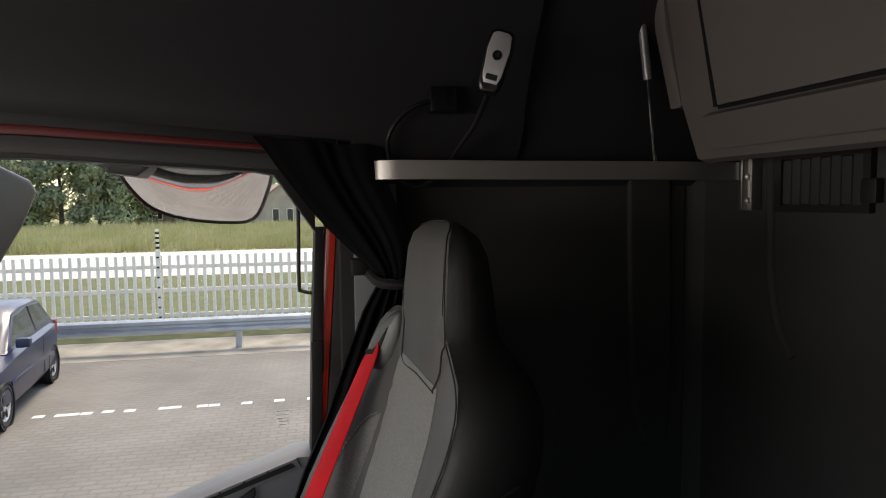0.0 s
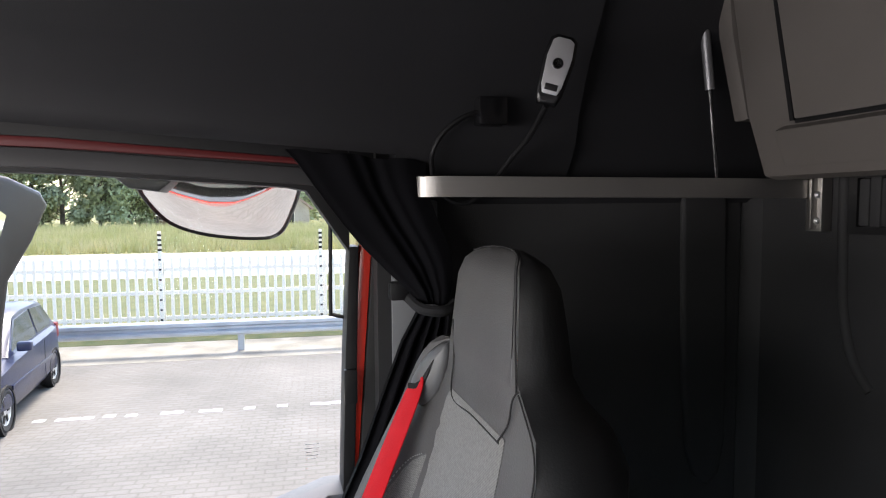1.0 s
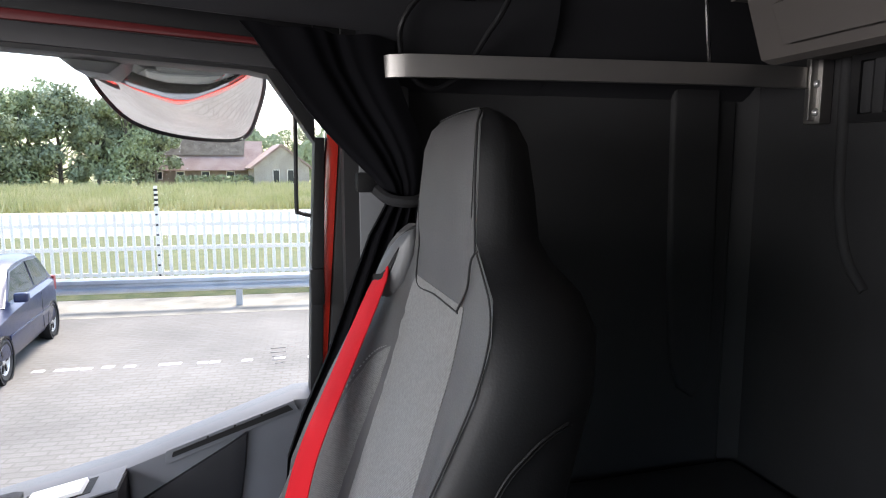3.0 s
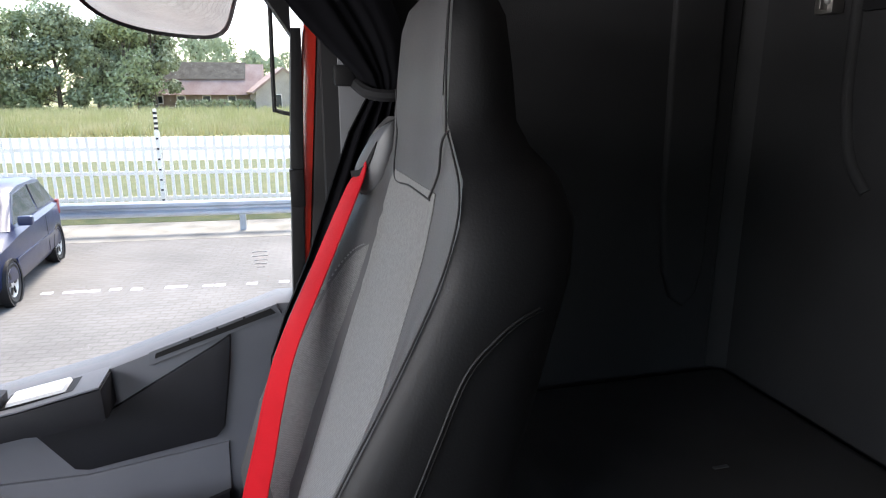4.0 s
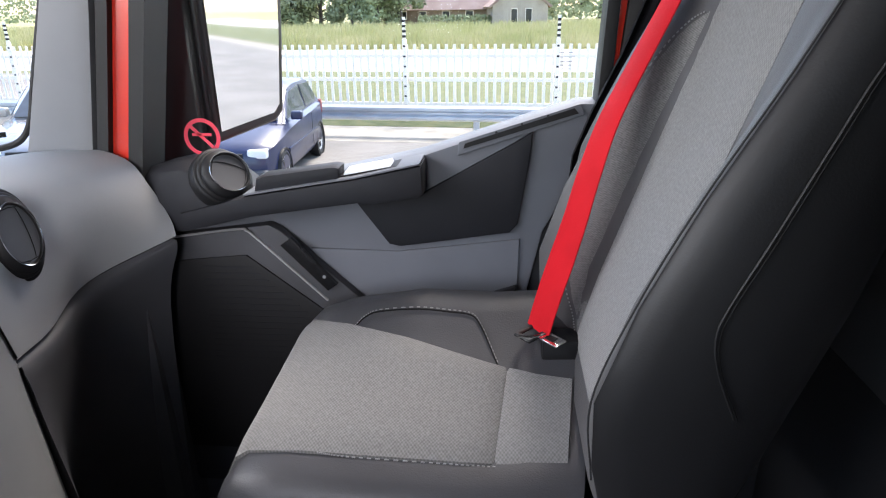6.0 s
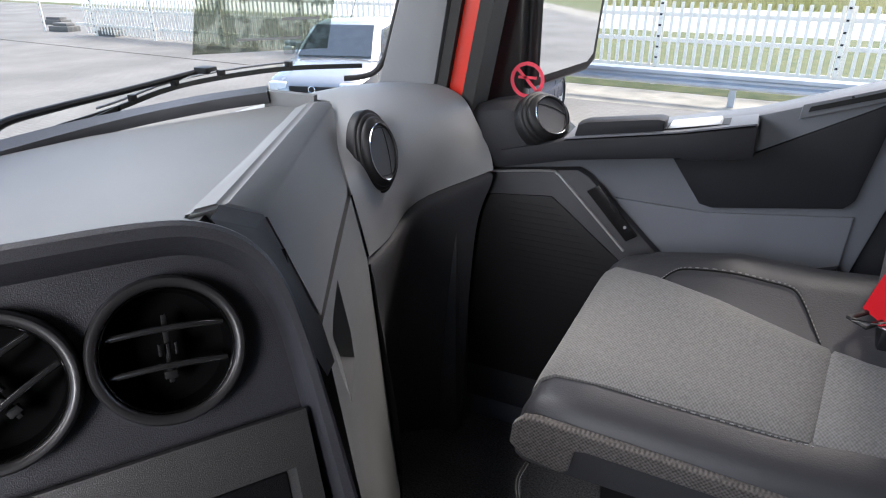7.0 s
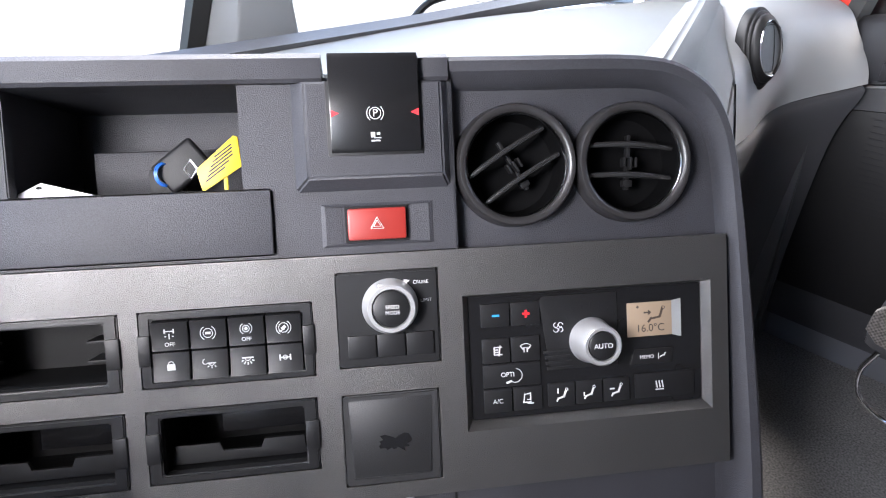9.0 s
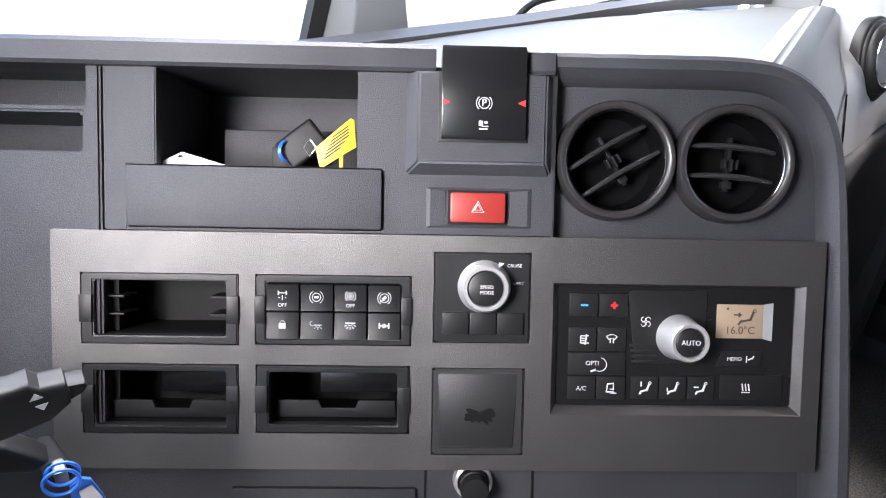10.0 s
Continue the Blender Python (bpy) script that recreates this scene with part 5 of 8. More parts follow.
    icon("symbol", [("arc", 0.003, 0.003, 0.0028, 0, 300), ("arc", -0.003, 0.003, 0.0028, 90, 390), ("arc", -0.003, -0.003, 0.0028, 180, 480), ("arc", 0.003, -0.003, 0.0028, 270, 570)], 0.7235, -0.1045, -0.0086, pd, M_WHITE)
    for i in range(4):
        part("rib", boxed(0.704 + i * 0.0012, 0.735 + i * 0.002, -0.1365 - i * 0.0068, -0.1325 - i * 0.0068, -0.0105, -0.0075, bevel=0.0008), M_BLACK, pd)
    at = Matrix.Translation((0.7655, -0.1235, -0.009))
    kb = part("knob", ring_lathe(bmesh.new(), [(0.0172, 0.0), (0.0172, 0.033), (0.0185, 0.0375), (0.0222, 0.038), (0.024, 0.0355), (0.0265, 0.006), (0.0285, 0.0)], 56, at), M_SATIN, cp, "satin silver fan knob")
    part("cap", lathed([(0.0001, 0.03), (0.017, 0.03), (0.017, 0.0362), (0.0155, 0.0372), (0.0001, 0.0372)], 40, at), M_BUTTON, kb)
    words("AUTO", 0.0084, M_WHITE, kb, 0.766, -0.1235, 0.0285, name="letters")
    dp = part("display", boxed(0.8135, 0.8725, -0.1245, -0.0815, -0.0115, -0.0095, bevel=0.0005), M_LCD, cp, "amber grey liquid crystal display")
    part("display_edge", prismed([(0.8725, -0.1245), (0.885, -0.128), (0.885, -0.0795), (0.8725, -0.0815)], -0.0112, -0.0098, "z"), M_DASH, cp)
    words("16.0°C", 0.0135, M_LCDINK, dp, 0.8435, -0.1145, -0.0093, name="digits")
    icon("symbol", [("arc", 0.014, 0.006, 0.002, 0, 360), (0.011, 0, 0.0014, 0.006, -20), (0.004, -0.006, 0.006, 0.0013, 10), (-0.004, -0.0085, 0.004, 0.0013, 50), (-0.008, 0.001, 0.004, 0.001, 0), (-0.0045, 0.0022, 0.0022, 0.0008, -40), (-0.0045, -0.0002, 0.0022, 0.0008, 40), (-0.02, 0.0085, 0.0015, 0.0015, 45)], 0.847, -0.0955, -0.0092, dp, M_LCDINK)

    # body below and behind
    part("core", boxed(0.0, 0.985, -0.62, -0.285, -0.35, -0.05, bevel=0.006), M_CONSOLE, co, "dark lower console")
    part("low_recess", boxed(0.2, 0.44, -0.42, -0.335, -0.052, -0.042, bevel=0.004), M_CONSOLE, co)
    for x in (0.452, 0.594):
        part("joint", boxed(x - 0.0015, x + 0.0015, -0.42, -0.294, -0.05, -0.0485), M_CAVITY, co)
    at = Matrix.Translation((0.515, -0.325, -0.05))
    lt = part("power_socket", ring_lathe(bmesh.new(), [(0.019, 0), (0.019, 0.008), (0.021, 0.011), (0.025, 0.009), (0.027, 0)], 32, at), M_SATIN, co, "silver rimmed power socket with a black plug")
    part("plug", lathed([(0.0185, 0.0), (0.0185, 0.02), (0.016, 0.021), (0.016, 0.025), (0.0185, 0.026), (0.0185, 0.034), (0.0165, 0.038), (0.0001, 0.039)], 28, at), M_BLACK, lt)
    part("back_shell", boxed(0.0, 0.96, -0.3, 0.19, -0.3, -0.215), M_BLACK, co)
    part("back_shell", boxed(0.40, 0.985, -0.3, 0.17, -0.25, -0.115), M_BLACK, co)
    return co


M_DARKCHROME = material("dark_chrome", (0.3, 0.3, 0.31), 0.18, metal=1.0, var=0.05)
M_REDLAMP = material("red_translucent_plastic", (0.75, 0.04, 0.05), 0.3, var=0.05)
M_BLUEPRINT = material("blue_print", (0.02, 0.3, 0.7), 0.5, var=0.03)
M_REDPRINT = material("red_print", (0.75, 0.02, 0.03), 0.5, var=0.03)
M_LCD = material("amber_grey_display", (0.30, 0.225, 0.16), 0.25, var=0.04)
M_LCDINK = material("display_ink", (0.055, 0.038, 0.028), 0.5, var=0.03)
centre_console()

# things lying in the tray
M_YELLOW = material("yellow_tag_plastic", (0.62, 0.42, 0.006), 0.45, var=0.05)
M_PAPER = material("white_card", (0.62, 0.62, 0.63), 0.6, var=0.03)
M_BLUE = material("blue_strap_plastic", (0.02, 0.14, 0.55), 0.4, var=0.08)


def keys_in_tray():
    k = thing("vehicle_keys", CON @ Matrix.Translation((0.30, 0.0775, -0.06)), "black vehicle key fob with a yellow tag and blue ring", "keys")
    bm = boxed(-0.032, 0.026, -0.0, 0.042, -0.018, -0.004, bevel=0.005, seg=3)
    bm.transform(Matrix.Translation((0.0, 0.02, 0.0)) @ Matrix.Rotation(radians(38), 4, "Z"))
    f = part("key_fob", bm, M_BLACK, k, "black key fob with a silver badge")
    dia = [(0.0, 0.011), (0.0075, 0.0), (0.0, -0.011), (-0.0075, 0.0)]
    part("badge", tubed([(x - 0.004, y + 0.03, -0.0035) for x, y in dia + dia[:2]], 0.0014, 4), M_SATIN, f)
    bm = boxed(-0.06, -0.02, 0.0, 0.034, -0.05, -0.03, bevel=0.004)
    part("second_fob", bm, M_BLACK, k)
    part("ring", ring_lathe(bmesh.new(), [(0.010, 0), (0.0125, 0.003), (0.015, 0), (0.0125, -0.003)], 24, Matrix.Translation((-0.034, 0.025, -0.006)) @ Matrix.Rotation(radians(50), 4, "Y")), M_BLUE, k, "blue plastic ring")
    bm = bmesh.new()
    prism(bm, [(0.006, 0.028), (0.012, 0.001), (0.058, 0.03), (0.057, 0.036), (0.055, 0.064), (0.05, 0.066)], 0.014, 0.0165, "z", bevel=0.0008)
    tg = part("tag", bm, M_YELLOW, k, "yellow plastic key tag with dark writing")
    for i in range(6):
        m = Matrix.Translation((0.0165 + i * 0.0022, 0.0135 + i * 0.0056, 0.0168)) @ Matrix.Rotation(radians(36), 4, "Z")
        bm = boxed(0, 0.034 - abs(i - 2) * 0.003, -0.0008, 0.0008, 0, 0.0003)
        bm.transform(m)
        part("writing_bar", bm, M_BLACK, tg)
    part("tag_loop", boxed(0.036, 0.041, -0.012, 0.02, 0.013, 0.015, bevel=0.0006), M_YELLOW, tg)
    return k


keys_in_tray()
c_ = thing("paper_card", CON @ Matrix.Translation((0.143, 0.0785, -0.022)) @ Matrix.Rotation(radians(-25), 4, "X"), "white punched paper card leaning in the tray", "card")
part("sheet", prismed([(-0.024, 0.003), (0.002, 0.019), (0.066, -0.001), (0.018, -0.004)], -0.0004, 0.0004, "z"), M_PAPER, c_)
part("punch_hole", lathed([(0.0001, 0), (0.0032, 0), (0.0032, 0.0006), (0.0001, 0.0006)], 16, Matrix.Translation((0.001, 0.0125, 0.0002)) @ Matrix.Diagonal((1, 0.5, 1, 1))), M_BLACK, c_)

# ---------------------------------------------------------------- dashboard
def patch(rows, nu=5, nv=5, thick=0.01, away=(0, 0, -1)):
    """A smooth sheet through rows of points, given a thickness."""
    fine = [smooth_line(r, nu) for r in rows]
    cols = [smooth_line([r[i] for r in fine], nv) for i in range(len(fine[0]))]
    bm = bmesh.new()
    g = [[bm.verts.new(p) for p in c] for c in cols]
    for a, b in zip(g, g[1:]):
        for i in range(len(a) - 1):
            bm.faces.new((a[i], b[i], b[i + 1], a[i + 1]))
    d = Vector(away).normalized() * thick
    h = [[bm.verts.new(v.co + d) for v in c] for c in g]
    for a, b in zip(h, h[1:]):
        for i in range(len(a) - 1):
            bm.faces.new((a[i], a[i + 1], b[i + 1], b[i]))
    n, m = len(g), len(g[0])
    ring = [(i, 0) for i in range(n)] + [(n - 1, j) for j in range(1, m)] + [(i, m - 1) for i in range(n - 2, -1, -1)] + [(0, j) for j in range(m - 2, 0, -1)]
    for k in range(len(ring)):
        (i, j), (p, q) = ring[k], ring[(k + 1) % len(ring)]
        bm.faces.new((g[i][j], g[p][q], h[p][q], h[i][j]))
    return bm


M_KNEE = material("black_knee_plastic", (0.05, 0.051, 0.057), 0.6, grain=0.4, grain_scale=900, scale=5)
M_LIP = material("dark_lip_plastic", (0.05, 0.051, 0.056), 0.55, grain=0.5, grain_scale=900, scale=4)
M_VENTDISC = material("grey_vent_disc", (0.05, 0.051, 0.055), 0.6, var=0.08, grain=0.3)


def round_vent(parent, at, r, spin):
    """A ball-shaped side vent: black socket, collar, bright ring, slatted disc."""
    v = part("air_vent", ring_lathe(bmesh.new(), [(0.8 * r, -0.03), (0.82 * r, 0.012), (0.9 * r, 0.0165), (0.97 * r, 0.0155), (1.05 * r, 0.011), (1.10 * r, 0.0095), (1.13 * r, 0.006), (1.135 * r, 0.003), (1.2 * r, 0.002), (1.25 * r, -0.001), (1.26 * r, -0.003), (1.33 * r, -0.004), (1.38 * r, -0.007), (1.39 * r, -0.024)], 56, at), M_BLACK, parent, "round black air vent", at_world=True)
    part("bright_ring", ring_lathe(bmesh.new(), [(0.875 * r, 0.012), (0.885 * r, 0.0174), (0.905 * r, 0.0180), (0.925 * r, 0.0155)], 56, at), M_CHROME, v, "thin chrome ring", at_world=True)
    part("disc", lathed([(0.0001, 0.0118), (0.5 * r, 0.012), (0.87 * r, 0.013), (0.87 * r, -0.01), (0.0001, -0.01)], 40, at), M_VENTDISC, v, at_world=True)
    turn = at @ Matrix.Rotation(radians(spin), 4, "Z")
    lines = [[(0.22 * r + 0.2 * r * math.cos(a), 0.78 * r * math.sin(a), 0.0125) for a in (radians(-75 + 150 * i / 10) for i in range(11))], [(-0.38 * r, 0.74 * r, 0.0127), (0.0, 0.77 * r, 0.0127), (0.38 * r, 0.74 * r, 0.0127)], [(-0.38 * r, -0.74 * r, 0.0127), (0.0, -0.77 * r, 0.0127), (0.38 * r, -0.74 * r, 0.0127)]]
    for pts in lines:
        bm = tubed(pts, 0.0009, 5)
        bm.transform(turn)
        part("slat_gap", bm, M_CAVITY, v, at_world=True)
    return v


def dashboard():
    da = thing("dashboard", pose(-0.9, MID, 0.9), "grey soft plastic dashboard with flat tray and rounded end", "dashboard")
    # flat tray between the windscreen lip and the ridge, sunk a little
    front = [(-1.178, 0.0, 0.963), (-1.175, 0.13, 0.963), (-1.17, 0.32, 0.964), (-1.168, 0.46, 0.967), (-1.155, 0.66, 0.975), (-1.09, 0.82, 0.986), (-0.862, 1.012, 1.02)]
    back = [(-1.17, 0.0, 0.962), (-1.165, 0.13, 0.962), (-1.0, 0.30, 0.968), (-0.84, 0.345, 0.972), (-0.655, 0.62, 0.978), (-0.715, 0.82, 0.997), (-0.795, 1.035, 1.018)]
    bm = bmesh.new()
    n = 8
    loft(bm, [[Vector(a).lerp(Vector(b), i / n) for i in range(n + 1)] + [Vector(b) + Vector((0, 0, -0.015)), Vector(a) + Vector((0, 0, -0.015))] for a, b in zip(front, back)])
    # floor colour is lowered to hold back the windscreen lamp's brightness
    part("tray_floor", bm, M_TRAY, da, "grey plastic tray floor, darkened against the strong light", at_world=True)
    lip = smooth_line([(-1.178, 0.0, 0.966), (-1.176, 0.12, 0.966), (-1.175, 0.25, 0.967), (-1.168, 0.62, 0.974), (-1.11, 0.83, 0.994), (-0.98, 0.955, 1.022), (-0.882, 1.027, 1.036)], 6)
    part("lip", ribbon(bmesh.new(), lip, (0.3, 0.0, 1), 0.034, 0.02), M_LIP, da, "dark raised windscreen lip", at_world=True)
    part("lip_end", ribbon(bmesh.new(), [(-0.888, 1.026, 1.026), (-0.85, 1.036, 1.024), (-0.80, 1.05, 1.02)], (0, 0, 1), 0.016, 0.034), M_RIDGE, da, at_world=True)
    # demister shelf in front of the lip
    shelf = [[(-1.175, y, 0.955 if y < 0.7 else 0.955 + (y - 0.7) * 0.2) for y in (0.02, 0.15, 0.3, 0.7, 0.95)], [(screen_x(y, 0.93) + 0.015, y, 0.925 if y < 0.7 else 0.925 + (y - 0.7) * 0.25) for y in (0.02, 0.15, 0.3, 0.7, 0.95)]]
    part("demister_shelf", loft(bmesh.new(), [[a, b, (b[0], b[1], b[2] - 0.02), (a[0], a[1], a[2] - 0.02)] for a, b in zip(*shelf)]), M_DOORDARK, da, at_world=True)
    for i in range(9):
        y = 0.2 + i * 0.011
        part("demister_slot", boxed(-1.29, -1.235, y, y + 0.005, 0.936, 0.9395 + 0.003), M_BLACK, da, at_world=True)
    # ridge, facet and glove box between console and rounded end
    near = [(-0.670, 0.624, 0.988), (-0.648, 0.655, 0.992), (-0.630, 0.705, 0.965), (-0.572, 0.725, 0.815), (-0.54, 0.70, 0.70)]
    mid = [(-0.742, 0.820, 1.004), (-0.722, 0.848, 1.012), (-0.703, 0.888, 0.995), (-0.622, 0.838, 0.868), (-0.59, 0.83, 0.75)]
    far = [(-0.825, 1.02, 1.018), (-0.797, 1.040, 1.031), (-0.776, 1.072, 1.024), (-0.668, 0.948, 0.914), (-0.647, 0.957, 0.80)]
    rings = []
    for sec in (near, mid, far):
        rings.append([*sec[:4], (sec[3][0] - 0.14, sec[3][1] + 0.1, sec[3][2] - 0.02), (sec[0][0] - 0.05, sec[0][1], sec[0][2] - 0.06)])
    bm = loft(bmesh.new(), rings)
    part("ridge", crisp(bm, 0.006, 3, 0.25), M_RIDGE, da, "faceted grey ridge", at_world=True)
    g0, g1 = Vector((-0.574, 0.727, 0.81)), Vector((-0.6665, 0.945, 0.905))
    r0, r1 = Vector((-0.649, 0.956, 0.797)), Vector((-0.60, 0.95, 0.30))
    l1 = Vector((-0.46, 0.66, 0.45))
    l2 = Vector((-0.42, 0.62, 0.30))
    off = Vector((-0.2, 0.06, 0))
    outline = [g0, g1, r0, r1, l2, l1]
    bm = bmesh.new()
    loft(bm, [[p for p in outline], [p + off for p in outline]])
    # lid with a hollow finger pull that is deepest at its upper end
    bm = bmesh.new()
    nrm = (g1 - g0).cross(l1 - g0).normalized()
    if nrm.x < 0:
        nrm = -nrm
    def on_lid(q):
        q = Vector(q)
        return q - nrm * (q - g0).dot(nrm)
    loop = [bm.verts.new(p) for p in outline]
    edges = [bm.edges.new((loop[k], loop[(k + 1) % 6])) for k in range(6)]
    mouth = [on_lid(q) for q in ((-0.605, 0.812, 0.832), (-0.594, 0.808, 0.800), (-0.584, 0.803, 0.757), (-0.571, 0.790, 0.722), (-0.546, 0.741, 0.684), (-0.556, 0.737, 0.735), (-0.567, 0.738, 0.775), (-0.583, 0.765, 0.802))]
    deep = (0.012, 0.03, 0.03, 0.02, 0.002, 0.012, 0.024, 0.03)
    ring_ = [bm.verts.new(q) for q in mouth]
    edges += [bm.edges.new((ring_[k], ring_[(k + 1) % 8])) for k in range(8)]
    bmesh.ops.triangle_fill(bm, use_beauty=True, edges=edges)
    bed = [bm.verts.new(q.lerp(sum(mouth, Vector()) / 8, 0.16) - nrm * d) for q, d in zip(mouth, deep)]
    for k in range(8):
        bm.faces.new((ring_[k], ring_[(k + 1) % 8], bed[(k + 1) % 8], bed[k]))
    bm.faces.new(bed)
    rear = [bm.verts.new(p + off) for p in outline]
    for k in range(6):
        bm.faces.new((loop[k], loop[(k + 1) % 6], rear[(k + 1) % 6], rear[k]))
    bm.faces.new(rear)
    gb = part("glove_box", bm, M_RIDGE, da, "grey glove box with a hollow finger pull", at_world=True)
    part("lid_gap", tubed(smooth_line([(-0.6655, 0.946, 0.908), (-0.655, 0.952, 0.85), (-0.6465, 0.956, 0.80)], 5), 0.0014, 6), M_CAVITY, gb, at_world=True)
    part("lid_gap", tubed(smooth_line([(-0.645, 0.957, 0.785), (-0.63, 0.955, 0.6), (-0.60, 0.95, 0.35)], 5), 0.0016, 6), M_CAVITY, gb, at_world=True)
    part("end_cap", loft(bmesh.new(), [[p for p in near[1:4]] + [(-0.53, 0.69, 0.79), (-0.575, 0.66, 0.93)], [(p[0] + 0.015, p[1] - 0.03, p[2] - 0.004) for p in near[1:4]] + [(-0.52, 0.66, 0.79), (-0.565, 0.63, 0.93)]]), M_BLACK, da, at_world=True)
    # rounded end towards the door
    rows = [
        [(-1.0, 1.0, 0.985), (-0.99, 1.12, 0.99), (-0.93, 1.2, 0.99), (-0.86, 1.265, 0.995)],
        [(-0.81, 1.085, 1.022), (-0.80, 1.13, 1.036), (-0.76, 1.2, 1.038), (-0.71, 1.262, 1.032)],
        [(-0.745, 1.02, 0.99), (-0.71, 1.09, 1.016), (-0.668, 1.17, 1.022), (-0.622, 1.26, 1.017)],
        [(-0.690, 0.965, 0.945), (-0.668, 1.05, 0.968), (-0.63, 1.15, 0.974), (-0.582, 1.256, 0.968)],
        [(-0.665, 0.947, 0.905), (-0.655, 1.035, 0.895), (-0.63, 1.14, 0.902), (-0.548, 1.243, 0.915)],
        [(-0.647, 0.957, 0.797), (-0.655, 1.04, 0.800), (-0.648, 1.135, 0.838), (-0.537, 1.234, 0.886)],
    ]
    part("end_cover", patch(rows, 6, 6, 0.02, (-1, 0.2, -0.4)), M_DASH, da, "rounded grey dashboard end", at_world=True)
    rows = [
        [(-0.655, 0.957, 0.792), (-0.663, 1.04, 0.795), (-0.656, 1.135, 0.832), (-0.545, 1.236, 0.880)],
        [(-0.640, 0.957, 0.765), (-0.648, 1.04, 0.772), (-0.642, 1.135, 0.808), (-0.540, 1.236, 0.862)],
        [(-0.630, 0.957, 0.68), (-0.66, 1.04, 0.69), (-0.665, 1.135, 0.71), (-0.572, 1.236, 0.75)],
        [(-0.60, 0.957, 0.45), (-0.70, 1.04, 0.45), (-0.71, 1.135, 0.45), (-0.592, 1.236, 0.45)],
        [(-0.60, 0.957, 0.25), (-0.72, 1.04, 0.25), (-0.73, 1.135, 0.25), (-0.596, 1.236, 0.25)],
    ]
    part("knee_panel", patch(rows, 5, 5, 0.03, (-1, 0.1, 0)), M_KNEE, da, "black knee panel", at_world=True)
    round_vent(da, aim((-0.667, 1.032, 0.956), (0.93, -0.24, 0.24)) @ Matrix.Diagonal((0.62, 1, 1, 1)), 0.052, 0)
    return da


dashboard()

# ---------------------------------------------------------------- on and before the windscreen
pd_ = thing("windscreen_sensor_pod", pose(-1.28, 0.36, 0.94), "grey plastic sensor housing standing at the windscreen foot", "sensor housing")
rings = []
for z, y0, yl, y1, dx in ((0.945, 0.281, 0.324, 0.453, 0.03), (0.99, 0.293, 0.330, 0.443, 0.029), (1.04, 0.306, 0.336, 0.432, 0.028), (1.085, 0.320, 0.347, 0.421, 0.027), (1.096, 0.326, 0.352, 0.416, 0.024), (1.1, 0.336, 0.358, 0.408, 0.016)):
    x = -1.278 + (z - 0.955) * 0.2
    rings.append([(x + dx - 0.003, yl - 0.003, z), (x + dx, yl + 0.003, z), (x + dx, y1 - 0.006, z), (x + dx - 0.004, y1 - 0.001, z), (x - 0.045, y1, z), (x - 0.045, y0, z)])
part("housing", loft(bmesh.new(), rings), M_PILLAR, pd_, at_world=True)
part("foot", boxed(-1.33, -1.24, 0.27, 0.47, 0.936, 0.958, bevel=0.006), M_DASH, pd_, at_world=True)
bm = bmesh.new()
loft(bm, [[(-1.305 + (z - 0.93) * 0.2, y0, z), (-1.305 + (z - 0.93) * 0.2, y0 + w, z), (-1.335 + (z - 0.93) * 0.2, y0 + w, z), (-1.335 + (z - 0.93) * 0.2, y0, z)] for z, y0, w in ((0.92, 0.252, 0.03), (1.03, 0.278, 0.032), (1.09, 0.295, 0.05), (1.108, 0.305, 0.1))])
part("black_edge", bm, M_RUBBER, pd_, at_world=True)

wp = thing("windscreen_wiper", pose(-1.05, 0.9, 1.0), "black windscreen wiper arm with blade", "wiper")
blade = smooth_line([(-1.229, 0.858, 0.978), (-1.18, 0.946, 0.999), (-1.135, 1.03, 1.024), (-1.055, 1.096, 1.043), (-0.969, 1.195, 1.052), (-0.863, 1.3, 1.05)], 6)
part("blade", ribbon(bmesh.new(), blade, (0, 0, 1), 0.006, 0.009), M_RUBBER, wp, at_world=True)
part("carrier", tubed([p + Vector((-0.004, 0.004, 0.011)) for p in blade[4:-6]], 0.0022, 6), M_GREYMETAL, wp, at_world=True)
part("arm", tubed(smooth_line([(-1.345, 0.79, 0.935), (-1.304, 0.768, 0.96), (-1.28, 0.797, 0.993), (-1.233, 0.866, 1.011), (-1.17, 0.97, 1.03), (-1.091, 1.095, 1.056)], 6), lambda t: 0.0095 - 0.0045 * t, 8), M_BLACK, wp, at_world=True)
part("hinge", boxed(-1.105, -1.072, 1.075, 1.105, 1.05, 1.062, bevel=0.003), M_BLACK, wp, at_world=True)
for i in (8, 13, 18, 24):
    p = blade[i]
    part("link", boxed(p.x - 0.006, p.x + 0.006, p.y - 0.006, p.y + 0.006, p.z + 0.003, p.z + 0.014, bevel=0.001), M_BLACK, wp, at_world=True)

M_FILM = clear_glass("printed_film", (0.74, 0.76, 0.71))
_nt = M_FILM.node_tree
_tc, _no, _mx = _nt.nodes.new("ShaderNodeTexCoord"), _nt.nodes.new("ShaderNodeTexNoise"), _nt.nodes.new("ShaderNodeMix")
_no.inputs["Scale"].default_value, _no.inputs["Detail"].default_value = 28.0, 3.0
_mr = _nt.nodes.new("ShaderNodeMapRange")
_mr.inputs["From Min"].default_value, _mr.inputs["From Max"].default_value = 0.47, 0.53
_mx.data_type = "RGBA"
_mx.inputs["A"].default_value, _mx.inputs["B"].default_value = (0.52, 0.54, 0.48, 1), (0.70, 0.72, 0.66, 1)
_nt.links.new(_tc.outputs["Object"], _no.inputs["Vector"])
_nt.links.new(_no.outputs[0], _mr.inputs["Value"])
_nt.links.new(_mr.outputs[0], _mx.inputs["Factor"])
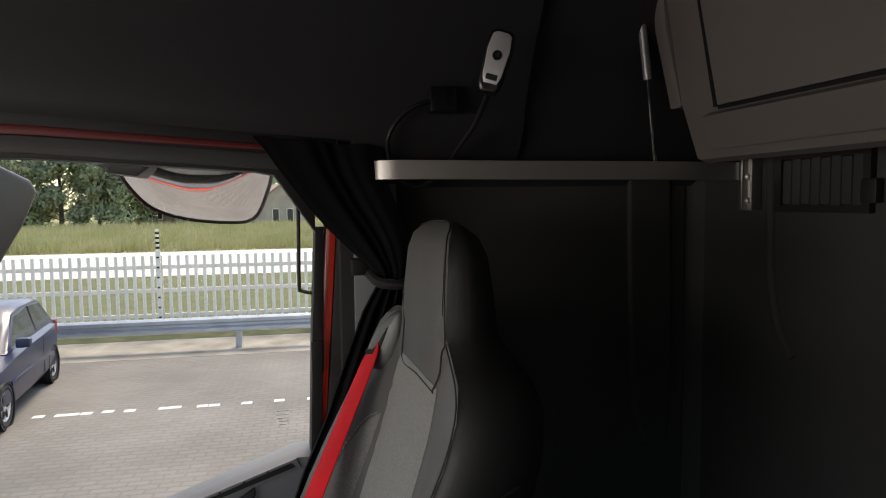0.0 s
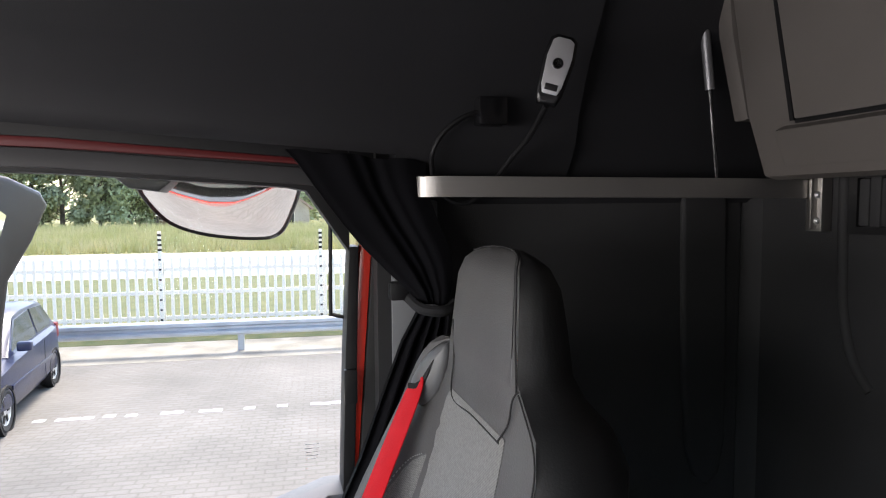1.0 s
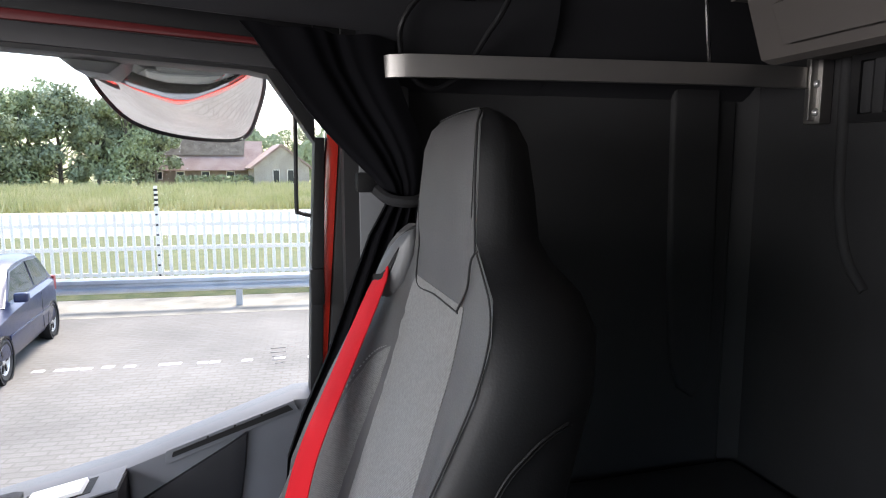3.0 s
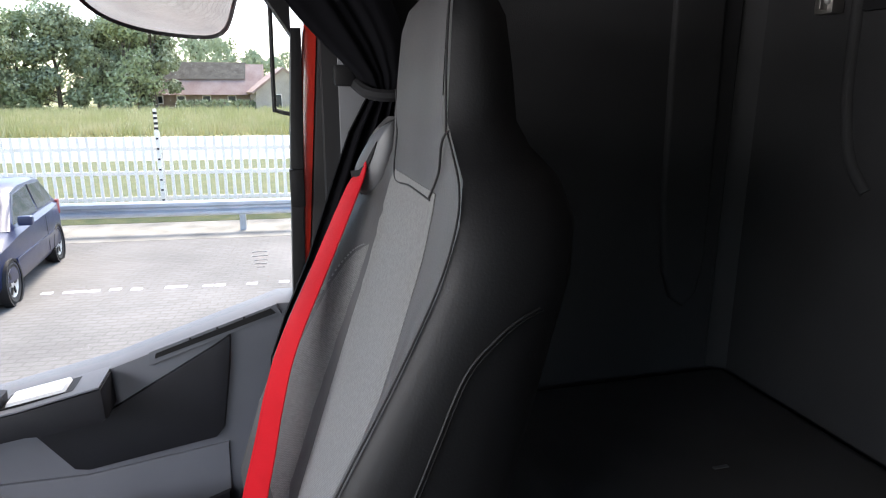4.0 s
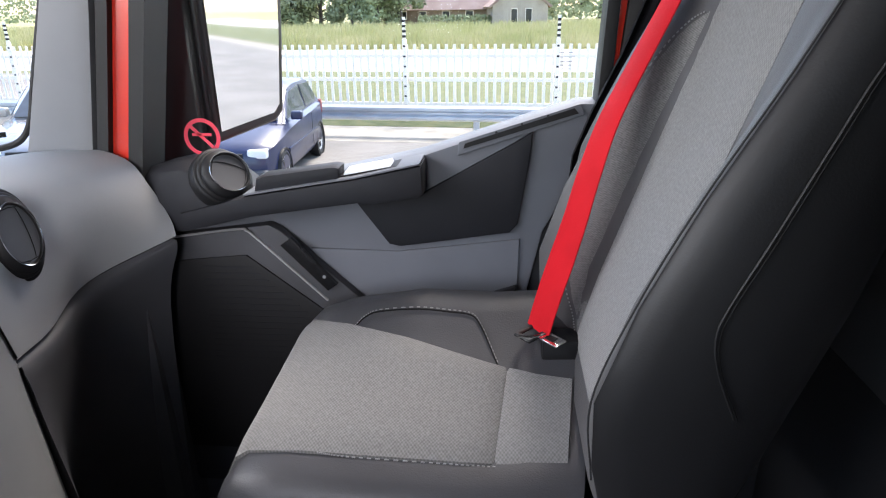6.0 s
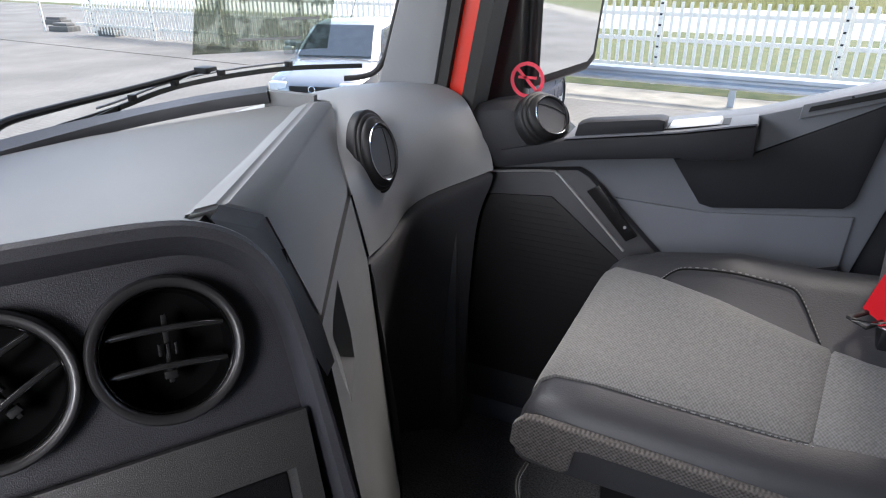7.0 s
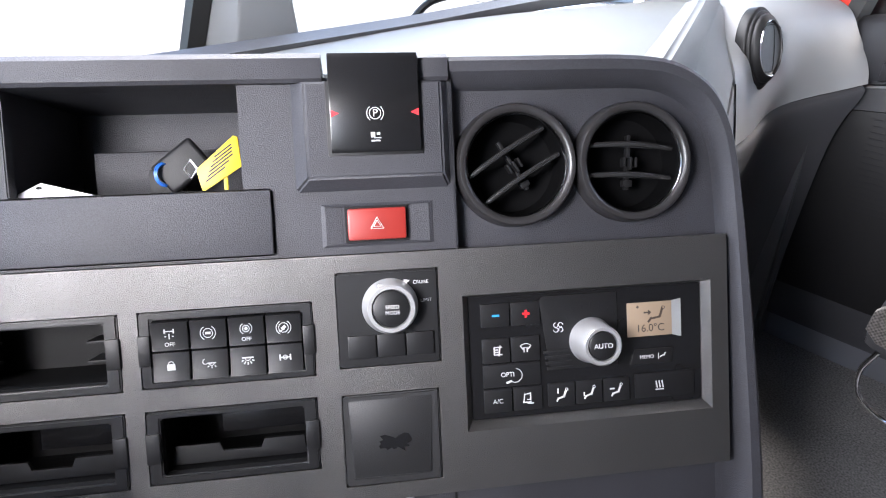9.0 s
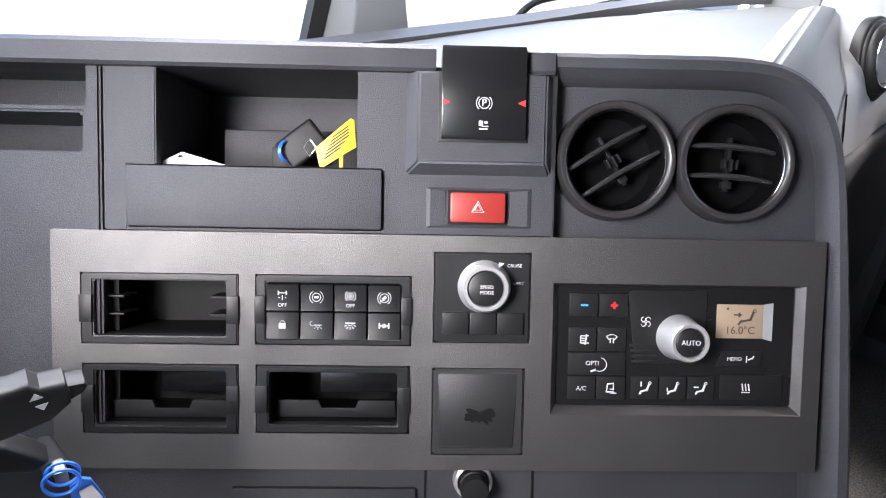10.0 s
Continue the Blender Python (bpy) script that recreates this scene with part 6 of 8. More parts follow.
_nt.links.new(_mx.outputs["Result"], next(n for n in _nt.nodes if n.bl_idname == "ShaderNodeBsdfTransparent").inputs[0])
cd = thing("window_card", pose(-0.93, 1.2, 1.15), "translucent printed sales sheet stuck to the windscreen, seen from behind", "sheet")
rows = []
for i in range(9):
    f = i / 8
    x, y = -1.02 + 0.16 * f, 1.0 + 0.18 * f
    rows.append([(x - 0.0 + (z - 1.1) * 0.28, y, z) for z in (1.098, 1.40)])
bm = bmesh.new()
loft(bm, [[a, b, (b[0] - 0.0006, b[1], b[2]), (a[0] - 0.0006, a[1], a[2])] for a, b in rows])
sheet = part("sheet", bm, M_FILM, cd, at_world=True)
for i, (f0, f1) in enumerate(((0.30, 0.78), (0.62, 0.9), (0.55, 0.95), (0.62, 0.92), (0.58, 0.95), (0.66, 0.9))):
    z = 1.118 + i * 0.034
    bar = [[(-1.02 + 0.16 * f + (q - 1.1) * 0.28 + 0.0015, 1.0 + 0.18 * f - 0.0008, q) for q in (z, z + 0.004)] for f in (f0, f1)]
    part("writing_bar", loft(bmesh.new(), [[a, b, (b[0] + 0.0004, b[1] - 0.0003, b[2]), (a[0] + 0.0004, a[1] - 0.0003, a[2])] for a, b in bar]), M_GREYPRINT, sheet, at_world=True)

# ---------------------------------------------------------------- steering wheel edge, stalk and hanging key
sw_ = thing("steering_wheel", pose(-0.60, -0.508, 0.935), "black leather covered steering wheel", "steering wheel")
bm = bmesh.new()
tm = aim((-0.60, -0.508, 0.935), (0.7, 0.0, 0.71))
ring_lathe(bm, [(0.225 + 0.016 * math.cos(a), 0.016 * math.sin(a)) for a in (2 * math.pi * i / 10 for i in range(10))], 56, tm)
part("rim", bm, M_BLACK, sw_, at_world=True)
bm = lathed([(0.0001, 0.03), (0.05, 0.028), (0.07, 0.01), (0.07, -0.04), (0.0001, -0.05)][::-1], 32, tm)
part("hub", bm, M_BLACK, sw_, at_world=True)
for a in (0, 180, 270):
    bm = boxed(0.05, 0.215, -0.022, 0.022, -0.012, 0.0, bevel=0.005)
    bm.transform(tm @ Matrix.Rotation(radians(a), 4, "Z"))
    part("spoke", bm, M_BLACK, sw_, at_world=True)
part("column", tubed([(-0.62, -0.508, 0.915), (-0.80, -0.508, 0.76), (-1.0, -0.508, 0.60)], 0.06, 16), M_BLACK, sw_, at_world=True)
sk = thing("column_stalk", pose(-0.68, -0.4, 0.87), "black control stalk with printed arrows", "stalk")
lever = part("lever", prismed([(-0.46, 0.885), (-0.30, 0.876), (-0.268, 0.872), (-0.257, 0.873), (-0.2515, 0.8665), (-0.236, 0.8645), (-0.234, 0.857), (-0.236, 0.846), (-0.252, 0.8365), (-0.279, 0.834), (-0.46, 0.842)], -0.668, -0.64, "x", bevel=0.006, seg=3), M_BLACK, sk, at_world=True)
part("tip", prismed([(-0.240, 0.862), (-0.224, 0.859), (-0.2225, 0.855), (-0.2265, 0.850), (-0.240, 0.846)], -0.664, -0.643, "x", bevel=0.004, seg=2), M_BLACK, sk, at_world=True)
for y, z, k in ((-0.2535, 0.8555, -1), (-0.2555, 0.861, 1)):
    bm = prismed([(-0.0042, 0.0), (0.0042, 0.0), (0.0, 0.0052 * k)], -0.0004, 0.0004, "z")
    bm.transform(aim((-0.6395, y, z), (1.0, 0.0, 0.0)))
    part("symbol", bm, M_GREYPRINT, lever, at_world=True)
sk = thing("column_stalk", pose(-0.72, -0.35, 0.77), "short black stalk low on the steering column", "stalk")
part("lever", prismed([(-0.45, 0.812), (-0.303, 0.794), (-0.289, 0.78), (-0.273, 0.761), (-0.267, 0.751), (-0.279, 0.745), (-0.30, 0.757), (-0.45, 0.765)], -0.73, -0.70, "x", bevel=0.006, seg=3), M_BLACK, sk, at_world=True)
hk = thing("hanging_keys", pose(-0.72, -0.26, 0.74), "ignition key with blue coiled tag in the lock", "keys")
part("lock", tubed([(-0.80, -0.275, 0.69), (-0.712, -0.264, 0.728)], 0.011, 16), M_BLACK, hk, at_world=True)
part("key", boxed(-0.714, -0.694, -0.2675, -0.2575, 0.726, 0.742, bevel=0.003, seg=2), M_GREYMETAL, hk, "worn metal key", at_world=True)
for k, (y, z, r) in enumerate(((-0.2605, 0.7435, 0.0125), (-0.263, 0.7385, 0.0135))):
    part("ring", tubed([(-0.69 + 0.004 * k + 0.002 * math.cos(a), y + r * math.cos(a), z + r * math.sin(a)) for a in (i * math.pi / 14 for i in range(29))], 0.0016, 6), M_BLUE, hk, "blue plastic ring", at_world=True)
part("tag", prismed([(-0.259, 0.724), (-0.249, 0.7275), (-0.2425, 0.7225), (-0.2375, 0.70), (-0.235, 0.672), (-0.256, 0.668), (-0.262, 0.70)], -0.697, -0.693, "x", bevel=0.001), M_BLUE, hk, at_world=True)
part("paper_insert", prismed([(-0.254, 0.7155), (-0.2435, 0.7175), (-0.239, 0.70), (-0.237, 0.676), (-0.253, 0.672)], -0.6928, -0.692, "x"), M_PAPER, hk, "white paper insert", at_world=True)

# ---------------------------------------------------------------- fillers and small trim of the cab side
single("trim_bulkhead", boxed(-1.16, -1.12, -1.1, -0.08, 0.1, 0.62), M_BLACKSOFT, "black bulkhead behind the pedals", "trim", kind="structure")
single("trim_kick", boxed(-1.2, -0.60, 1.205, 1.335, 0.2, 0.93), M_BLACKSOFT, "black kick panel beside the foot well", "trim", kind="structure")
single("trim_post_low", boxed(0.06, 0.30, 1.302, 1.335, 0.2, 1.06, bevel=0.008), M_DOORDARK, "dark lower lining of the door post", "trim", kind="structure")
single("trim_post_top", boxed(0.2, 0.30, 1.285, 1.375, 1.575, 1.74), M_BLACK, "black upper corner of the door frame", "trim", kind="structure")


def door_vent():
    d = bpy.data.objects["door_1"]
    rings = []
    for x, y0, z0, z1 in ((-0.62, 1.245, 0.89, 0.985), (-0.56, 1.215, 0.898, 1.01), (-0.50, 1.2, 0.909, 1.022), (-0.45, 1.2, 0.922, 1.01), (-0.41, 1.205, 0.934, 0.975), (-0.385, 1.215, 0.94, 0.956)):
        rings.append([(x, y0, z0), (x, y0 - 0.004, (z0 + z1) / 2), (x, y0 + 0.012, z1 - 0.012), (x, y0 + 0.035, z1), (x, 1.33, z1 - 0.005), (x, 1.33, z0)])
    dpart("vent_housing", loft(bmesh.new(), rings), M_DOORDARK, d, "dark vent housing", at_world=True)
    round_vent(d, DOOR_AT @ aim((-0.428, 1.228, 0.998), (0.70, -0.46, 0.52)), 0.038, 62)
    dpart("trim_line", tubed(smooth_line([(-0.54, 1.2245, 0.888), (-0.42, 1.2235, 0.905), (-0.402, 1.2235, 0.902), (-0.385, 1.2235, 0.888), (-0.27, 1.2235, 0.775)], 5), 0.0024, 6), M_SATIN, d, "thin bright edge line", at_world=True)
    dpart("switch_dot", lathed([(0.0001, 0), (0.003, 0), (0.003, 0.001), (0.0001, 0.001)], 12, aim((-0.272, 1.2188, 0.822), (0, -1, 0))), M_SATIN, d, at_world=True)
    # no smoking sticker on the glass
    at = aim((-0.512, 1.334, 1.040), (0, -1, 0))
    stk = part("sticker", ring_lathe(bmesh.new(), [(0.027, 0), (0.034, 0), (0.034, 0.0006), (0.027, 0.0006)], 40, at), M_STICKER, d, "round red no smoking sticker", at_world=True)
    b2 = boxed(-0.028, 0.028, -0.003, 0.003, 0, 0.0006)
    b2.transform(at @ Matrix.Rotation(radians(-45), 4, "Z"))
    part("bar", b2, M_STICKER, stk, at_world=True)
    b2 = boxed(-0.018, 0.018, 0.002, 0.007, 0, 0.0006)
    b2.transform(at)
    part("symbol", b2, M_STICKER, stk, at_world=True)
    # faint etched writing low on the glass
    for i, (w, z) in enumerate(((0.024, 1.181), (0.026, 1.174), (0.02, 1.167), (0.022, 1.161), (0.014, 1.155))):
        part("etched_bar", boxed(0.132 - w / 2, 0.132 + w / 2, 1.3365, 1.3375, z - 0.0006, z + 0.0006), M_GREYPRINT, d, at_world=True)
    for i, (x, z) in enumerate(((0.02, 1.068), (0.06, 1.081), (0.10, 1.094))):
        dpart("sill_screw", lathed([(0.0001, 0), (0.002, 0), (0.002, 0.001)], 8, aim((x, 1.2445, z), (0, -1, 0))), M_BLACK, d, at_world=True)
    part("hinge_box", boxed(0.186, 0.208, 1.292, 1.306, 1.26, 1.32, bevel=0.003), M_BLACK, d, at_world=True)


M_STICKER = material("red_sticker", (0.75, 0.04, 0.08), 0.5, var=0.05)
door_vent()


def curtain():
    c = thing("curtain", pose(0.25, 1.22, 1.68), "black window curtain gathered and tied back", "curtain")
    rings = []
    #        middle of the upper swag, from header down to the tie
    for f, (x0, y0, z0), (x1, y1, z1) in ((0, (0.095, 1.214, 1.685), (0.312, 1.207, 1.668)), (0.12, (0.113, 1.211, 1.664), (0.311, 1.203, 1.645)), (0.25, (0.134, 1.209, 1.632), (0.314, 1.2, 1.615)), (0.45, (0.178, 1.207, 1.572), (0.331, 1.197, 1.567)), (0.6, (0.21, 1.206, 1.534), (0.345, 1.195, 1.535)), (0.75, (0.246, 1.206, 1.497), (0.352, 1.195, 1.50)), (0.9, (0.283, 1.21, 1.462), (0.35, 1.2, 1.46)), (1, (0.297, 1.212, 1.442), (0.345, 1.205, 1.436))):
        row = []
        n = 64
        for i in range(n + 1):
            t = i / n
            u = t + 0.05 * math.sin(t * 9 + 1) + 0.03 * f * math.sin(t * 5)
            amp = 0.0022 * (0.45 + 0.55 * math.sin(t * 3.1) ** 2)
            row.append(Vector((x0, y0, z0)).lerp(Vector((x1, y1, z1)), t) + Vector((0, amp * math.sin(u * 34) + 0.004 * math.sin(u * 13 + f), 0.002 * math.sin(t * 17 + f * 5) * (1 - f))))
        rings.append(row + [p + Vector((0, 0.012, 0)) for p in row[::-1]])
    part("upper_cloth", loft(bmesh.new(), rings), M_CURTAIN, c, at_world=True)
    rings = []
    for (x0, z0), (x1, z1), y in (((0.300, 1.432), (0.348, 1.432), 1.21), ((0.272, 1.38), (0.345, 1.38), 1.215), ((0.240, 1.29), (0.325, 1.29), 1.225), ((0.205, 1.19), (0.30, 1.18), 1.232), ((0.165, 1.10), (0.27, 1.08), 1.235), ((0.14, 1.03), (0.25, 0.95), 1.235), ((0.13, 0.9), (0.24, 0.8), 1.235)):
        row = []
        for i in range(29):
            t = i / 28
            row.append(Vector((x0 + (x1 - x0) * t, y + 0.010 * math.sin(t * 24), z0 + (z1 - z0) * t)))
        rings.append(row + [p + Vector((0, 0.014, 0)) for p in row[::-1]])
    part("lower_cloth", loft(bmesh.new(), rings), M_CURTAIN, c, at_world=True)
    part("tie_band", tubed(smooth_line([(0.285, 1.235, 1.45), (0.30, 1.195, 1.435), (0.335, 1.185, 1.432), (0.36, 1.21, 1.44)], 5), 0.009, 8), M_TIE, c, "dark grey tie band", at_world=True)
    part("tie_hook", boxed(0.255, 0.285, 1.225, 1.25, 1.445, 1.475, bevel=0.005), M_BLACK, c, at_world=True)


M_TIE = material("dark_grey_band_cloth", (0.009, 0.009, 0.0105), 0.85, grain=0.4)
curtain()


def reading_lamp():
    l = thing("reading_lamp", pose(0.45, 1.05, 1.75), "black goose-neck reading lamp with silver face", "lamp")
    at = aim((0.461, 1.055, 1.784), (-0.35, -0.93, -0.05), 0) @ Matrix.Rotation(radians(-16), 4, "Z") @ Matrix.Scale(0.9, 4)
    out = [(-0.015, -0.052), (0.015, -0.052), (0.021, -0.035), (0.025, 0.02), (0.021, 0.05), (0.012, 0.056), (-0.012, 0.056), (-0.021, 0.05), (-0.025, 0.02), (-0.021, -0.035)]
    head = part("lamp_head", prismed(out, -0.012, 0.010, "z", bevel=0.006, seg=3, m=at), M_GLOSS, l, at_world=True)
    inn = [(x * 0.78, y * 0.8 + 0.006) for x, y in out]
    part("face", prismed(inn, 0.009, 0.0125, "z", bevel=0.001, m=at), M_SATIN, head, "ribbed silver face", at_world=True)
    part("lens", lathed([(0.0001, 0.0125), (0.0045, 0.0125), (0.006, 0.0145), (0.0075, 0.0145), (0.0085, 0.0125)], 24, at @ Matrix.Translation((0, 0.012, 0))), M_GLOSS, head, at_world=True)
    b2 = boxed(-0.010, 0.010, -0.030, -0.020, 0.0125, 0.0145, bevel=0.001)
    b2.transform(at)
    part("switch", b2, M_BLACK, head, at_world=True)
    neck = smooth_line([(0.450, 1.06, 1.738), (0.449, 1.12, 1.70), (0.44, 1.165, 1.673), (0.431, 1.203, 1.646), (0.416, 1.215, 1.622), (0.4, 1.22, 1.611), (0.378, 1.22, 1.601), (0.35, 1.215, 1.608), (0.328, 1.21, 1.632), (0.318, 1.197, 1.659), (0.316, 1.18, 1.684), (0.333, 1.172, 1.713), (0.36, 1.165, 1.733), (0.385, 1.165, 1.742)], 6)
    part("goose_neck", tubed(neck, 0.0042, 8), M_BLACK, l, at_world=True)
    part("socket", boxed(0.382, 0.428, 1.15, 1.182, 1.722, 1.765, bevel=0.004), M_GLOSS, l, "square black wall socket", at_world=True)


reading_lamp()
# fixings of the guard bar
g = bpy.data.objects["guard_bar"]
for z in (1.655, 1.612, 1.568):
    part("bolt", lathed([(0.0001, 0.006), (0.004, 0.0055), (0.006, 0.003), (0.006, 0)], 12, aim((0.965, 1.094, z), (0, -1, 0))), M_SATIN, g, at_world=True)
part("wall_plate", boxed(0.966, 0.988, 1.085, 1.118, 1.55, 1.672, bevel=0.002), M_ALU, g, at_world=True)
# gas strut beside the locker
s_ = thing("gas_strut", pose(0.8, 1.14, 1.75), "silver gas strut that holds the locker flap", "gas strut")
part("cylinder", tubed([(0.760, 1.142, 1.98), (0.787, 1.144, 1.789)], 0.008, 12), M_GREYMETAL, s_, at_world=True)
part("rod", tubed([(0.787, 1.144, 1.79), (0.807, 1.146, 1.63)], 0.0035, 8), M_CHROME, s_, at_world=True)
# locker: frame, door panel, bottom rail
k = bpy.data.objects["overhead_locker"]
part("door_panel", prismed([(0.826, 1.726), (0.778, 1.93), (0.755, 2.09), (0.745, 2.085), (0.770, 1.925), (0.815, 1.722)], -0.3, 0.995, "y", bevel=0.004), M_LOCKER, k, "flat locker door", at_world=True)
part("bottom_rail", prismed([(0.856, 1.660), (0.838, 1.655), (0.814, 1.708), (0.83, 1.716)], -0.6, 1.035, "y", bevel=0.006), M_LOCKER, k, "raised lower rail", at_world=True)
part("upright_strip", prismed([(0.822, 1.75), (0.765, 2.05), (0.755, 2.048), (0.81, 1.748)], 0.737, 0.753, "y", bevel=0.003), M_ALU, k, "slim bright aluminium strip", at_world=True)
part("end_panel", prismed([(0.95, 1.735), (0.826, 1.735), (0.792, 1.87), (0.765, 2.12), (0.95, 2.12)], 1.10, 1.134, "y", bevel=0.008), M_LOCKER, k, at_world=True)
part("door_gap", prismed([(0.8235, 1.722), (0.7775, 1.93), (0.7545, 2.09), (0.7485, 2.088), (0.7735, 1.927), (0.8165, 1.72)], 0.9965, 1.004, "y"), M_CAVITY, k, at_world=True)
part("rail_gap", prismed([(0.8225, 1.7165), (0.8205, 1.7225), (0.8265, 1.7245), (0.829, 1.7185)], -0.3, 1.0, "y"), M_CAVITY, k, at_world=True)
# vent in the rear wall
v = thing("wall_vent", pose(0.985, 0.96, 1.6), "black slatted vent in the rear wall", "vent")
part("frame", holed(bmesh.new(), 0.86, 1.045, 1.548, 1.65, [(0.873, 1.03, 1.56, 1.638)], 0.978, 0.99, put=lambda u, q, w: (w, u, q)), M_BLACK, v, at_world=True, smooth=False)
for i in range(8):
    part("slat", boxed(0.980, 0.99, 0.874 + i * 0.0195, 0.8925 + i * 0.0195, 1.557 + 0.004 * (i % 2), 1.641 - 0.004 * (i % 2), bevel=0.004), M_WALL, v, at_world=True)
part("latch", boxed(0.972, 0.985, 0.845, 0.872, 1.563, 1.60, bevel=0.003), M_BLACK, v, at_world=True)
# pressed ribs of the rear wall
rb = single("trim_rear_rib", tubed(smooth_line([(0.992, 1.066, 1.9), (0.991, 1.062, 1.5), (0.991, 1.054, 1.40), (0.991, 1.035, 1.335), (0.993, 1.004, 1.295)], 6), 0.010, 10), M_WALL, "pressed rib of the charcoal rear lining", "trim", kind="structure")
ch = [(0.815, 1.98), (0.82, 1.5), (0.826, 1.25), (0.838, 1.12), (0.858, 1.066), (0.888, 1.047), (0.914, 1.07), (0.925, 1.13), (0.926, 1.25), (0.918, 1.6), (0.912, 1.98)]
single("trim_channel", prismed(ch, 1.2525, 1.266, "y", bevel=0.009, seg=4), M_WALL, "pressed channel of the charcoal side lining", "trim", kind="structure")
# seam of the side lining
single("trim_seam", tubed([(0.56, 1.17, 1.9), (0.57, 1.2, 1.78), (0.75, 1.2, 1.775), (0.98, 1.2, 1.765)], 0.003, 6), M_BLACKSOFT, "seam between header and side lining", "trim", kind="structure")
lb = thing("mattress_tag", pose(0.75, 0.95, 0.92), "small dark tag lying on the mattress", "label")
part("tag", boxed(-0.012, 0.012, -0.003, 0.003, 0.0, 0.0015, bevel=0.0005), M_GREYMETAL, lb)

# ---------------------------------------------------------------- outside
OUT = pose(0, 0, -1.3, 0, 0, -5)


def paving_material():
    m = material("grey_concrete_paving", (0.2, 0.186, 0.166), 0.92, var=0.16, scale=0.5)
    nt, ns = m.node_tree, m.node_tree.nodes
    b = ns["Principled BSDF"]
    tc = ns.new("ShaderNodeTexCoord")
    br = ns.new("ShaderNodeTexBrick")
    br.inputs["Scale"].default_value, br.inputs["Mortar Size"].default_value = 1.0, 0.012
    br.inputs["Brick Width"].default_value, br.inputs["Row Height"].default_value = 0.22, 0.11
    br.inputs["Color1"].default_value, br.inputs["Color2"].default_value, br.inputs["Mortar"].default_value = (1, 1, 1, 1), (0.9, 0.89, 0.88, 1), (0.78, 0.76, 0.74, 1)
    nt.links.new(tc.outputs["Object"], br.inputs["Vector"])
    old = b.inputs["Base Color"].links[0].from_socket
    mul = ns.new("ShaderNodeMix")
    mul.data_type, mul.blend_type = "RGBA", "MULTIPLY"
    mul.inputs["Factor"].default_value = 1.0
    nt.links.new(old, mul.inputs["A"])
    nt.links.new(br.outputs["Color"], mul.inputs["B"])
    nt.links.new(mul.outputs["Result"], b.inputs["Base Color"])
    return m


M_PAVE = paving_material()
M_SAND = material("pale_sand", (0.29, 0.262, 0.215), 0.95, var=0.25, scale=1.5)
M_GRASSG = material("mown_grass", (0.065, 0.085, 0.02), 0.9, color2=(0.14, 0.135, 0.05), scale=2.5)
M_MEADOW = material("meadow_ground", (0.2, 0.21, 0.075), 0.9, color2=(0.3, 0.27, 0.12), scale=0.4)
M_ROAD = material("pale_concrete_road", (0.6, 0.57, 0.53), 0.9, var=0.1, scale=0.8)
M_FENCE = material("white_coated_steel", (0.9, 0.83, 0.73), 0.4, var=0.03)
M_ZINC = material("galvanised_steel", (0.5, 0.53, 0.57), 0.45, metal=0.5, var=0.1, scale=3)
M_BLADE = material("tall_meadow_grass", (0.4, 0.4, 0.165), 0.8, color2=(0.62, 0.55, 0.32), scale=0.35)
M_LEAF = material("tree_leaves", (0.21, 0.24, 0.14), 0.8, color2=(0.31, 0.34, 0.2), scale=0.5)
M_LEAF2 = material("light_tree_leaves", (0.25, 0.295, 0.155), 0.8, color2=(0.36, 0.40, 0.22), scale=0.5)
M_BARK = material("grey_bark", (0.12, 0.1, 0.08), 0.9, var=0.3, scale=3)
M_BRICK = material("brown_brick", (0.26, 0.19, 0.14), 0.9, var=0.2, scale=1.0)
M_ROOF = material("weathered_red_roof_tiles", (0.3, 0.2, 0.17), 0.9, color2=(0.38, 0.28, 0.24), scale=0.6)
M_RENDERWALL = material("pale_rendered_wall", (0.42, 0.36, 0.3), 0.9, var=0.1, scale=0.8)
M_PANE = material("dark_window_pane", (0.03, 0.035, 0.04), 0.15, var=0.1)


def slab(name, x0, x1, y0, y1, z0, z1, mat, label, category):
    ob = single(name, boxed(x0, x1, y0, y1, z0, z1), mat, label, category, kind="structure", smooth=False)
    ob.matrix_basis = OUT
    return ob


slab("ground", -900, 900, -900, 900, -0.5, -0.03, M_MEADOW, "flat grassy ground reaching the horizon", "ground")
slab("pavement", -80, 260, -140, 12.66, -0.03, 0.0, M_PAVE, "grey block paved yard with pale marks", "pavement")
slab("sand_strip", -80, 260, 12.66, 14.4, -0.03, 0.004, M_SAND, "strip of pale sandy gravel along the yard", "ground")
slab("verge", -90, 260, 14.4, 27.5, -0.03, 0.01, M_GRASSG, "mown grass verge behind the fence", "grass")
slab("yard_edge", -80, -13.5, 12.66, 26, -0.03, 0.014, M_PAVE, "paved yard running up to the gate", "pavement")
slab("road", -200, 200, 27.5, 42, -0.03, 0.0, M_ROAD, "pale concrete road", "road")

# pale marker stones in the paving
random.seed(11)
mk = thing("marking_line", OUT, "broken line of white marker stones set in the paving", "road marking", kind="structure")
stone = None
x = -9.0
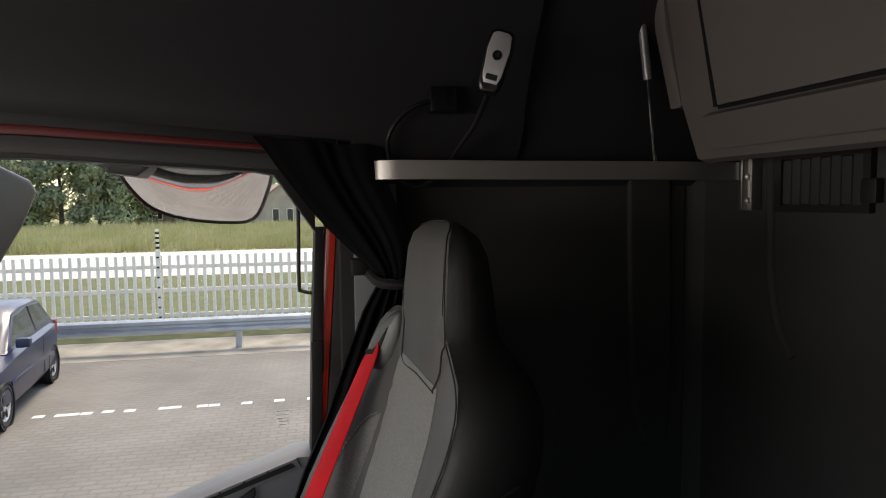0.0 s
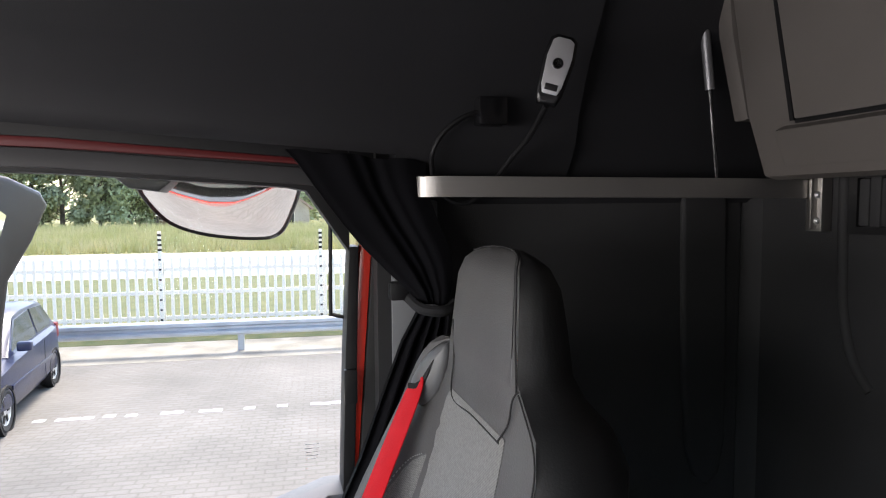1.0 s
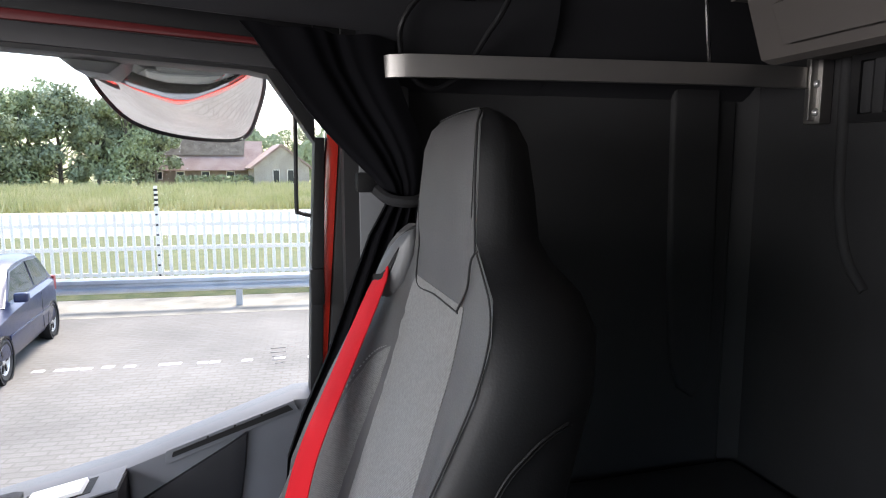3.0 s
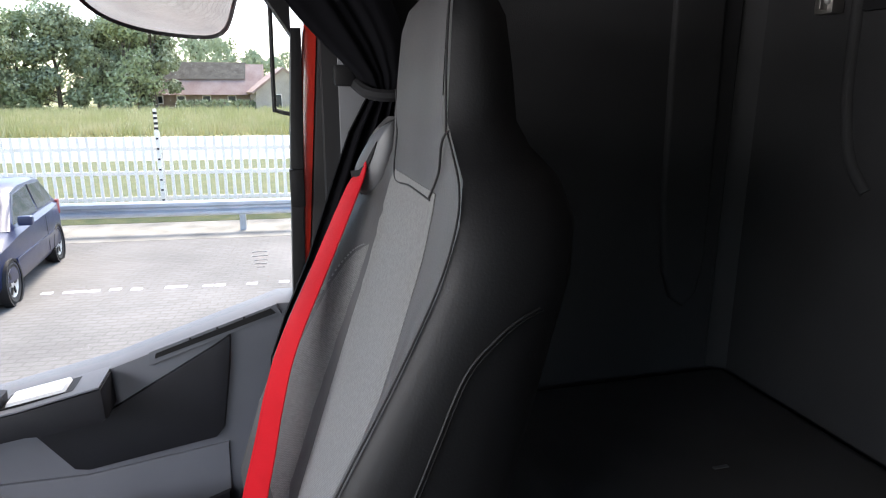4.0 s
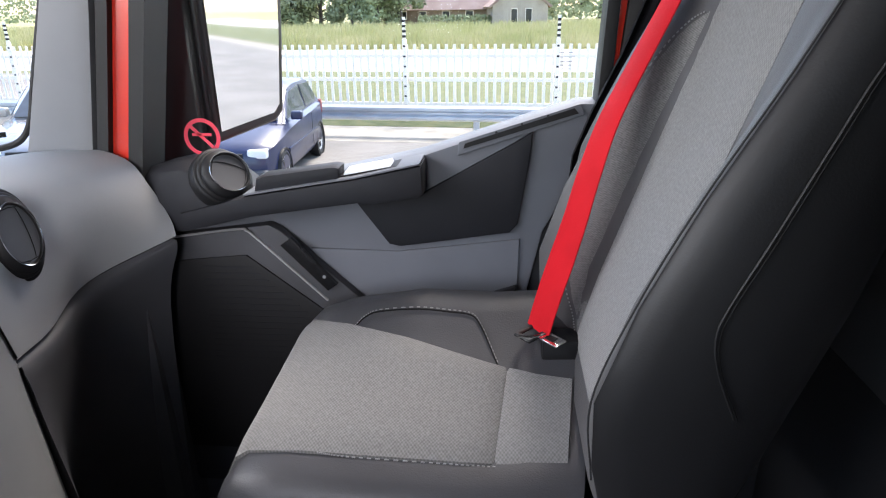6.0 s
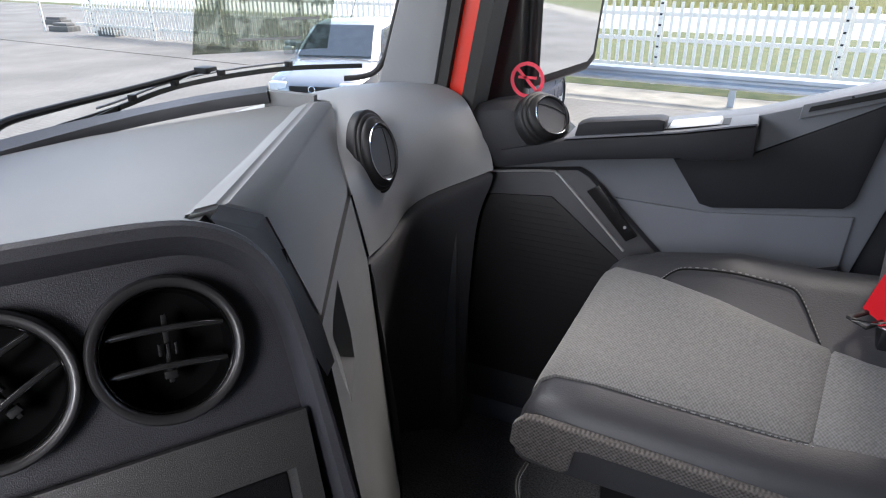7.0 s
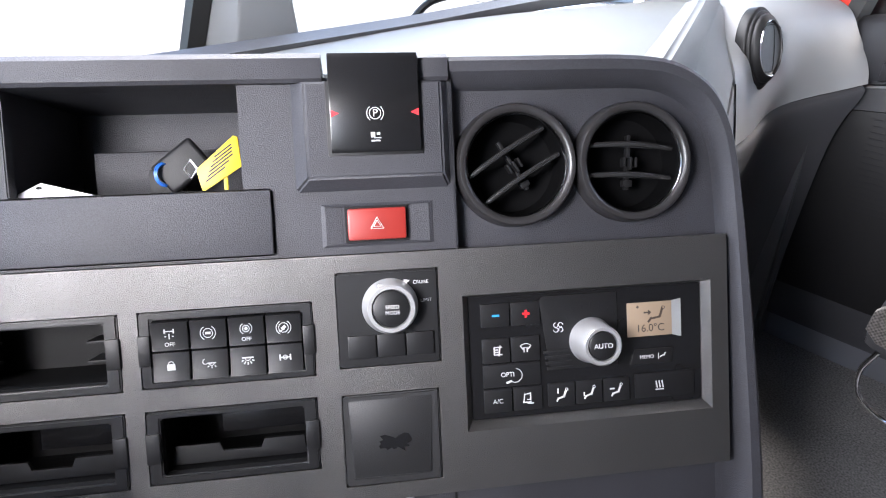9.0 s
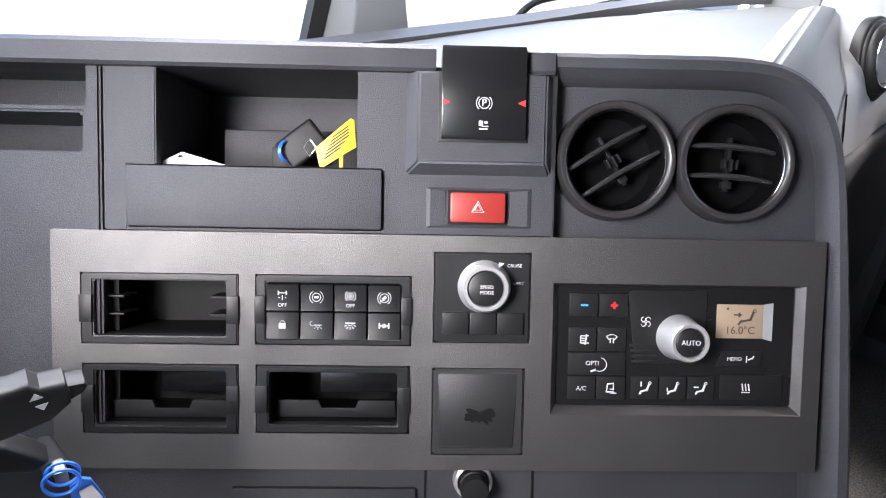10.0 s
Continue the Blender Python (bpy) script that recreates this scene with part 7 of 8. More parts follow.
while x < 1.5:
    n = random.choice((1, 1, 2, 3))
    for i in range(n):
        if stone is None:
            stone = mesh_of(boxed(-0.075, 0.075, -0.055, 0.055, -0.01, 0.005, bevel=0.004, seg=1), "stone", material("white_marker_stone", (0.7, 0.69, 0.66), 0.8, var=0.1, scale=4), False)
        o = new("stone", stone)
        o.parent = mk
        o.matrix_basis = pose(x + random.uniform(-0.01, 0.01), 9.52 + random.uniform(-0.02, 0.02), 0, 0, 0, random.uniform(-3, 3))
        x += 0.16
    x += random.choice((0.12, 0.2, 0.3))


def fence():
    fe = thing("fence", OUT, "white steel picket fence with tall black-spotted posts", "fence")
    pk = mesh_of(boxed(-0.036, 0.036, -0.012, 0.012, 0.08, 1.76, bevel=0.006, seg=1), "picket", M_FENCE, False)
    rail = mesh_of(boxed(-26, 8, 0.012, 0.05, -0.045, 0.045, bevel=0.006, seg=1), "rail", M_FENCE, False)
    for z in (0.40, 0.97, 1.5):
        o = new("rail", rail)
        o.parent, o.matrix_basis = fe, pose(0, 15.2, z)
    for i in range(-135, 42):
        o = new("picket", pk)
        o.parent, o.matrix_basis = fe, pose(i * 0.187, 15.2, 0)
    post = mesh_of(boxed(-0.05, 0.05, -0.03, 0.03, 0, 1.88, bevel=0.006, seg=1), "post", M_FENCE, False)
    pole = mesh_of(boxed(-0.035, 0.035, -0.02, 0.02, 1.88, 2.36, bevel=0.004, seg=1), "post_top", M_FENCE, False)
    hole = mesh_of(boxed(-0.026, 0.026, -0.006, 0.0, -0.02, 0.02), "hole", M_RUBBER, False)
    band = mesh_of(boxed(-0.0375, 0.0375, -0.0225, 0.0225, -0.026, 0.026), "band", M_RUBBER, False)
    for k in range(-7, 4):
        x = -3.59 + k * 3.5
        p = new("post", post)
        p.parent, p.matrix_basis = fe, pose(x, 15.14, 0)
        q = new("post_top", pole)
        q.parent = p
        for j in range(8):
            h = new("hole", hole)
            h.parent, h.matrix_basis = p, pose(0, -0.03, 0.15 + j * 0.225)
        for j in range(4):
            h = new("band", band)
            h.parent, h.matrix_basis = p, pose(0, 0, 1.94 + j * 0.11)
    return fe


fence()
gr = thing("guard_rail", OUT, "galvanised steel crash barrier on short posts", "guard rail")
part("beam", prismed([(13.30, 0.33), (13.25, 0.37), (13.25, 0.42), (13.32, 0.46), (13.32, 0.50), (13.25, 0.54), (13.25, 0.60), (13.30, 0.64), (13.335, 0.64), (13.335, 0.33)], -13, 9, "x"), M_ZINC, gr)
for k in range(-2, 3):
    part("post", boxed(-1.68 + k * 4 - 0.06, -1.68 + k * 4 + 0.06, 13.335, 13.42, -0.02, 0.62, bevel=0.006), M_ZINC, gr)


def meadow():
    rng = np.random.default_rng(4)
    verts, faces = [], []
    for y0, y1, cnt, h0, h1 in ((42.5, 50, 26000, 0.35, 0.95), (50, 70, 26000, 0.5, 1.05), (70, 92, 14000, 0.5, 1.1)):
        for _ in range(cnt):
            x, y = rng.uniform(-75, 45), rng.uniform(y0, y1)
            h, w, a, lean = rng.uniform(h0, h1), rng.uniform(0.015, 0.05), rng.uniform(0, 3.14), rng.uniform(-0.3, 0.3)
            dx, dy = w * math.cos(a), w * math.sin(a)
            k = len(verts)
            verts += [(x - dx, y - dy, -0.03), (x + dx, y + dy, -0.03), (x + dx * 0.8 + lean * 0.5, y + dy * 0.8, h * 0.6), (x + lean, y, h), (x - dx * 0.8 + lean * 0.5, y - dy * 0.8, h * 0.6)]
            faces.append((k, k + 1, k + 2, k + 3, k + 4))
    me = bpy.data.meshes.new("meadow_grass")
    me.from_pydata(verts, [], faces)
    me.materials.append(M_BLADE)
    ob = tagged(new("meadow_grass", me), "tall seeding meadow grass beyond the road", "grass", kind="stuff")
    ob.matrix_basis = OUT


meadow()


def far_woods():
    rng = np.random.default_rng(9)
    verts, faces = [], []
    for _ in range(34000):
        x, y = rng.uniform(-120, 60), rng.uniform(118, 128)
        top = 9.0 + 2.4 * math.sin(x * 0.21) + 1.6 * math.sin(x * 0.53 + 1) + 1.0 * math.sin(x * 1.3) + 0.25 * min(20.0, max(0.0, -x - 14))
        z = top * (1 - rng.uniform(0, 1) ** 1.6 * 0.95)
        w = rng.uniform(0.2, 0.5)
        a, b = rng.uniform(0, 6.28), rng.uniform(-0.9, 0.9)
        u = Vector((math.cos(a), math.sin(a) * 0.5, b)).normalized() * w
        v = Vector((-math.sin(a) * b, 0.5, 1 - abs(b) * 0.5)).normalized() * w * 0.7
        c = Vector((x, y, z))
        k = len(verts)
        verts += [tuple(c - u), tuple(c - v), tuple(c + u * 0.8), tuple(c + v)]
        faces.append((k, k + 1, k + 2, k + 3))
    me = bpy.data.meshes.new("far_woods")
    me.from_pydata(verts, [], faces)
    me.materials.append(M_LEAF2)
    ob = tagged(new("far_woods", me), "hazy green belt of distant woodland", "woodland", kind="stuff")
    ob.matrix_basis = OUT


far_woods()


def tree(x, y, height, spread, leaf, seed, label, count=1700):
    rng = np.random.default_rng(seed)
    t = thing("tree", pose(x, y, -1.33), label, "tree", "trees beyond the meadow")
    bm = bmesh.new()
    tube(bm, [(0, 0, 0), (0.1, 0, height * 0.25), (0.0, 0.1, height * 0.55), (0.1, 0, height * 0.8)], lambda f: 0.3 * (1 - 0.75 * f) * height / 12, 8)
    blobs = []
    for i in range(26):
        a, f = rng.uniform(0, 6.28), rng.uniform(0.1, 0.95)
        r = spread * (0.75 if f < 0.7 else 0.45) * rng.uniform(0.5, 1)
        c = np.array([r * math.cos(a), r * math.sin(a), height * f])
        blobs.append((c, spread * rng.uniform(0.26, 0.46)))
        tube(bm, [(0, 0, height * f * 0.6), tuple(c * (0.5, 0.5, 0.85)), tuple(c)], lambda q: 0.09 * (1 - 0.8 * q) * height / 12, 5)
    part("trunk", bm, M_BARK, t)
    verts, faces = [], []
    for _ in range(count):
        c, r = blobs[rng.integers(len(blobs))]
        d = rng.normal(size=3)
        d /= np.linalg.norm(d)
        p = c + d * r * rng.uniform(0.4, 1.05) * (1, 1, 0.85)
        u = rng.normal(size=3)
        u /= np.linalg.norm(u)
        v = np.cross(u, d + 0.3 * rng.normal(size=3))
        v /= np.linalg.norm(v) + 1e-6
        s = rng.uniform(0.13, 0.28) * height / 11
        k = len(verts)
        verts += [tuple(p + s * (a * u + b * v)) for a, b in ((-1, 0), (-0.2, -0.6), (1, 0.1), (0.1, 0.7))]
        faces.append((k, k + 1, k + 2, k + 3))
    me = bpy.data.meshes.new("crown")
    me.from_pydata(verts, [], faces)
    me.materials.append(leaf)
    o = new("crown", me)
    o.parent = t
    return t


rng_ = random.Random(8)
for i in range(11):
    tree(-52 + i * 3.7 + rng_.uniform(-1, 1), 93 + rng_.uniform(-3, 5), rng_.uniform(11, 15), rng_.uniform(3.6, 4.8), M_LEAF if i % 3 else M_LEAF2, 20 + i, "tall dark green broadleaf tree beyond the meadow", 9000)
for i in range(4):
    tree(-42 + i * 2.6, 90 + rng_.uniform(-1, 2), rng_.uniform(5.5, 8), rng_.uniform(2.6, 3.4), M_LEAF2, 50 + i, "rounded light green bushy tree beyond the meadow", 6500)
for i in range(13):
    tree(-30 + i * 5.6 + rng_.uniform(-1.5, 1.5), 138 + rng_.uniform(-6, 8), rng_.uniform(9.5, 14), rng_.uniform(3.5, 5), M_LEAF if i % 2 else M_LEAF2, 70 + i, "distant green tree behind the farm houses", 4200)


M_THATCH = material("mossy_thatch", (0.13, 0.11, 0.085), 0.95, var=0.25, scale=1.2)


def farm_house():
    h = thing("farm_house", pose(-9.5, 104, -1.33, 0, 0, -3), "long low farm house with a weathered red tiled roof", "house")
    part("wall", boxed(-8.5, 8.5, -4, 4, 0, 2.5), M_BRICK, h)
    rf = part("roof", prismed([(-5.0, 2.2), (5.0, 2.2), (0.5, 6.6), (-0.5, 6.6)], -9.0, 9.0, "x"), M_ROOF, h, "weathered red tiled roof")
    part("thatch", prismed([(-3.0, 4.4), (3.0, 4.4), (0.6, 6.85), (-0.6, 6.85)], -8.0, 6.5, "x"), M_THATCH, rf, "dark mossy upper roof")
    part("chimney", boxed(-6.6, -5.9, -0.4, 0.4, 6.2, 7.6), M_BRICK, rf)
    for i, x in enumerate((-6, -3, 0.5, 4)):
        w = part("window", boxed(x, x + 1.2, -4.05, -3.98, 0.9, 2.1), M_FENCE, h)
        part("pane", boxed(x + 0.1, x + 1.1, -4.08, -4.05, 1.0, 2.0), M_PANE, w)
    return h


def gable_house():
    h = thing("gabled_house", pose(1.6, 97, -1.33, 0, 0, 8), "pale gabled house with two narrow windows", "house")
    part("wall", prismed([(-3.8, 0), (3.8, 0), (3.8, 2.7), (0, 5.6), (-3.8, 2.7)], -4, 4, "y"), M_RENDERWALL, h)
    bm = bmesh.new()
    prism(bm, [(-4.2, 2.35), (0, 5.6), (0, 5.9), (-4.4, 2.55)], -4.3, 4.3, "y")
    prism(bm, [(4.2, 2.35), (0, 5.6), (0, 5.9), (4.4, 2.55)], -4.3, 4.3, "y")
    part("roof", bm, M_ROOF, h, "red-brown tiled roof")
    for x in (-1.3, 0.7):
        w = part("window", boxed(x, x + 0.95, -4.05, -3.98, 0.35, 2.3), M_FENCE, h)
        part("pane", boxed(x + 0.08, x + 0.87, -4.1, -4.05, 0.42, 2.22), M_PANE, w)
    return h


farm_house()
gable_house()
random.seed(21)
bm = bmesh.new()
for i in range(900):
    x, z = random.uniform(-12, 0.5), random.uniform(0.1, 1.5)
    s = random.uniform(0.15, 0.35)
    m = Matrix.Translation((x, random.uniform(-0.6, 0.6), z)) @ Euler((random.uniform(0, 3), random.uniform(0, 3), random.uniform(0, 3))).to_matrix().to_4x4() @ Matrix.Diagonal((s, s, 0.01, 1))
    v = [bm.verts.new(m @ Vector(c)) for c in ((-1, 0, 0), (0, -0.7, 0), (1, 0, 0), (0, 0.7, 0))]
    bm.faces.new(v)
hd = single("hedge", bm, M_LEAF, "clipped dark green hedge before the houses", "hedge", smooth=False)
hd.matrix_basis = pose(0, 93.5, -1.33)


# ---------------------------------------------------------------- parked cars
M_CARGLASS = material("tinted_car_glass", (0.05, 0.06, 0.065), 0.08, var=0.1, spec=0.8)
M_TYRE = material("tyre_rubber", (0.02, 0.02, 0.02), 0.85)
M_BUMPER = material("grey_bumper_plastic", (0.06, 0.06, 0.065), 0.6)
M_LAMPGLASS = material("clear_headlamp", (0.7, 0.72, 0.72), 0.1, var=0.1, spec=0.8)
M_PLATE = material("yellow_plate", (0.8, 0.55, 0.02), 0.5)


def hatchback(m, paint, label, plate=M_PLATE):
    """A small three-door car, nose towards -y."""
    c = thing("parked_car", m, label, "car", "parked cars")
    rings = []
    #        y     half   sill  waist  shoulder
    for y, w, lo, hi, sh in ((-1.74, 0.55, 0.30, 0.58, 0.60), (-1.68, 0.68, 0.22, 0.64, 0.68), (-1.5, 0.765, 0.2, 0.70, 0.755), (-1.1, 0.80, 0.2, 0.76, 0.85), (-0.72, 0.815, 0.2, 0.82, 0.915), (0.0, 0.82, 0.2, 0.86, 0.935), (0.8, 0.82, 0.2, 0.88, 0.95), (1.4, 0.80, 0.2, 0.90, 0.965), (1.68, 0.755, 0.24, 0.90, 0.95), (1.78, 0.68, 0.32, 0.82, 0.86)):
        half = [(0.0, lo), (w * 0.92, lo), (w, lo + 0.1), (w * 1.005, (lo + hi) / 2), (w * 0.985, hi), (w * 0.9, sh - 0.015), (w * 0.55, sh + 0.012), (0.0, sh + 0.02)]
        rings.append([(x, y, z) for x, z in half] + [(-x, y, z) for x, z in half[-2:0:-1]])
    body = part("body", loft(bmesh.new(), rings), paint, c)
    rings = []
    for y, w, z in ((-0.80, 0.70, 0.90), (-0.40, 0.66, 1.18), (-0.10, 0.60, 1.385), (0.3, 0.595, 1.435), (1.0, 0.60, 1.43), (1.38, 0.58, 1.38), (1.60, 0.63, 1.1), (1.72, 0.68, 0.92)):
        rings.append([(-w - 0.07 * (1.43 - z), y, 0.9), (-w, y, z - 0.05), (-w * 0.85, y, z), (w * 0.85, y, z), (w, y, z - 0.05), (w + 0.07 * (1.43 - z), y, 0.9)])
    for r in rings:
        for k in (0, 5):
            r[k] = ((-0.745 if k == 0 else 0.745), r[k][1], 0.9)
    cab = part("cabin", loft(bmesh.new(), rings), paint, c)
    for s in (-1, 1):
        def pane(pts):
            return loft(bmesh.new(), [[(s * (0.742 - 0.26 * (z - 0.9) + 0.004), y, z) for y, z in pts], [(s * (0.742 - 0.26 * (z - 0.9) - 0.02), y, z) for y, z in pts]])
        part("side_window", pane([(-0.60, 0.95), (-0.12, 1.30), (0.55, 1.35), (0.55, 0.96)]), M_CARGLASS, cab)
        part("side_window", pane([(0.63, 0.965), (0.63, 1.35), (1.22, 1.32), (1.42, 1.08), (1.38, 0.985)]), M_CARGLASS, cab)
        part("door_gap", loft(bmesh.new(), [[(s * 0.822, y, z), (s * 0.826, y, z), (s * 0.826, y + 0.012, z), (s * 0.822, y + 0.012, z)] for y, z in ((0.60, 0.3), (0.60, 0.86))]), M_RUBBER, body)
        part("trim_strip", boxed(min(s * 0.815, s * 0.835), max(s * 0.815, s * 0.835), -0.95, 1.0, 0.50, 0.56, bevel=0.006), paint, body)
        mr = part("door_mirror", boxed(min(s * 0.78, s * 0.96), max(s * 0.78, s * 0.96), -0.58, -0.46, 0.93, 1.06, bevel=0.03, seg=3), paint, c)
        part("mirror_glass", boxed(min(s * 0.81, s * 0.94), max(s * 0.81, s * 0.94), -0.459, -0.455, 0.95, 1.04), M_MIRROR, mr)
        part("headlamp", boxed(min(s * 0.42, s * 0.70), max(s * 0.42, s * 0.70), -1.735, -1.55, 0.56, 0.69, bevel=0.03, seg=3), M_LAMPGLASS, c, "clear headlamp")
        part("tail_lamp", boxed(min(s * 0.62, s * 0.76), max(s * 0.62, s * 0.76), 1.62, 1.75, 0.7, 0.95, bevel=0.02), M_HAZARD, c, "red tail lamp")
        for y in (-1.16, 1.18):
            at = Matrix.Translation((s * 0.70, y, 0.285)) @ Matrix.Rotation(radians(90 * s), 4, "Y")
            wh = part("wheel", ring_lathe(bmesh.new(), [(0.185, -0.07), (0.19, 0.095), (0.25, 0.115), (0.28, 0.10), (0.288, 0.06), (0.288, -0.06), (0.27, -0.08)], 32, at), M_TYRE, c, "black tyre on a silver rim")
            part("rim", lathed([(0.0001, 0.085), (0.05, 0.09), (0.07, 0.07), (0.165, 0.085), (0.19, 0.1), (0.19, 0.05), (0.0001, 0.05)], 32, at), M_SATIN, wh)
            for q in range(6):
                b2 = boxed(0.07, 0.165, -0.022, 0.022, 0.084, 0.094)
                b2.transform(at @ Matrix.Rotation(q * math.pi / 3 + 0.5, 4, "Z"))
                part("hole", b2, M_BLACK, wh)
            part("arch", ring_lathe(bmesh.new(), [(0.292, 0.02), (0.292, 0.118), (0.325, 0.122), (0.33, 0.02)], 32, at), M_BLACK, body)
    part("windscreen", loft(bmesh.new(), [[(-0.62, -0.765, 0.955), (0.62, -0.765, 0.955), (0.50, -0.16, 1.375), (-0.50, -0.16, 1.375)], [(-0.62, -0.74, 0.94), (0.62, -0.74, 0.94), (0.50, -0.13, 1.355), (-0.50, -0.13, 1.355)]]), M_CARGLASS, cab)
    part("rear_window", loft(bmesh.new(), [[(-0.5, 1.43, 1.33), (0.5, 1.43, 1.33), (0.58, 1.655, 1.02), (-0.58, 1.655, 1.02)], [(-0.5, 1.40, 1.32), (0.5, 1.40, 1.32), (0.58, 1.62, 1.01), (-0.58, 1.62, 1.01)]]), M_CARGLASS, cab)
    part("bumper", boxed(-0.70, 0.70, -1.80, -1.62, 0.22, 0.40, bevel=0.05, seg=3), M_BUMPER, c)
    part("grille", boxed(-0.36, 0.36, -1.765, -1.7, 0.545, 0.64, bevel=0.01), M_BLACK, c)
    pl = part("number_plate", boxed(-0.26, 0.26, -1.815, -1.795, 0.42, 0.53, bevel=0.004), plate, c)
    part("plate_bar", boxed(-0.2, 0.2, -1.819, -1.815, 0.45, 0.50), M_RUBBER, pl)
    bg = part("badge", ring_lathe(bmesh.new(), [(0.042, 0), (0.05, 0.006), (0.058, 0)], 20, Matrix.Translation((0, -1.768, 0.595)) @ Matrix.Rotation(radians(90), 4, "X")), M_CHROME, c)
    part("aerial", tubed([(0, 0.1, 1.44), (0.0, 0.45, 1.75)], 0.006, 6), M_RUBBER, cab)
    return c


M_BLUECAR = material("dark_blue_car_paint", (0.008, 0.015, 0.055), 0.35, var=0.05, coat=0.3)
M_SILVERCAR = material("silver_grey_car_paint", (0.36, 0.355, 0.345), 0.25, metal=0.5, var=0.04, coat=0.9)
hatchback(pose(-4.1, 10.55, -1.3, 0, 0, 3), M_BLUECAR, "small dark blue three-door hatchback parked on the paving")
hatchback(pose(-7.1, 10.5, -1.3, 0, 0, 14) @ Matrix.Scale(1.1, 4), M_SILVERCAR, "silver-grey hatchback parked by the fence", M_FENCE)
# concrete fence feet and a parked trailer further along the yard
foot = thing("concrete_block", OUT @ pose(-27.5, 15.6, 0, 0, 0, 8), "grey concrete fence foot on the paving", "concrete block", "concrete feet of the fence")
bm = boxed(-0.55, 0.55, -0.3, 0.3, 0, 0.22, bevel=0.03)
box(bm, -0.4, 0.4, -0.2, 0.2, 0.22, 0.34, bevel=0.03)
part("block", bm, M_PAVE, foot)
for x, y, turn in ((-31.0, 17.3, 14), (-24.2, 15.5, 4)):
    copy_thing(foot, OUT @ pose(x, y, 0, 0, 0, turn))


def trailer():
    t = thing("parked_trailer", pose(-21.6, 6.6, -1.3, 0, 0, -18), "dark lorry trailer chassis standing in the yard", "trailer")
    part("chassis", boxed(-6.0, 0.6, -1.1, 1.1, 0.95, 1.25, bevel=0.03), M_BUMPER, t)
    part("body", boxed(-6.0, 0.6, -1.22, 1.22, 1.27, 3.6, bevel=0.03), M_HOUSING, t, "dark curtain-sided body")
    for x in (-0.3, -1.6):
        for s_ in (-1, 1):
            at = Matrix.Translation((x, s_ * 0.98, 0.5)) @ Matrix.Rotation(radians(-90 * s_), 4, "X")
            wh = part("wheel", ring_lathe(bmesh.new(), [(0.29, -0.13), (0.30, 0.12), (0.44, 0.15), (0.49, 0.12), (0.5, 0.06), (0.5, -0.1), (0.46, -0.14)], 36, at), M_TYRE, t, "black tyre on a pale steel rim")
            part("rim", lathed([(0.0001, 0.02), (0.10, 0.03), (0.12, 0.0), (0.22, -0.01), (0.28, 0.1), (0.30, 0.12), (0.30, -0.02), (0.0001, -0.02)], 36, at), M_SATIN, wh)
            for k in range(8):
                b2 = lathed([(0.0001, 0.02), (0.022, 0.018), (0.022, -0.01)], 8, at @ Matrix.Translation((0.17 * math.cos(k * math.pi / 4), 0.17 * math.sin(k * math.pi / 4), 0.0)))
                part("nut", b2, M_BUMPER, wh)
    part("mudguard", boxed(-2.3, 0.4, -1.2, 1.2, 0.86, 0.94, bevel=0.02), M_BLACK, t)
    part("ladder", boxed(0.62, 0.68, -0.9, -0.6, 0.35, 1.0, bevel=0.01), M_BUMPER, t)


# ---------------------------------------------------------------- the lorry's own mirrors
M_HOUSING = material("black_mirror_housing", (0.014, 0.014, 0.016), 0.35, grain=0.15, grain_scale=500)


def main_mirror():
    m = thing("wing_mirror", pose(-0.56, 1.5, 1.3), "tall black wing mirror outside the passenger window", "mirror")
    # outline in the plane of the glass: along it, and up
    edge = [(-0.2, 1.005), (-0.042, 1.03), (-0.018, 1.05), (0.0, 1.21), (0.012, 1.36), (0.03, 1.457), (0.085, 1.53), (0.127, 1.605), (0.111, 1.632), (0.04, 1.66), (-0.2, 1.70)]
    at = Matrix(((0.5075, 0.0, 0.8616, -0.43), (0.8616, 0.0, -0.5075, 1.6), (0.0, 1.0, 0.0, 0.0), (0, 0, 0, 1)))
    part("housing", prismed(edge, -0.10, -0.002, "z", bevel=0.012, seg=3, m=at), M_HOUSING, m, at_world=True)
    inner = [(-0.185, 1.03), (-0.05, 1.05), (-0.034, 1.066), (-0.017, 1.21), (-0.006, 1.345), (-0.185, 1.36)]
    part("mirror_glass", prismed(inner, -0.002, 0.002, "z", m=at), M_MIRROR, m, "large flat mirror glass", at_world=True)
    inner = [(-0.185, 1.385), (-0.03, 1.37), (-0.02, 1.46), (0.005, 1.53), (0.025, 1.585), (-0.02, 1.62), (-0.185, 1.655)]
    part("mirror_glass", prismed(inner, -0.002, 0.002, "z", m=at), M_MIRROR, m, "upper wide-angle mirror glass", at_world=True)
    # added dark panel: imitates the quarter window's dark reflections round the mirror arm
    part("dark_reflection_panel", boxed(-0.70, -0.55, 1.43, 1.47, 0.92, 1.78, bevel=0.015, seg=3), M_HOUSING, m, at_world=True)
    part("arm", tubed([(-0.60, 1.50, 1.12), (-0.68, 1.46, 1.12), (-0.76, 1.395, 1.12)], 0.022, 10), M_HOUSING, m, at_world=True)
    part("arm", tubed([(-0.60, 1.50, 1.66), (-0.68, 1.46, 1.68), (-0.76, 1.395, 1.70)], 0.022, 10), M_HOUSING, m, at_world=True)
    return m


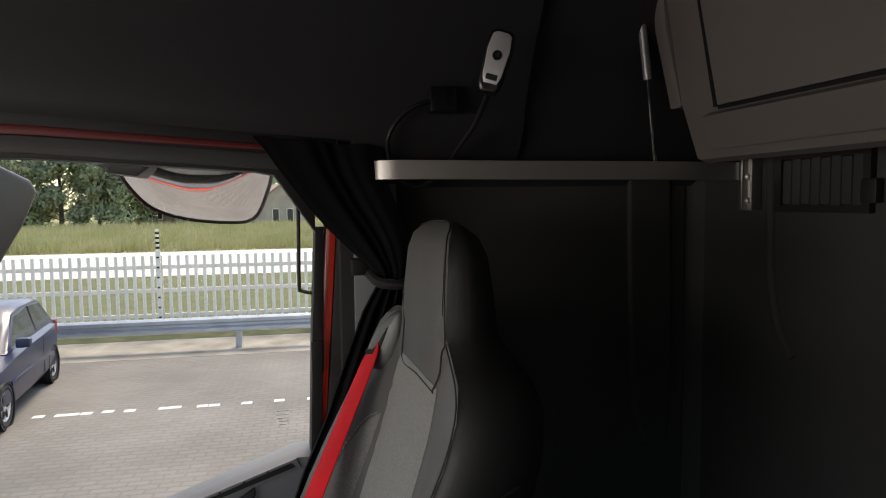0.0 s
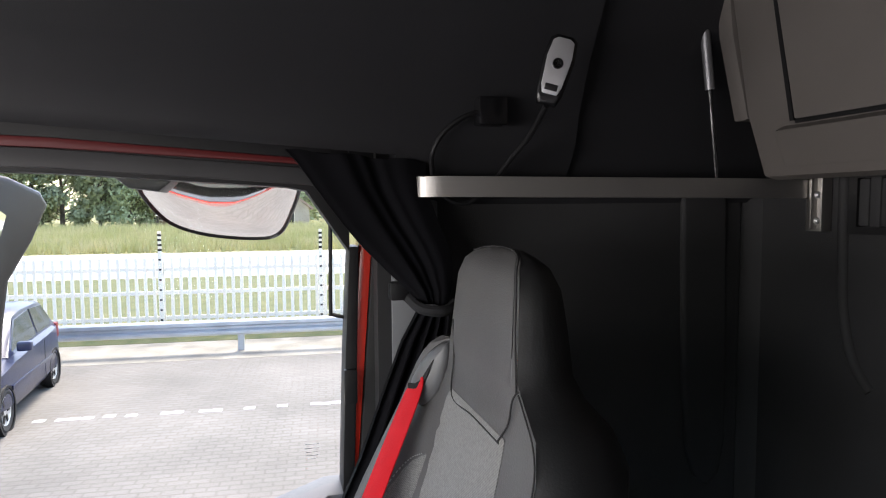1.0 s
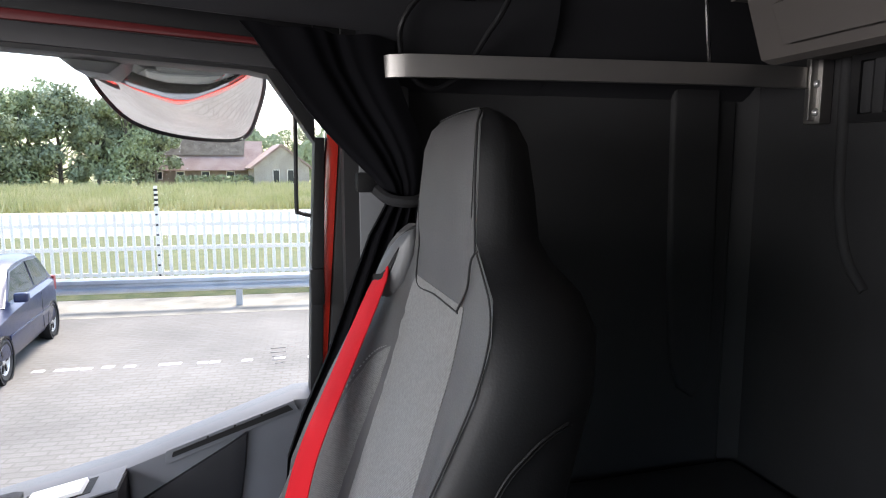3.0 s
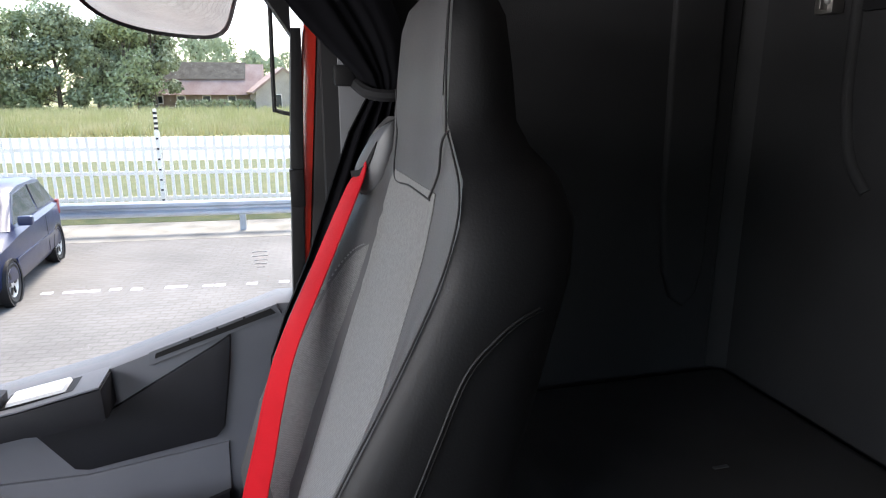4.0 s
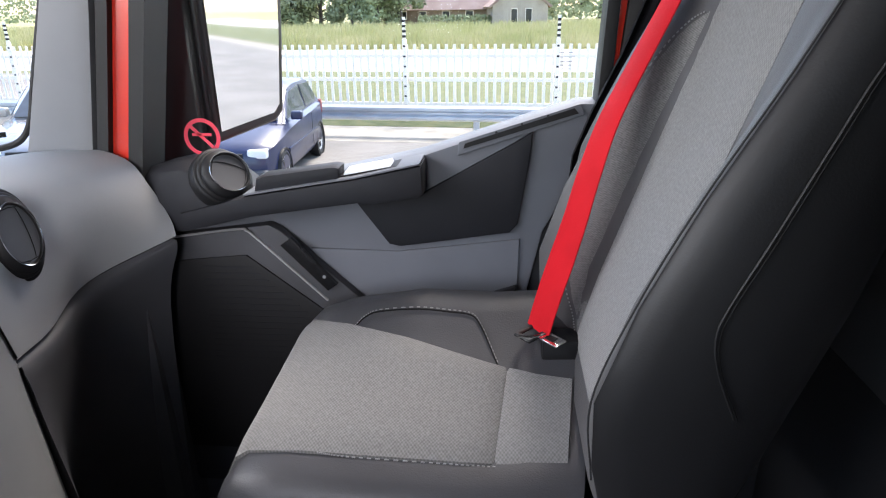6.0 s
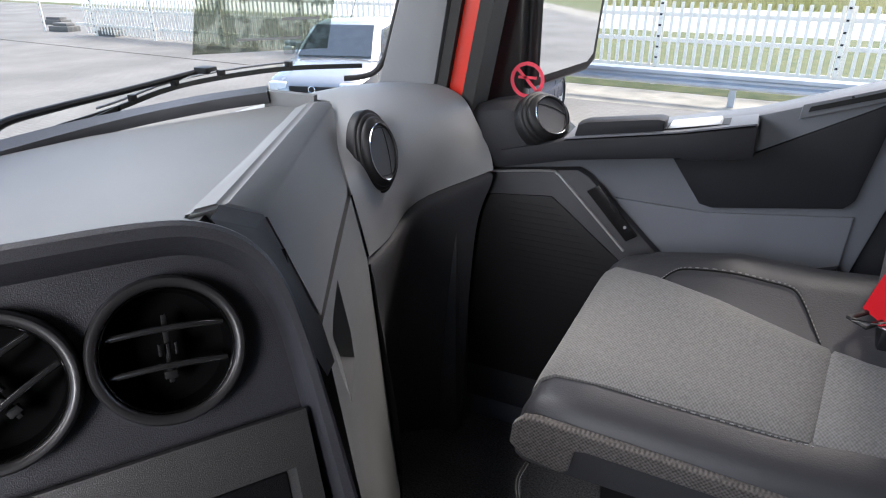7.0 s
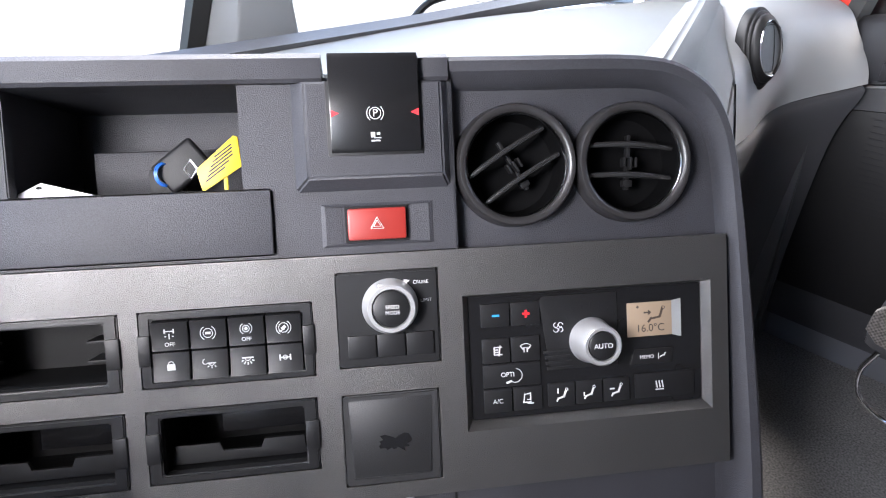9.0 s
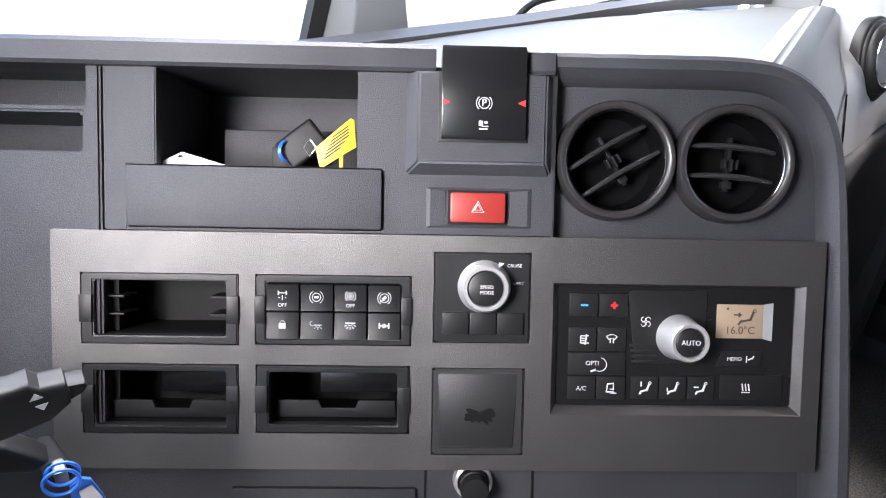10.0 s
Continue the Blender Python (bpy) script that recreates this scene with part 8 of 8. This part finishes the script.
def kerb_mirror():
    k = thing("kerb_mirror", pose(-0.02, 1.5, 1.62), "rounded kerb mirror hanging above the passenger window", "mirror")
    out = smooth_line([(-0.165, 1.66, 0), (-0.15, 1.615, 0), (-0.115, 1.57, 0), (-0.05, 1.545, 0), (0.04, 1.535, 0), (0.09, 1.543, 0), (0.115, 1.585, 0), (0.13, 1.645, 0), (0.1, 1.68, 0), (-0.1, 1.69, 0)], 4)
    p = [(v.x, v.y) for v in out]
    cx, cz = -0.02, 1.61
    def tilted(x, z, h):
        v = (z - cz) / 0.68
        return (x, 1.5 - 0.73 * v - 0.68 * h, cz + 0.68 * v - 0.73 * h)
    rings = []
    for f, h in ((0.5, -0.06), (0.9, -0.05), (1.0, -0.02), (1.0, 0.006), (0.975, 0.009), (0.955, 0.005)):
        rings.append([tilted(cx + (x - cx) * f, cz + (z - cz) * f, h) for x, z in p])
    part("housing", loft(bmesh.new(), rings), M_HOUSING, k, at_world=True)
    rings = []
    for f, h in ((0.956, 0.0055), (0.9, 0.009), (0.7, 0.018), (0.45, 0.025), (0.2, 0.0285), (0.03, 0.029)):
        rings.append([tilted(cx + (x - cx) * f, cz + (z - cz) * f, h) for x, z in p])
    part("mirror_glass", loft(bmesh.new(), rings), M_MIRROR, k, "bulging convex mirror glass", at_world=True)
    part("bracket", prismed([(-0.19, 1.70), (-0.175, 1.65), (-0.15, 1.63), (-0.105, 1.624), (-0.085, 1.64), (-0.06, 1.70)], 1.36, 1.56, "y", bevel=0.006), M_HOUSING, k, at_world=True)
    return k


trailer()
main_mirror()
kerb_mirror()
# outer red skin of the cab beside the door
bm = bmesh.new()
holed(bm, -0.80, 1.05, -0.6, 2.3, [(-0.72, 0.24, 0.9, 1.72)], 1.385, 1.40, put=lambda u, v, w: (u, w, v))
single("cab_side", bm, M_RED, "red painted outer side of the lorry cab", "cab side", kind="structure", smooth=False)
part_ = thing("grab_frame", pose(0.17, 1.36, 1.45), "thin black wire frame outside the window", "grab frame")
part("wire", tubed(smooth_line([(0.172, 1.345, 1.66), (0.172, 1.345, 1.55), (0.170, 1.345, 1.42), (0.174, 1.345, 1.408), (0.195, 1.345, 1.402)], 5), 0.0035, 8), M_RUBBER, part_, at_world=True)
